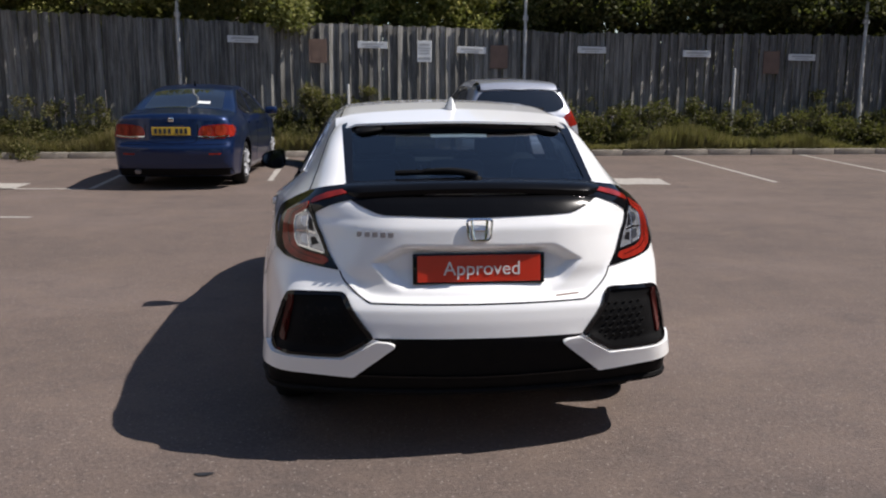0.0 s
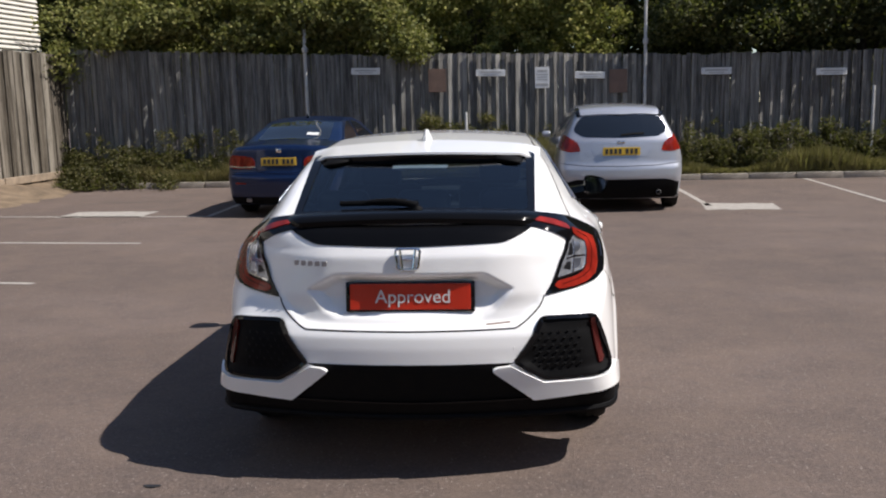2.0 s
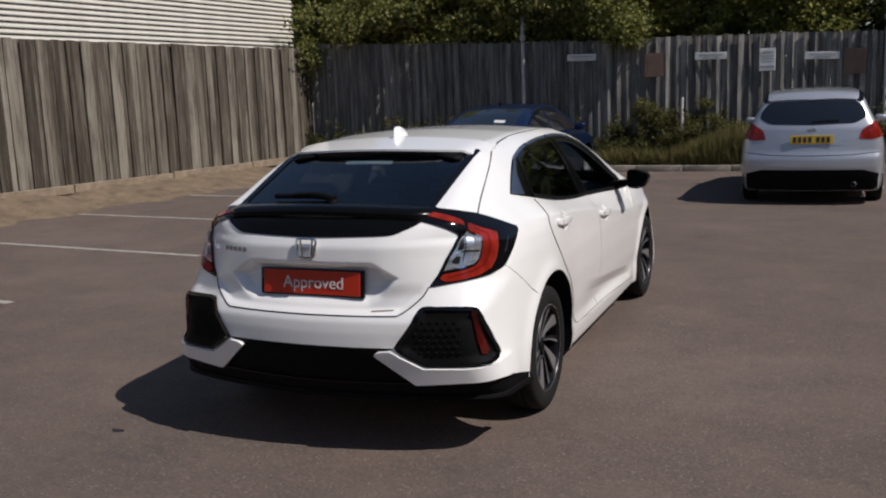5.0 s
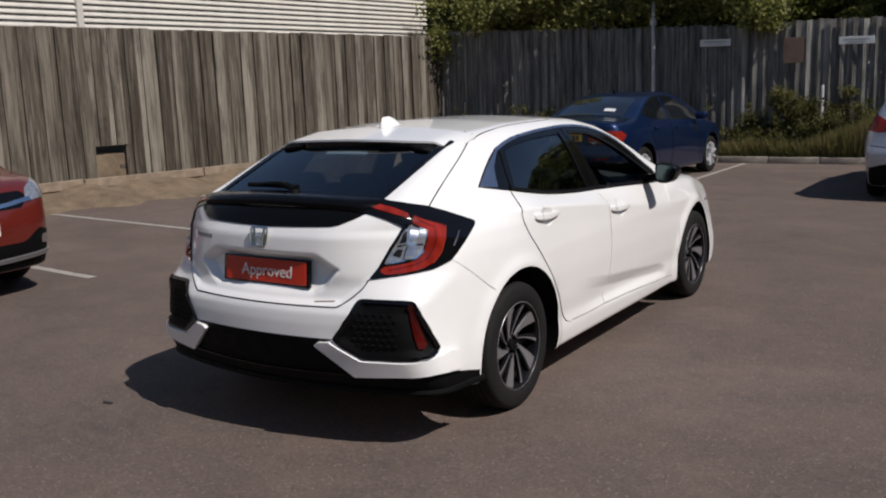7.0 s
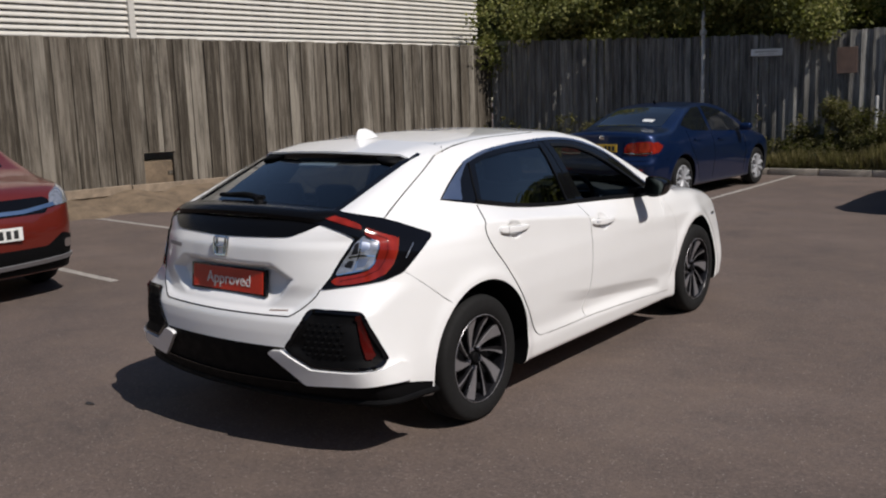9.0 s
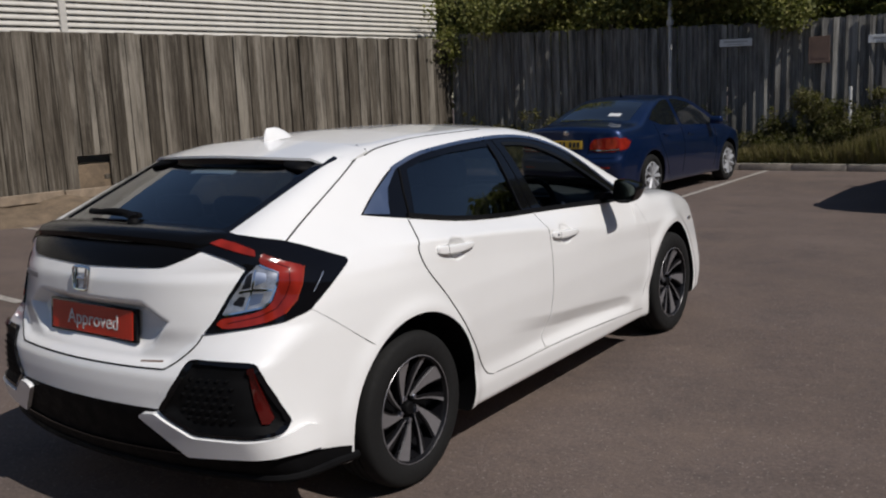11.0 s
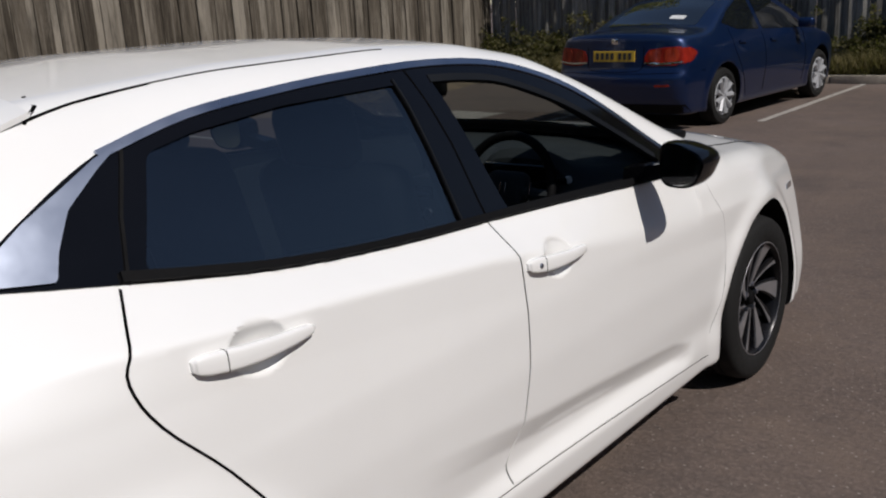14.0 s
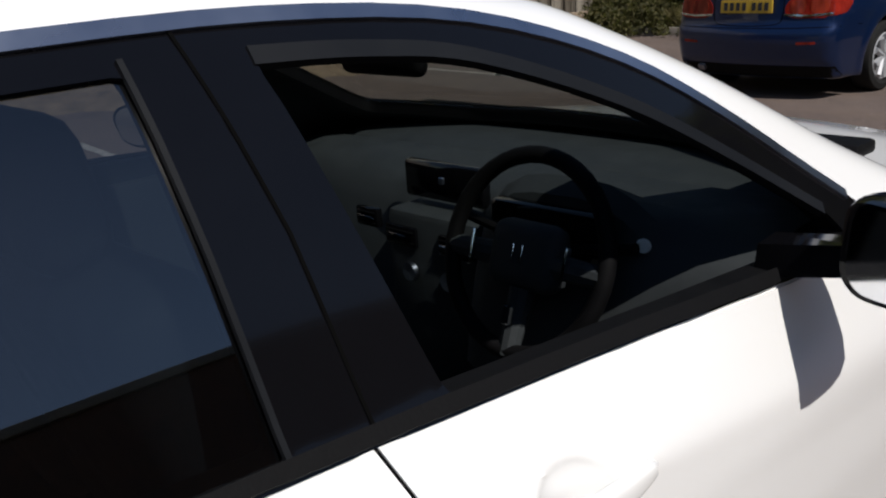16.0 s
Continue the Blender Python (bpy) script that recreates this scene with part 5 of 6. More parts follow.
# black panel and wing across the tailgate
panel = rounded(((-0.395, 1.000), (0.0, 0.990), (0.395, 1.000), (0.48, 1.035), (0.53, 1.065), (0.54, 1.105), (-0.54, 1.105), (-0.53, 1.065), (-0.48, 1.035)), 0.03, 3)
lay("tailgate_black_panel", panel, "rear", 0.004, PIANO, "black panel under the wing")


def tailgate_wing():
    """A curved wing from lamp to lamp, with a drooping trailing edge."""
    n = 40
    prof = ((0.00, 0.000), (-0.05, 0.012), (-0.12, 0.016), (-0.170, 0.006), (-0.186, -0.010), (-0.184, -0.030), (-0.165, -0.034), (-0.10, -0.022), (-0.03, -0.016))
    verts, faces = [], []
    for i in range(n + 1):
        x = -0.62 + 1.24 * i / n
        k = abs(x) / 0.62
        y0 = -1.955 + 0.055 * k ** 2 + (0.06 * max(0, k - 0.8) / 0.2)
        z0 = 1.112 - 0.020 * k ** 2 - 0.010 * max(0, k - 0.8) / 0.2
        s = 1.0 - 0.25 * max(0, k - 0.75) / 0.25
        verts += [(x, y0 + py * s + 0.035 * k ** 2, z0 + pz - 0.012 * k ** 2 * (-py / 0.17)) for py, pz in prof]
    m = len(prof)
    for i in range(n):
        for j in range(m):
            faces.append((i * m + j, i * m + (j + 1) % m, (i + 1) * m + (j + 1) % m, (i + 1) * m + j))
    faces.append(tuple(range(m)))
    faces.append(tuple(n * m + j for j in range(m))[::-1])
    part("tailgate_wing", (verts, faces), PIANO, HERO, "gloss black wing across the tailgate")


tailgate_wing()

# tail lamps
LAMP = ((-1.117, 0.774), (-0.972, 0.789), (-0.835, 0.806), (-0.747, 0.834), (-0.675, 0.898), (-0.598, 0.966), (-0.602, 0.981), (-0.674, 1.009), (-0.757, 1.041), (-0.833, 1.066), (-0.947, 1.090), (-1.046, 1.104), (-1.13, 1.095), (-1.155, 1.062), (-1.088, 1.048), (-1.024, 1.026), (-0.955, 0.992), (-0.986, 0.935), (-1.056, 0.845))
RED_C = ((-0.904, 1.034), (-0.837, 1.004), (-0.762, 0.980), (-0.772, 0.924), (-0.794, 0.872), (-0.835, 0.830), (-0.893, 0.808), (-0.964, 0.797), (-1.044, 0.791), (-1.070, 0.808), (-1.049, 0.826), (-0.955, 0.836), (-0.901, 0.851), (-0.872, 0.876), (-0.850, 0.935), (-0.845, 0.966), (-0.882, 0.987), (-0.914, 1.006))
CLEAR = ((-0.917, 1.001), (-0.850, 0.968), (-0.856, 0.931), (-0.879, 0.878), (-0.906, 0.857), (-0.99, 0.845), (-1.048, 0.838), (-1.017, 0.894), (-0.971, 0.952))
ARM = ((-1.085, 1.093), (-0.987, 1.070), (-0.925, 1.044), (-0.922, 1.024), (-0.997, 1.047), (-1.085, 1.074))
for s in (1, -1):
    lamp_data = patch(HERO_BVH, rounded(LAMP, 0.010, 2), "corner", 0.006, 0.02, 0.012)
    lamp = part("tail_lamp", lamp_data if s > 0 else mirrored(lamp_data), GLOSS_BLACK, HERO, "gloss black tail lamp with a red C-shaped lens")
    for nm, poly, lift, mt, lb in (("red_lens", rounded(RED_C, 0.012, 3), 0.0095, LENS_RED, "red C-shaped lens"), ("lens_arm", rounded(ARM, 0.006, 2), 0.0095, LENS_RED, "red inner lens arm"),
                                   ("clear_lens", rounded(CLEAR, 0.008, 2), 0.008, LENS_CLEAR, "silvered clear lens"),
                                   ("chrome_rim", band([(-0.912, 0.998), (-0.850, 0.966), (-0.856, 0.931), (-0.879, 0.878), (-0.906, 0.857), (-0.99, 0.845), (-1.04, 0.838)], 0.006), 0.0105, CHROME, ""),
                                   ("chrome_bar", band([(-0.985, 0.912), (-0.935, 0.918), (-0.872, 0.912)], 0.006), 0.0100, CHROME, ""),
                                   ("chrome_bar", band([(-0.925, 0.985), (-0.940, 0.918), (-0.965, 0.852)], 0.005), 0.0100, CHROME, ""),
                                   ("dark_cell", rounded(((-0.955, 0.965), (-0.935, 0.975), (-0.945, 0.925), (-0.975, 0.922)), 0.006, 2), 0.0088, ALLOY_DARK, ""),
                                   ("dark_cell", rounded(((-0.925, 0.975), (-0.890, 0.968), (-0.890, 0.945), (-0.930, 0.93)), 0.006, 2), 0.0088, SATIN_TRIM, ""),
                                   ("dark_cell", rounded(((-0.945, 0.905), (-0.900, 0.905), (-0.915, 0.872), (-0.955, 0.864)), 0.006, 2), 0.0088, SATIN_TRIM, ""),
                                   ("dark_cell", rounded(((-1.010, 0.872), (-0.985, 0.898), (-0.962, 0.895), (-0.975, 0.862)), 0.006, 2), 0.0088, ALLOY_DARK, ""),
                                   ("lens_edge", band([(-0.760, 0.978), (-0.770, 0.924), (-0.792, 0.872), (-0.834, 0.830)], 0.004), 0.0098, LENS_ORANGE, ""),
                                   ("lens_step", band([(-0.880, 1.010), (-0.812, 0.978), (-0.812, 0.930), (-0.832, 0.885), (-0.862, 0.850), (-0.92, 0.828), (-1.03, 0.810)], 0.0035), 0.0100, REFLECTOR, ""),
                                   ("dark_border", band([(-1.062, 0.828), (-1.012, 0.905), (-0.962, 0.970), (-0.926, 1.012)], 0.014), 0.0088, GLOSS_BLACK, ""),
                                   ("lens_ridge", band([(-0.694, 0.950), (-0.713, 0.92), (-0.732, 0.891)], 0.0022), 0.0085, SATIN_TRIM, "")):
        d = patch(HERO_BVH, poly, "corner", lift, 0.012, 0.004)
        part(nm, d if s > 0 else mirrored(d), mt, lamp, lb)

# bumper: black insert, vents, lip, skirt
insert = [(0.43, 0.517), (0.375, 0.500), (0.352, 0.488), (0.530, 0.350), (0.80, 0.366), (0.82, 0.274)]
lay("diffuser", insert + [(-x, z) for x, z in insert[::-1]], "rear", 0.003, MATT_BLACK, "matt black lower bumper insert", step=0.03, depth=0.01)
lay("diffuser_edge", band(((-0.50, 0.355), (0.0, 0.348), (0.50, 0.355)), 0.007), "rear", 0.012, GLOSS_BLACK, depth=0.012)
lay("side_skirt", ((-2.12, 0.366), (-1.95, 0.352), (-1.79, 0.318), (-1.79, 0.272), (-2.12, 0.272)), "side", 0.003, MATT_BLACK, "matt black lower bumper trim", True)
vent_in = rounded(VENT, 0.025, 3)
vents = lay("bumper_vent", vent_in, "flank", 0.0075, MATT_BLACK, "large black bumper vent with a mesh", True, step=0.02)
for s, v in zip((1, -1), vents):
    mid = [sum(p[k] for p in vent_in) / len(vent_in) for k in (0, 1)]
    d = patch(HERO_BVH, vent_in, "flank", 0.0125, 0.02, 0.014, False, ([(mid[0] + (a - mid[0]) * 0.93, mid[1] + (b - mid[1]) * 0.92) for a, b in vent_in],))
    part("vent_frame", d if s > 0 else mirrored(d), GLOSS_BLACK, v)
    d = patch(HERO_BVH, rounded([flank_uv(*q) for q in ((0.738, -2.115, 0.672), (0.762, -2.10, 0.672), (0.790, -2.05, 0.50), (0.780, -2.06, 0.470), (0.762, -2.075, 0.475), (0.748, -2.095, 0.55))], 0.006, 2), "flank", 0.017, 0.015, 0.012)
    part("reflector", d if s > 0 else mirrored(d), REFLECTOR, v, "slim red reflector")
    verts, faces = [], []
    for row in range(8):
        for col in range(6):
            u = VENT[1][0] - 0.03 + col * 0.034 + (0.017 if row % 2 else 0)
            z = 0.47 + row * 0.027
            if poly_distance(vent_in, np.array([u]), np.array([z]))[0] > -0.035:
                continue
            hit = HERO_BVH.ray_cast(WAYS["flank"][1](u, z), WAYS["flank"][0])[0]
            x = hit.x
            b = len(verts)
            for dx, dz, dy in ((-0.013, 0.004, -0.008), (0.0, 0.0075, -0.011), (0.013, 0.004, -0.008), (0.0, -0.0075, -0.010)):
                verts.append((s * (x + dx * 0.87 - dy * 0.5), hit.y + dx * 0.5 + dy, z + dz))
            verts.append((s * (x + 0.004), hit.y - 0.0145, z - 0.001))
            for k in range(4):
                f = (b + k, b + (k + 1) % 4, b + 4)
                faces.append(f if s > 0 else f[::-1])
    part("vent_mesh", (verts, faces), MATT_BLACK, v, smooth=False)
edge = []
for k in range(-32, 33):
    a = radians(k * 2.5)
    hit = HERO_BVH.ray_cast(Vector((0, -1.6, 0.283)), Vector((math.sin(a), -math.cos(a), 0)))[0]
    edge.append(hit + Vector((0, 0, -0.008)))
part("lower_lip", tube(edge, 0.0165, 8), MATT_BLACK, HERO, "matt black lower edge of the bumper")
LIP = [flank_uv(*q) for q in ((0.352, -2.285, 0.492), (0.372, -2.285, 0.503), (0.43, -2.275, 0.507), (0.555, -2.215, 0.430), (0.805, -2.035, 0.430), (0.850, -1.97, 0.455), (0.868, -1.93, 0.44), (0.872, -1.92, 0.362), (0.84, -2.05, 0.368), (0.70, -2.15, 0.362), (0.530, -2.235, 0.350))]
lay("bumper_lip", rounded(LIP, 0.008, 3), "flank", 0.022, WHITE_PAINT, "white angled bumper lip under the vent", True, step=0.02, depth=0.032)
for x, z in ((-0.62 + 0.1, 0.575), (-0.19, 0.575), (0.19, 0.575), (0.52 - 0.1, 0.575)):
    hit = HERO_BVH.ray_cast(Vector((x, -6, z)), Vector((0, 1, 0)))[0]
    o = part("parking_sensor", lathe(((0.0, -0.0018), (0.010, -0.0020), (0.0115, -0.004)), 16, "x"), WHITE_PAINT, HERO, "round parking sensor")
    o.matrix_local = Matrix.Translation(hit + Vector((0, -0.001, 0))) @ pose(0, 0, 0, 0, 0, -90)

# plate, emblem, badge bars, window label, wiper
def plate():
    p = new("show_plate")
    p.parent = HERO
    p.matrix_local = pose(0.003, -2.193, 0.785, -6, 0, 0)
    tagged(p, "red show plate in a black surround")
    part("plate_surround", box_bm(-0.268, -0.006, -0.062, 0.268, 0.012, 0.062, 0.004, 2), GLOSS_BLACK, p)
    part("plate_card", box_bm(-0.250, -0.009, -0.0535, 0.250, -0.004, 0.0535, 0.0015, 1), PLATE_RED, p, "red card plate")
    flat_text("Approved", 0.078, LETTER, "plate_lettering", p, pose(0.012, -0.0105, -0.002, 90, 0, 0))


plate()


def emblem():
    e = new("emblem")
    e.parent = HERO
    hit = HERO_BVH.ray_cast(Vector((0, -6, 0.945)), Vector((0, 1, 0)))[0]
    e.matrix_local = Matrix.Translation(hit + Vector((0, -0.004, 0))) @ pose(0, 0, 0, -8, 0, 0)
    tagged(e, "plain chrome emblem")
    loop = rounded(((-0.052, 0.042), (0.052, 0.042), (0.042, -0.042), (-0.042, -0.042)), 0.018, 4)
    v, f = tube([(x, -0.004, z) for x, z in loop], 0.0055, 8, True)
    part("emblem_ring", (v, f), CHROME, e)
    for x0, x1 in ((-0.031, -0.023), (0.031, 0.023)):
        part("emblem_bar", tube([(x0, -0.004, 0.038), (x1, -0.004, -0.038)], 0.006, 8), CHROME, e)
    part("emblem_bar", tube([(-0.024, -0.004, 0.0), (0.024, -0.004, 0.0)], 0.005, 8), CHROME, e)


emblem()
for k in range(5):
    x = -0.475 + 0.031 * k
    hit = HERO_BVH.ray_cast(Vector((x, -6, 0.925)), Vector((0, 1, 0)))[0]
    b = part("badge_bar", box_bm(-0.011, -0.004, -0.011, 0.011, 0.002, 0.011, 0.002, 1), ALLOY, HERO)
    b.location = hit
lay("small_label", ((0.315, 0.670), (0.415, 0.676), (0.415, 0.681), (0.315, 0.675)), "rear", 0.001, SIGN_BROWN, "thin faded label strip", depth=0.001)
lay("window_label", [slope_uv(*p) for p in ((-0.135, -1.575, 1.281), (0.125, -1.575, 1.281), (0.125, -1.545, 1.295), (-0.135, -1.545, 1.295))], "slope", -0.012, SIGN_WHITE, "white paper strip inside the rear window")


def wiper():
    w = new("rear_wiper")
    w.parent = HERO
    tagged(w, "black rear wiper")
    bl = [(0.02, -1.955, 1.145), (-0.15, -1.958, 1.150), (-0.32, -1.94, 1.147)]
    part("wiper_blade", tube(curve_through(bl, 5), 0.012, 8), MATT_BLACK, w)
    part("wiper_arm", tube(curve_through([(0.02, -1.985, 1.135), (-0.02, -1.975, 1.148), (-0.10, -1.965, 1.158), (-0.20, -1.96, 1.155)], 5), [0.020 - 0.0007 * k for k in range(16)], 10), MATT_BLACK, w)
    part("wiper_pivot", lathe(((0.0, 0.024), (0.016, 0.022), (0.024, 0.012), (0.026, 0.0)), 18, "z"), MATT_BLACK, w).location = (0.02, -1.985, 1.115)


wiper()


# wheels
def wheel_parts(w):
    R, wd = 0.318, 0.1075
    tyre = ((0.208, -0.085), (0.222, -0.098), (0.262, -wd), (0.298, -0.100), (0.312, -0.085), (R, -0.06), (R, -0.042), (R - 0.006, -0.040), (R - 0.006, -0.034), (R, -0.032), (R, -0.004), (R - 0.006, -0.003), (R - 0.006, 0.003), (R, 0.004), (R, 0.032),
            (R - 0.006, 0.034), (R - 0.006, 0.040), (R, 0.042), (R, 0.06), (0.312, 0.085), (0.303, 0.097), (0.290, 0.1015), (0.262, wd), (0.240, 0.1035), (0.222, 0.098), (0.208, 0.085))
    part("tyre", lathe(tyre, 72, "x"), RUBBER, w, "black road tyre")
    part("rim", lathe(((0.222, 0.095), (0.220, 0.0985), (0.215, 0.099), (0.210, 0.092), (0.207, 0.070), (0.198, 0.0), (0.198, -0.09)), 72, "x"), ALLOY_DARK, w, "dark alloy rim")
    part("rim_lip", lathe(((0.2205, 0.0985), (0.2195, 0.0996), (0.2170, 0.0998), (0.2162, 0.0975)), 72, "x"), ALLOY, w, "thin machined rim edge")
    part("rim_barrel", lathe(((0.199, 0.0), (0.06, 0.018), (0.0, 0.018)), 48, "x"), MATT_BLACK, w)

    def blade(a0, twist, wi, wo, mat_top, x_face, name, bend=1.5, off=0.0):
        n = 12
        top, verts, faces = [], [], []
        for i in range(n + 1):
            t = i / n
            r = 0.050 + 0.161 * t
            a = a0 + twist * t ** 0.42
            half = (wi + (wo - wi) * t ** bend) / 2
            x = x_face + 0.016 * t ** 2 - 0.010 * (1 - t) ** 2
            for s, dx in ((-1, 0.0), (1, 0.0), (1, -0.014), (-1, -0.014)):
                b = a + (s * half + off * t) / r
                verts.append((x + dx, r * math.cos(b), r * math.sin(b)))
        for i in range(n):
            q = i * 4
            for k in range(4):
                faces.append((q + k, q + (k + 1) % 4, q + 4 + (k + 1) % 4, q + 4 + k))
        part(name, (verts, faces), mat_top, w)
    for k in range(5):
        a = 2 * math.pi * k / 5
        blade(a + radians(40.9), -0.61, 0.012, 0.072, ALLOY, 0.070, "spoke", 1.25)
        blade(a + radians(40.9), -0.61, 0.022, 0.096, ALLOY_DARK, 0.064, "spoke_flank", 1.25)
        blade(a + radians(78.3), -0.61, 0.012, 0.040, ALLOY_DARK, 0.066, "spoke_flank", 1.2)
        blade(a + radians(78.3), -0.61, 0.004, 0.016, ALLOY, 0.0685, "spoke", 2.2, -0.010)
    part("hub_cap", lathe(((0.0, 0.068), (0.022, 0.067), (0.027, 0.063), (0.030, 0.045)), 28, "x"), MATT_BLACK, w)
    for k in range(5):
        a = 2 * math.pi * (k + 0.3) / 5
        nut = part("wheel_nut", lathe(((0.0, 0.066), (0.009, 0.065), (0.011, 0.045)), 10, "x"), SATIN_TRIM, w)
        nut.location = (0, 0.052 * math.cos(a), 0.052 * math.sin(a))


first = new("wheel")
first.parent = HERO
tagged(first, "ten-spoke alloy wheel with a black tyre")
wheel_parts(first)
first.matrix_local = pose(0.774, -1.366, 0.316, 25, 0, 0)
for sx, y, turn in ((1, 1.3485, 60), (-1, -1.366, 10), (-1, 1.3485, 80)):
    c = copy_thing(first, pose(sx * (0.774 if y < 0 else 0.782), y, 0.316, turn, 0, 0 if sx > 0 else 180))
    c.parent = HERO

# door mirrors
def door_mirror(s):
    m = new("door_mirror")
    m.parent = HERO
    tagged(m, "gloss black door mirror")

    def loft(rings, mat, name, label=""):
        n = len(rings[0])
        verts = [(s * x, y, z) for r in rings for x, y, z in r]
        faces = [(i * n + k, i * n + (k + 1) % n, (i + 1) * n + (k + 1) % n, (i + 1) * n + k) for i in range(len(rings) - 1) for k in range(n)]
        faces += [tuple(range(n))[::-1], tuple((len(rings) - 1) * n + k for k in range(n))]
        if s < 0:
            faces = [f[::-1] for f in faces]
        return part(name, (verts, faces), mat, m, label)
    shape = rounded(((0.925, 1.068), (0.985, 1.070), (1.06, 1.048), (1.08, 1.02), (1.052, 0.955), (1.0, 0.940), (0.945, 0.942), (0.920, 0.965)), 0.025, 3)
    cx, cz = 0.998, 1.008

    def ring(y, k, turn=0.0):
        return [(cx + (x - cx) * k, y + turn * (x - cx) * k, cz + (z - cz) * k) for x, z in shape]
    loft([ring(0.374, 0.88, -0.30), ring(0.366, 0.97, -0.28), ring(0.385, 1.0, -0.22), ring(0.41, 1.0, -0.1)], GLOSS_BLACK, "mirror_frame", "gloss black mirror surround")
    loft([ring(0.408, 1.005, -0.1), ring(0.44, 0.98), ring(0.47, 0.90), ring(0.492, 0.72), ring(0.502, 0.4)], GLOSS_BLACK, "mirror_cap", "gloss black mirror cap")
    tilt = [[(x, y + 0.09 * (z - cz), z) for x, y, z in ring(yy, 0.85, -0.30)] for yy in (0.385, 0.3655)]
    loft(tilt, CHROME, "mirror_glass", "mirror glass")
    loft([[(0.80, 0.40, 0.935), (0.80, 0.47, 0.94), (0.80, 0.46, 0.985), (0.80, 0.41, 0.98)], [(0.94, 0.39, 0.965), (0.94, 0.46, 0.967), (0.94, 0.45, 1.005), (0.94, 0.40, 1.005)]], GLOSS_BLACK, "mirror_arm")


door_mirror(1)
door_mirror(-1)

# front lamps are only glimpsed: side marker on the wing
lay("side_marker", rounded(((1.78, 0.655), (1.90, 0.65), (1.90, 0.672), (1.79, 0.675)), 0.006, 2), "side", 0.004, LENS_CLEAR, both=True)


# cabin
def cabin():
    dash = new("dashboard")
    dash.parent = HERO
    tagged(dash, "dark moulded dashboard")
    prof = ((0.40, 0.62), (0.43, 0.76), (0.455, 0.84), (0.475, 0.885), (0.51, 0.912), (0.62, 0.930), (0.78, 0.945), (0.815, 0.935), (0.84, 0.946), (1.00, 0.965), (1.05, 0.95), (1.05, 0.60))
    n = 32
    verts, faces = [], []
    for i in range(n + 1):
        x = -0.735 + 1.47 * i / n
        hood = 0.085 * math.exp(-((x - 0.37) / 0.17) ** 4)
        back = 0.05 * (abs(x) / 0.735) ** 2
        away = 0.15 - 0.14 * float(smooth01((x - 0.05) / 0.18))
        verts += [(x * (1 - 0.12 * max(0, y - 0.7)), y + back * (1 if y < 0.9 else 0) + away * max(0.0, min(1.0, (0.80 - y) / 0.25)), z + (hood if 0.86 < z < 0.925 else 0) - (0.02 * (abs(x) / 0.735) ** 2 if y > 0.7 else 0)) for y, z in prof]
    m = len(prof)
    faces = [(i * m + j, i * m + j + 1, (i + 1) * m + j + 1, (i + 1) * m + j) for i in range(n) for j in range(m - 1)] + [tuple(range(m)), tuple(n * m + j for j in range(m))[::-1]]
    part("dash_top", (verts, faces), CABIN, dash)
    part("centre_screen", box_bm(-0.125, 0.572, 0.885, 0.115, 0.60, 0.968, 0.008, 2), GLOSS_BLACK, dash, "dark centre screen")
    part("centre_console", box_bm(-0.14, 0.52, 0.45, 0.14, 0.74, 0.87, 0.02, 2), CABIN, dash)
    for x in (-0.06, 0.06):
        part("vent_knob", lathe(((0.0, 0.012), (0.02, 0.01), (0.022, 0.0)), 16, "x"), SATIN_TRIM, dash).matrix_local = pose(x, 0.518, 0.735, 0, 0, -90)
    for x0, z0, w in ((-0.235, 0.815, 0.075), (-0.135, 0.79, 0.10), (0.035, 0.79, 0.10)):
        vent = part("air_vent", box_bm(x0, 0.512, z0, x0 + w, 0.53, z0 + 0.045, 0.005, 2), GLOSS_BLACK, dash, "gloss black air vent")
        part("vent_bar", box_bm(x0 + 0.008, 0.507, z0 + 0.019, x0 + w - 0.008, 0.514, z0 + 0.024, 0.001, 1), CHROME, vent)
        for q in (0.009, 0.033):
            part("vent_slat", box_bm(x0 + 0.006, 0.509, z0 + q, x0 + w - 0.006, 0.514, z0 + q + 0.003, 0.001, 1), MATT_BLACK, vent)
    part("hazard_switch", box_bm(-0.012, 0.567, 0.925, 0.004, 0.574, 0.940, 0.002, 1), SATIN_TRIM, dash)
    k = part("start_button", lathe(((0.0, 0.006), (0.011, 0.005), (0.013, 0.0)), 16, "x"), PLATE_WHITE, dash, "small pale round knob")
    k.matrix_local = pose(0.56, 0.49, 0.912, 0, 0, -70)
    part("instrument_panel", box_bm(0.24, 0.462, 0.86, 0.50, 0.50, 0.955, 0.01, 2), GLOSS_BLACK, dash, "dark instrument cluster")
    sw = new("steering_wheel")
    sw.parent = HERO
    sw.matrix_local = pose(0.375, 0.405, 0.886, -18, 0, 0)
    tagged(sw, "black leather steering wheel")
    part("wheel_rim", tube([(0.173 * math.cos(a), 0, 0.173 * math.sin(a)) for a in (2 * math.pi * q / 40 for q in range(40))], 0.0155, 12, True), MATT_BLACK, sw)
    part("airbag_boss", box_bm(-0.078, -0.018, -0.062, 0.078, 0.04, 0.058, 0.028, 3), CABIN, sw)
    for a in (0.0, math.pi, 1.5 * math.pi):
        part("wheel_spoke", tube([(0.05 * math.cos(a), 0.012, 0.05 * math.sin(a) - 0.01), (0.17 * math.cos(a), 0.002, 0.17 * math.sin(a) - 0.01)], [0.024, 0.018], 10), CABIN, sw)
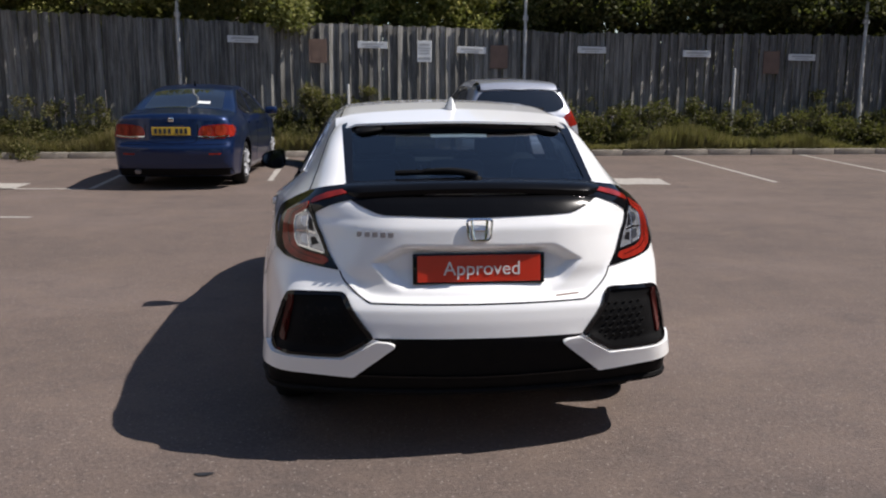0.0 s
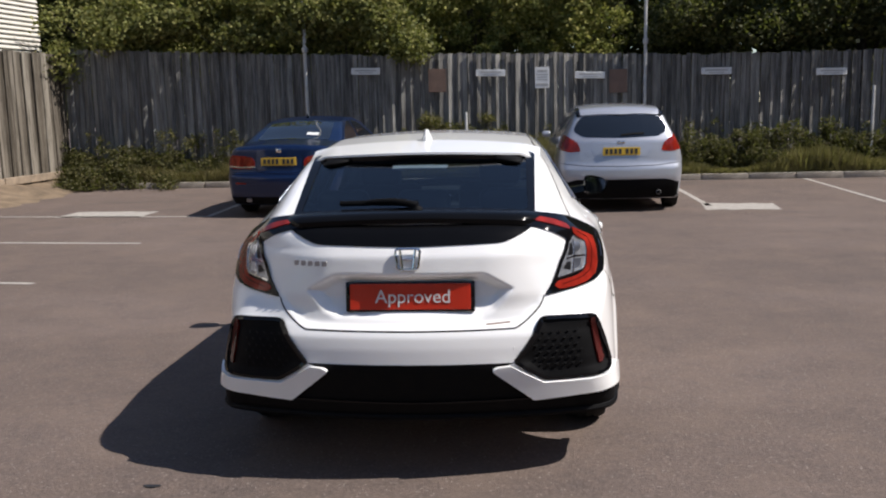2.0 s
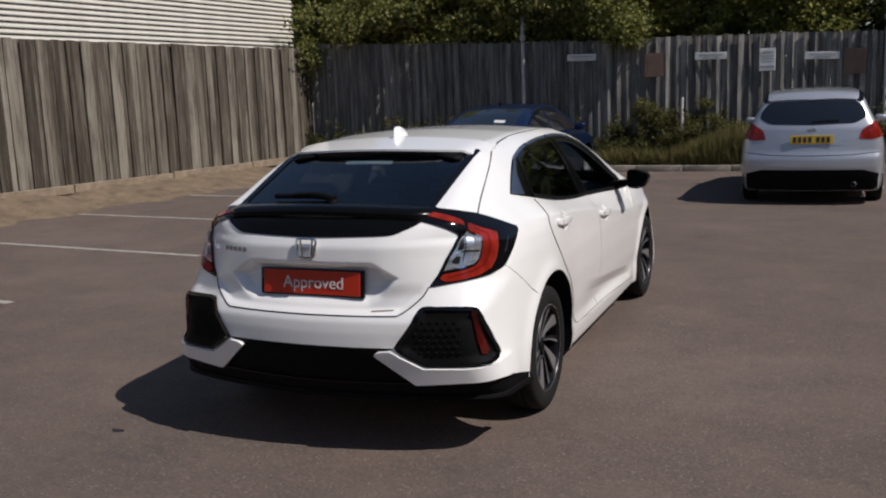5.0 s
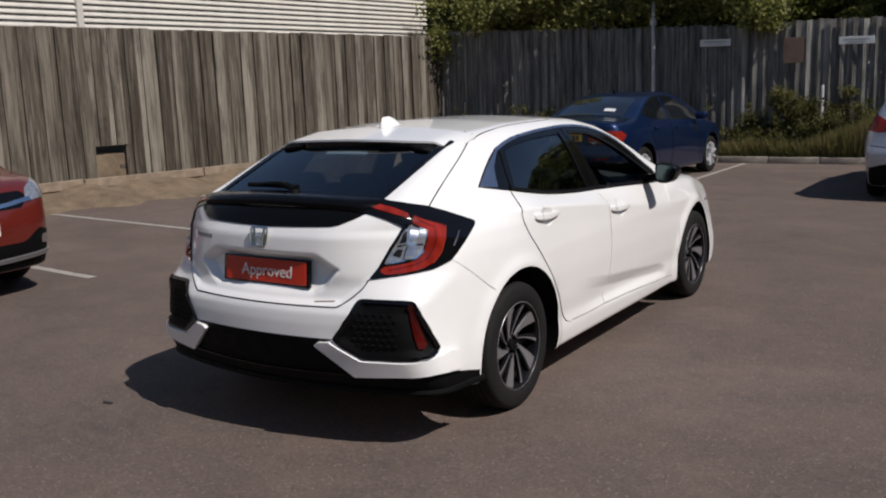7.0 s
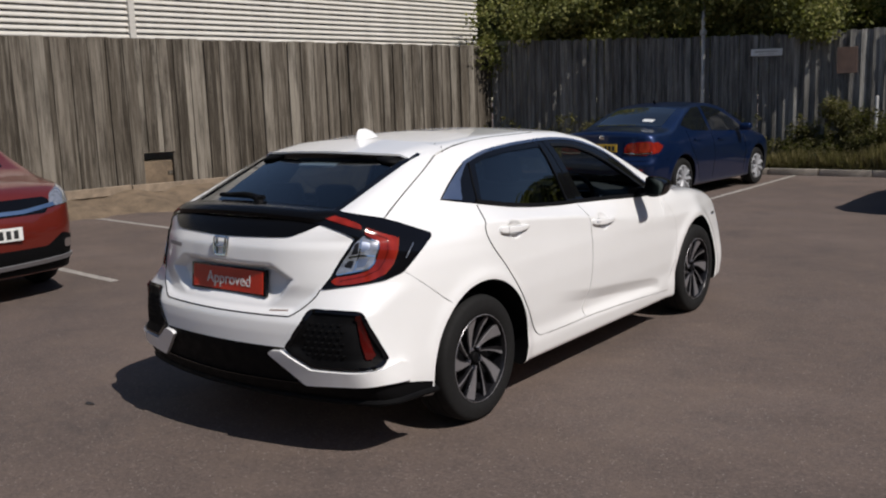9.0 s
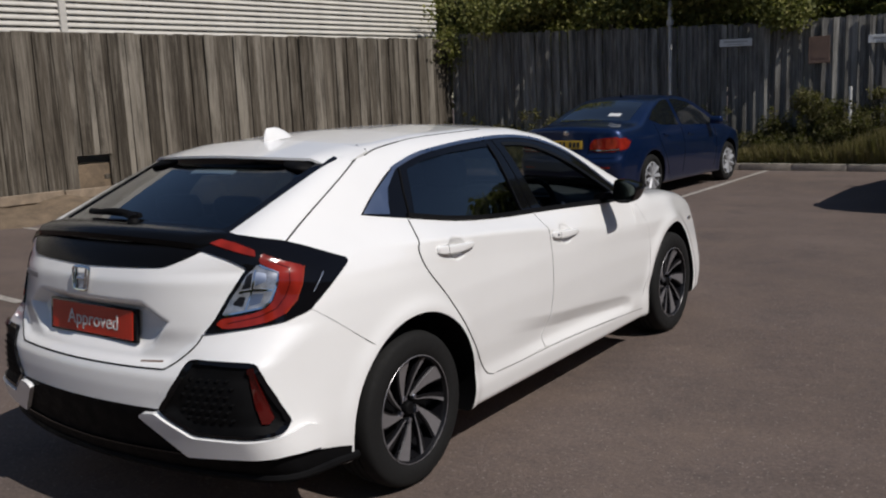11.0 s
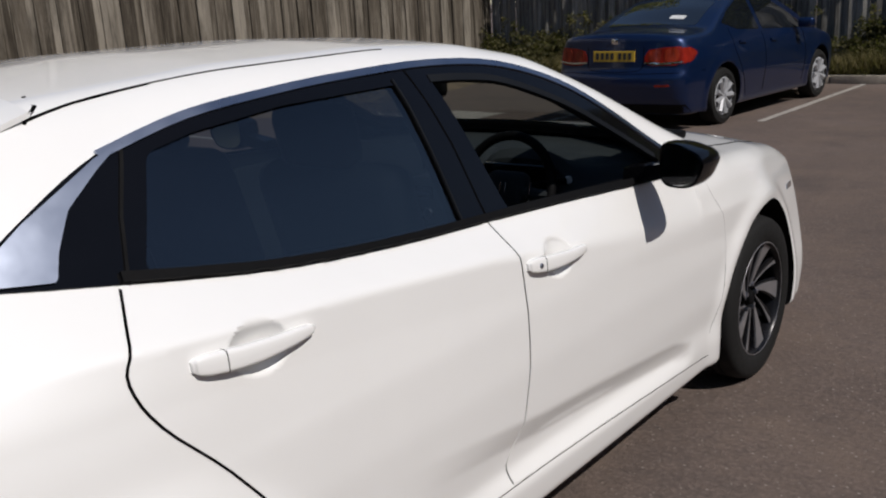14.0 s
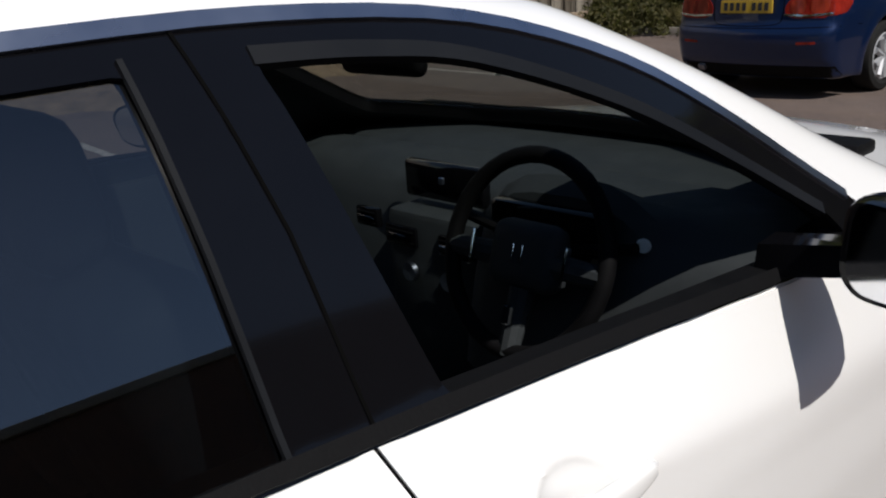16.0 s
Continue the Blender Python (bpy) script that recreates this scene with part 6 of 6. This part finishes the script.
    for x in (-0.105, 0.105):
        part("spoke_trim", box_bm(x - 0.003, -0.026, -0.038, x + 0.003, -0.012, 0.028, 0.002, 1), CHROME, sw)
    part("low_spoke_trim", box_bm(-0.008, -0.026, -0.125, 0.008, -0.012, -0.090, 0.003, 1), CHROME, sw)
    for x in (-0.010, 0.010):
        part("boss_mark", box_bm(x - 0.002, -0.023, -0.016, x + 0.002, -0.016, 0.016, 0.001, 1), CHROME, sw)
    for s in (1, -1):
        part("stalk", tube([(s * 0.05, 0.05, 0.02), (s * 0.19, 0.045, 0.045)], [0.009, 0.011], 8), MATT_BLACK, sw)

    def seat(x, y, w, h, name, label):
        st = new(name)
        st.parent = HERO
        st.location = (x, y, 0)
        tagged(st, label)
        part("seat_cushion", box_bm(-w / 2, -0.25, 0.40, w / 2, 0.28, 0.56, 0.05, 3), CABIN, st)
        bk = part("seat_back", box_bm(-w / 2, -0.07, 0.0, w / 2, 0.07, h, 0.055, 3), CABIN, st)
        bk.matrix_local = pose(0, -0.24, 0.50, 16, 0, 0)
        return st
    for x in (0.36, -0.36):
        st = seat(x, 0.05, 0.50, 0.62, "front_seat", "dark cloth front seat with a headrest")
        hr = part("headrest", box_bm(-0.125, -0.05, 0.0, 0.125, 0.05, 0.17, 0.04, 3), CABIN, st)
        hr.matrix_local = pose(0, -0.42, 1.09, 12, 0, 0)
    bench = seat(0.0, -1.02, 1.25, 0.58, "rear_bench", "dark cloth rear bench with headrests")
    for x in (-0.40, 0.0, 0.40):
        hr = part("headrest", box_bm(-0.13, -0.05, 0.0, 0.13, 0.05, 0.13, 0.04, 3), CABIN, bench)
        hr.matrix_local = pose(x, -0.40, 1.03, 12, 0, 0)
    part("cabin_floor", box_bm(-0.72, -0.84, 0.355, 0.72, 0.72, 0.385, 0.01, 1), CABIN, HERO)
    part("boot_floor", box_bm(-0.62, -1.9, 0.765, 0.62, -1.3, 0.79, 0.01, 1), CABIN, HERO)
    mir = new("interior_mirror")
    mir.parent = HERO
    tagged(mir, "black interior mirror")
    part("mirror_shell", box_bm(-0.10, 0.40, 1.175, 0.14, 0.435, 1.24, 0.02, 3), MATT_BLACK, mir)
    part("mirror_stem", tube([(0, 0.42, 1.23), (0, 0.40, 1.305)], 0.012, 8), MATT_BLACK, mir)
    for s in (1, -1):
        part("door_card", box_bm(s * 0.80 - 0.02, -0.15, 0.45, s * 0.80 + 0.02, 0.85, 0.90, 0.015, 2), CABIN, HERO)
    part("wiper_cowl", box_bm(-0.66, 1.06, 0.955, 0.66, 1.15, 0.985, 0.01, 2), MATT_BLACK, HERO)


cabin()

# ---- the other parked cars ----
def parked_car(label, paint, m, half, plan, prof, top, rear, nose, crown, axles, wheel_r, base):
    """A painted shell with wheel arches, wheels and dark sills; gives the thing, a lay() for its panels and its surface."""
    car = thing("parked_car", label, "car", m)
    plan_l, prof_l = line_of(*plan, 0.10), line_of(*prof, 0.02)
    top_l, rear_l, nose_l = line_of(*top, 0.05), line_of(*rear, 0.015), line_of(*nose, 0.03)

    def f(x, y, z):
        side = half * plan_l(y) * prof_l(z)
        for a in axles:
            side = side + 0.012 * np.exp(-((np.hypot(y - a, z - wheel_r) - wheel_r - 0.09) / 0.04) ** 2)
        v = smax(x - side, rear_l(z) + 0.16 * x * x - y, 0.10)
        v = smax(v, y - nose_l(z) + 0.28 * x * x, 0.12)
        v = smax(v, z - top_l(y) + crown * x * x, 0.05)
        return smax(v, base - z, 0.03)
    verts, faces = shell(f, (-1.2, -2.6, 0.05), (1.2, 2.6, 2.0), (40, 120, 44), (-1.6, 1.6), 0.72)
    bvh = BVHTree.FromPolygons([Vector(v) for v in verts], faces)
    me = bpy.data.meshes.new("body")
    me.from_pydata([tuple(v) for v in verts], [], faces)
    me.materials.append(paint)
    body = new("body", me)
    vs, fs = [], []
    for y in axles:
        arch = [(y + (wheel_r + 0.065) * math.cos(a), wheel_r + (wheel_r + 0.065) * math.sin(a)) for a in (math.pi * 2 * k / 40 for k in range(40))]
        for s in (1, -1):
            p = prism(arch, lambda u, v, w, s=s: (s * w, u, v), half - 0.30, 1.4)
            p.verts.index_update()
            b = len(vs)
            vs += [tuple(v.co) for v in p.verts]
            fs += [tuple(b + v.index for v in q.verts) for q in p.faces]
            p.free()
    cm = bpy.data.meshes.new("cutter")
    cm.from_pydata(vs, [], fs)
    cm.materials.append(MATT_BLACK)
    cutter = new("cutter", cm)
    mod = body.modifiers.new("arches", "BOOLEAN")
    mod.operation, mod.object, mod.solver, mod.material_mode = "DIFFERENCE", cutter, "EXACT", "TRANSFER"
    made = bpy.data.meshes.new_from_object(body.evaluated_get(bpy.context.evaluated_depsgraph_get()))
    bpy.data.objects.remove(cutter)
    body.modifiers.clear()
    body.data = made
    made.name = "body"
    made.polygons.foreach_set("use_smooth", [True] * len(made.polygons))
    made.set_sharp_from_angle(angle=radians(40))
    body.parent = car

    def put(name, outline, way, lift, material, label="", both=False, step=0.04, depth=0.006, parent=None):
        d = patch(bvh, outline, way, lift, step, depth)
        obs = [part(name, d, material, parent or car, label)]
        if both:
            obs.append(part(name, mirrored(d), material, parent or car, label))
        return obs
    w0 = new("wheel")
    w0.parent = car
    R, wd = wheel_r, 0.10
    part("tyre", lathe(((R * 0.66, -wd * 0.8), (R * 0.8, -wd), (R * 0.95, -wd * 0.9), (R, -wd * 0.6), (R, wd * 0.6), (R * 0.95, wd * 0.9), (R * 0.8, wd), (R * 0.66, wd * 0.8)), 44, "x"), RUBBER, w0, "black tyre")
    part("rim", lathe(((R * 0.67, wd * 0.82), (R * 0.63, wd * 0.88), (R * 0.60, wd * 0.5), (R * 0.58, 0.0)), 44, "x"), WHEEL_SILVER, w0, "silver alloy rim")
    part("rim_back", lathe(((R * 0.60, 0.03), (0.0, 0.02)), 28, "x"), ALLOY_DARK, w0)
    for k in range(9):
        a = 2 * math.pi * k / 9
        part("spoke", tube([(0.075, 0.03 * math.cos(a), 0.03 * math.sin(a)), (0.085, R * 0.62 * math.cos(a), R * 0.62 * math.sin(a))], [0.022, 0.034], 6), WHEEL_SILVER, w0)
    part("hub_cap", lathe(((0.0, 0.09), (0.04, 0.085), (0.05, 0.05)), 20, "x"), WHEEL_SILVER, w0)
    w0.matrix_local = pose(half - 0.115, axles[0], R, 0, 0, 0)
    for sx, y in ((1, axles[1]), (-1, axles[0]), (-1, axles[1])):
        copy_thing(w0, pose(sx * (half - 0.115), y, R, 20, 0, 0 if sx > 0 else 180))
    return car, put, bvh


def number_plate(car, bvh, x, z, way, material, tilt, w=0.52, h=0.112):
    hit = bvh.ray_cast(Vector((x, -6 if way > 0 else 6, z)), Vector((0, way, 0)))[0]
    p = new("number_plate")
    p.parent = car
    p.matrix_local = Matrix.Translation(hit + Vector((0, -0.012 * way, 0))) @ pose(0, 0, 0, tilt, 0, 0 if way > 0 else 180)
    part("plate", box_bm(-w / 2, -0.006, -h / 2, w / 2, 0.006, h / 2, 0.003, 1), material, p)
    for k in range(7):
        bx = -0.205 + 0.062 * k + (0.035 if k > 3 else 0)
        part("print_bar", box_bm(bx - 0.019, -0.009, -0.035, bx + 0.019, -0.005, 0.035), INK, p, smooth=False)
    return p


PROFILE = ((0.10, 0.25, 0.40, 0.55, 0.75, 0.88, 0.96, 1.05, 1.2, 1.33, 1.45), (0.93, 0.965, 0.985, 1.0, 0.995, 0.965, 0.92, 0.865, 0.78, 0.70, 0.62))

# blue saloon
blue, put, bvh = parked_car(
    "dark metallic blue four-door saloon parked nose to the kerb", BLUE_PAINT, pose(-2.74, 9.28, 0, 0, 0, -3.6), 0.876,
    ((-2.35, -2.15, -1.7, -1.2, 0.0, 1.2, 1.7, 2.1, 2.35), (0.84, 0.92, 0.985, 1.0, 0.99, 1.0, 0.97, 0.87, 0.70)), PROFILE,
    ((-2.35, -2.25, -2.05, -1.70, -1.50, -1.10, -0.75, -0.35, 0.10, 0.45, 0.85, 1.20, 1.35, 1.8, 2.1, 2.3), (0.95, 1.03, 1.06, 1.075, 1.10, 1.27, 1.385, 1.43, 1.425, 1.36, 1.18, 1.0, 0.96, 0.87, 0.75, 0.6)),
    ((0.05, 0.20, 0.35, 0.50, 0.60, 0.66, 0.80, 0.95, 1.05, 1.5), (-2.02, -2.16, -2.25, -2.28, -2.275, -2.23, -2.215, -2.20, -2.19, -1.9)),
    ((0.05, 0.2, 0.4, 0.6, 0.75, 0.9, 1.5), (2.08, 2.2, 2.26, 2.22, 2.1, 1.8, 1.2)), 0.10, (-1.33, 1.37), 0.31, 0.18)
put("side_window", rounded(((-1.22, 1.095), (-0.9, 1.005), (-0.36, 0.98), (-0.38, 1.35), (-0.62, 1.335), (-0.98, 1.215)), 0.03, 3), "side", 0.004, GLASS_OPAQUE, "dark rear side window", True)
put("side_window", rounded(((-0.27, 0.978), (0.4, 0.95), (0.96, 0.93), (0.62, 1.12), (0.28, 1.285), (-0.1, 1.35), (-0.28, 1.358)), 0.03, 3), "side", 0.004, GLASS_OPAQUE, "dark front side window", True)
put("rear_window", rounded(((-0.56, -1.47), (0.0, -1.53), (0.56, -1.47), (0.50, -0.88), (0.0, -0.83), (-0.50, -0.88)), 0.05, 3), "top", 0.004, GLASS_OPAQUE, "dark rear window")
put("parcel_paper", ((0.18, -1.36), (0.36, -1.36), (0.36, -1.28), (0.18, -1.28)), "top", 0.007, SIGN_WHITE, "white paper behind the rear window")
for s, (lamp_name, lamp_poly) in ((1, ("tail_lamp", ((0.365, 0.735), (0.36, 0.81), (0.41, 0.875), (0.55, 0.895), (0.745, 0.905), (0.765, 0.79), (0.72, 0.71), (0.45, 0.705)))),):
    lamps = put(lamp_name, rounded(lamp_poly, 0.03, 3), "rear", 0.006, LENS_RED, "red and orange tail lamp", True, 0.025)
    for sd, l in zip((1, -1), lamps):
        d = patch(bvh, rounded(((0.41, 0.745), (0.41, 0.865), (0.54, 0.875), (0.54, 0.745)), 0.06, 3), "rear", 0.009, 0.025, 0.004)
        part("lamp_roundel", d if sd > 0 else mirrored(d), LENS_ORANGE, l)
        d = patch(bvh, rounded(((0.58, 0.745), (0.58, 0.885), (0.73, 0.885), (0.73, 0.745)), 0.06, 3), "rear", 0.009, 0.025, 0.004)
        part("lamp_roundel", d if sd > 0 else mirrored(d), LENS_ORANGE, l)
put("lamp_side", rounded(((-2.15, 0.72), (-2.155, 0.885), (-2.0, 0.89), (-1.90, 0.83), (-2.0, 0.75)), 0.03, 3), "side", 0.006, LENS_RED, "red wrap-round lamp side", True, 0.025)
put("lamp_trim", band(((0.36, 0.738), (0.56, 0.728), (0.76, 0.745)), 0.018), "rear", 0.011, CHROME, "thin chrome strip", True)
put("bumper_reflector", band(((0.50, 0.50), (0.66, 0.505)), 0.022), "rear", 0.006, LENS_RED, "slim red reflector", True)
put("boot_gap", band(curve_through(((-0.35, 0.90), (-0.345, 0.74), (-0.31, 0.665), (-0.15, 0.645), (0.15, 0.645), (0.31, 0.665), (0.345, 0.74), (0.35, 0.90)), 5), 0.006), "rear", 0.002, SEAM)
put("bumper_gap", band(((-0.85, 0.635), (-0.35, 0.625), (0.35, 0.625), (0.85, 0.635)), 0.006), "rear", 0.002, SEAM)
put("door_gap", band(((-0.33, 0.95), (-0.30, 0.6), (-0.34, 0.28)), 0.008), "side", 0.002, SEAM, both=True)
put("door_gap", band(((-1.12, 1.03), (-1.10, 0.8), (-0.86, 0.45), (-0.80, 0.28)), 0.008), "side", 0.002, SEAM, both=True)
put("door_gap", band(((0.80, 0.93), (0.86, 0.6), (0.80, 0.28)), 0.008), "side", 0.002, SEAM, both=True)
put("door_handle", rounded(((-0.98, 0.86), (-0.80, 0.85), (-0.80, 0.88), (-0.98, 0.89)), 0.01, 2), "side", 0.02, BLUE_PAINT, both=True, depth=0.02)
put("door_handle", rounded(((-0.16, 0.83), (0.02, 0.82), (0.02, 0.85), (-0.16, 0.86)), 0.01, 2), "side", 0.02, BLUE_PAINT, both=True, depth=0.02)
put("rear_valance", ((-0.80, 0.18), (-0.78, 0.30), (0.78, 0.30), (0.80, 0.18)), "rear", 0.004, MATT_BLACK, "black rear valance")
put("exhaust_tip", rounded(((-0.52, 0.24), (-0.44, 0.24), (-0.44, 0.29), (-0.52, 0.29)), 0.02, 3), "rear", 0.03, ALLOY, depth=0.03)
number_plate(blue, bvh, 0.0, 0.81, 1, PLATE_YELLOW, -4)
hit = bvh.ray_cast(Vector((0, -6, 0.965)), Vector((0, 1, 0)))[0]
part("emblem", box_bm(-0.04, -0.008, -0.03, 0.04, 0.0, 0.03, 0.008, 2), CHROME, blue, "plain chrome emblem").location = hit
for s in (1, -1):
    mm = part("door_mirror", box_bm(-0.10, -0.06, -0.06, 0.10, 0.06, 0.06, 0.04, 3), BLUE_PAINT, blue, "blue door mirror")
    mm.location = (s * 0.96, 0.62, 1.0)
part("aerial", tube([(0.0, -0.62, 1.41), (0.0, -0.66, 1.47)], [0.02, 0.006], 8), GLOSS_BLACK, blue)

# silver hatchback
silver, put, bvh = parked_car(
    "silver five-door hatchback parked nose to the kerb", SILVER_PAINT, pose(1.99, 9.28, 0, 0, 0, 0), 0.905,
    ((-2.3, -2.1, -1.7, -1.2, 0.0, 1.2, 1.7, 2.05, 2.3), (0.86, 0.94, 0.99, 1.0, 0.99, 1.0, 0.97, 0.87, 0.70)),
    ((0.10, 0.25, 0.40, 0.55, 0.75, 0.90, 1.0, 1.1, 1.25, 1.38, 1.5), (0.92, 0.955, 0.98, 1.0, 1.0, 0.965, 0.91, 0.85, 0.765, 0.70, 0.62)),
    ((-2.35, -2.1, -1.9, -1.65, -1.2, -0.6, 0.0, 0.4, 0.85, 1.2, 1.35, 1.8, 2.05, 2.25), (1.20, 1.31, 1.41, 1.465, 1.515, 1.535, 1.52, 1.44, 1.23, 1.03, 1.0, 0.9, 0.78, 0.6)),
    ((0.05, 0.20, 0.35, 0.50, 0.62, 0.70, 0.85, 1.0, 1.1, 1.25, 1.38, 1.6), (-1.95, -2.08, -2.15, -2.175, -2.165, -2.125, -2.10, -2.07, -2.02, -1.93, -1.82, -1.6)),
    ((0.05, 0.2, 0.4, 0.6, 0.75, 0.9, 1.5), (2.0, 2.12, 2.18, 2.14, 2.02, 1.75, 1.2)), 0.10, (-1.36, 1.29), 0.32, 0.18)
put("rear_window", rounded(((-0.66, 1.14), (-0.52, 1.06), (0.0, 1.045), (0.52, 1.06), (0.66, 1.14), (0.61, 1.26), (0.53, 1.345), (0.0, 1.36), (-0.53, 1.345), (-0.61, 1.26)), 0.05, 3), "rear", 0.004, GLASS_OPAQUE, "dark rear window")
put("roof_spoiler", rounded(((-0.56, -1.80), (0.0, -1.84), (0.56, -1.80), (0.57, -1.45), (-0.57, -1.45)), 0.05, 3), "top", 0.022, SILVER_PAINT, "silver roof spoiler", depth=0.03)
put("spoiler_notch", rounded(((0.55, -1.80), (0.60, -1.80), (0.61, -1.45), (0.56, -1.45)), 0.02, 2), "top", 0.025, GLOSS_BLACK, both=True)
put("tail_lamp", rounded(((0.56, 0.86), (0.60, 0.98), (0.78, 1.10), (0.90, 1.02), (0.93, 0.90), (0.72, 0.85)), 0.03, 3), "rear", 0.006, LENS_RED, "red tail lamp", True, 0.025)
put("side_window", rounded(((-1.42, 1.17), (-0.9, 1.075), (-0.34, 1.045), (-0.34, 1.41), (-0.8, 1.395), (-1.18, 1.315)), 0.03, 3), "side", 0.004, GLASS_OPAQUE, "dark rear side window", True)
put("side_window", rounded(((-0.25, 1.04), (0.4, 1.0), (1.0, 0.97), (0.6, 1.2), (0.25, 1.355), (-0.25, 1.41)), 0.03, 3), "side", 0.004, GLASS_OPAQUE, "dark front side window", True)
put("rear_diffuser", rounded(((-0.90, 0.18), (-0.88, 0.40), (-0.62, 0.47), (0.62, 0.47), (0.88, 0.40), (0.90, 0.18)), 0.03, 2), "rear", 0.004, MATT_BLACK, "matt black lower bumper")
put("bumper_gap", band(((-0.88, 0.70), (-0.5, 0.66), (0.0, 0.65), (0.5, 0.66), (0.88, 0.70)), 0.008), "rear", 0.002, SEAM)
put("tailgate_crease", band(((-0.42, 0.90), (-0.36, 0.78), (0.36, 0.78), (0.42, 0.90)), 0.006), "rear", 0.002, SATIN_TRIM)
put("rear_wiper", band(((0.0, 1.08), (0.16, 1.095), (0.32, 1.10)), 0.02), "rear", 0.018, MATT_BLACK, depth=0.02)
number_plate(silver, bvh, 0.0, 0.86, 1, PLATE_YELLOW, -6)
hit = bvh.ray_cast(Vector((0, -6, 0.985)), Vector((0, 1, 0)))[0]
part("emblem", box_bm(-0.05, -0.008, -0.02, 0.05, 0.0, 0.02, 0.009, 2), CHROME, silver, "plain oval emblem").location = hit
for s in (1, -1):
    mm = part("door_mirror", box_bm(-0.075, -0.05, -0.05, 0.075, 0.05, 0.05, 0.035, 3), SILVER_PAINT, silver, "silver door mirror")
    mm.location = (s * 0.94, 0.62, 1.03)
part("aerial", tube([(0.0, -1.2, 1.455), (0.0, -1.33, 1.53)], [0.018, 0.005], 8), GLOSS_BLACK, silver)
part("exhaust_tip", lathe(((0.03, -0.06), (0.034, 0.0), (0.028, 0.01), (0.026, -0.05)), 16, "x"), ALLOY, silver).matrix_local = pose(0.52, -2.12, 0.28, 0, 0, -90)

# dark red sport utility car, nose out of its bay
red, put, bvh = parked_car(
    "dark red sport utility car parked in a bay by the fence", RED_PAINT, pose(-6.31, -1.17, 0, 0, 0, -94.5), 0.91,
    ((-2.4, -2.15, -1.7, -1.2, 0.0, 1.2, 1.7, 2.05, 2.35), (0.84, 0.93, 0.985, 1.0, 0.99, 1.0, 0.98, 0.90, 0.74)),
    ((0.10, 0.25, 0.45, 0.65, 0.85, 1.0, 1.1, 1.2, 1.4, 1.55, 1.7), (0.90, 0.95, 0.985, 1.0, 1.0, 0.97, 0.92, 0.86, 0.78, 0.71, 0.62)),
    ((-2.35, -2.15, -1.9, -1.2, -0.4, 0.2, 0.6, 1.0, 1.3, 1.45, 1.9, 2.15, 2.35), (1.3, 1.5, 1.6, 1.66, 1.67, 1.62, 1.45, 1.22, 1.09, 1.06, 1.0, 0.93, 0.75)),
    ((0.05, 0.25, 0.5, 0.8, 1.1, 1.5, 1.8), (-2.05, -2.2, -2.28, -2.27, -2.2, -2.0, -1.8)),
    ((0.05, 0.22, 0.38, 0.6, 0.78, 0.90, 1.0, 1.6), (2.12, 2.24, 2.31, 2.32, 2.27, 2.18, 2.0, 1.3)), 0.08, (-1.31, 1.31), 0.345, 0.22)
put("grille", rounded(((-0.52, 0.74), (0.52, 0.74), (0.60, 0.83), (0.55, 0.87), (-0.55, 0.87), (-0.60, 0.83)), 0.02, 2), "front", 0.006, GLOSS_BLACK, "gloss black upper grille")
put("grille_bar", band(((-0.62, 0.80), (-0.3, 0.765), (0.3, 0.765), (0.62, 0.80)), 0.03), "front", 0.016, CHROME, "chrome grille bar", depth=0.012)
put("head_lamp", rounded(((0.56, 0.78), (0.62, 0.885), (0.80, 0.955), (0.88, 0.93), (0.82, 0.80)), 0.02, 2), "front", 0.008, LENS_CLEAR, "clear head lamp", True, 0.025)
put("lower_bumper", rounded(((-0.86, 0.24), (-0.84, 0.50), (-0.66, 0.56), (-0.5, 0.46), (0.5, 0.46), (0.66, 0.56), (0.84, 0.50), (0.86, 0.24)), 0.03, 2), "front", 0.005, MATT_BLACK, "matt black lower bumper")
put("bumper_bar", band(((-0.78, 0.345), (0.0, 0.32), (0.78, 0.345)), 0.035), "front", 0.02, ALLOY, "silver skid bar", depth=0.02)
put("fog_lamp", rounded(((0.66, 0.42), (0.76, 0.42), (0.77, 0.49), (0.67, 0.50)), 0.03, 3), "front", 0.012, CHROME, "", True, 0.02)
put("windscreen", rounded(((-0.62, 1.22), (0.62, 1.22), (0.55, 0.48), (-0.55, 0.48)), 0.05, 2), "top", 0.004, GLASS_OPAQUE, "dark windscreen")
put("side_window", rounded(((-0.2, 1.16), (0.95, 1.13), (0.35, 1.52), (-0.2, 1.54)), 0.06, 3), "side", 0.004, GLASS_OPAQUE, "dark front side window", True)
put("side_window", rounded(((-1.6, 1.2), (-0.3, 1.165), (-0.3, 1.54), (-1.4, 1.55)), 0.06, 3), "side", 0.004, GLASS_OPAQUE, "dark rear side window", True)
put("arch_trim", [(1.31 + r * math.cos(a), 0.345 + r * math.sin(a)) for r, run in ((0.47, range(-2, 27)), (0.41, range(26, -3, -1))) for a in (math.pi * k / 24 for k in run)], "side", 0.012, MATT_BLACK, "black wheel arch trim", True, depth=0.014)
number_plate(red, bvh, 0.0, 0.60, -1, PLATE_WHITE, 0)
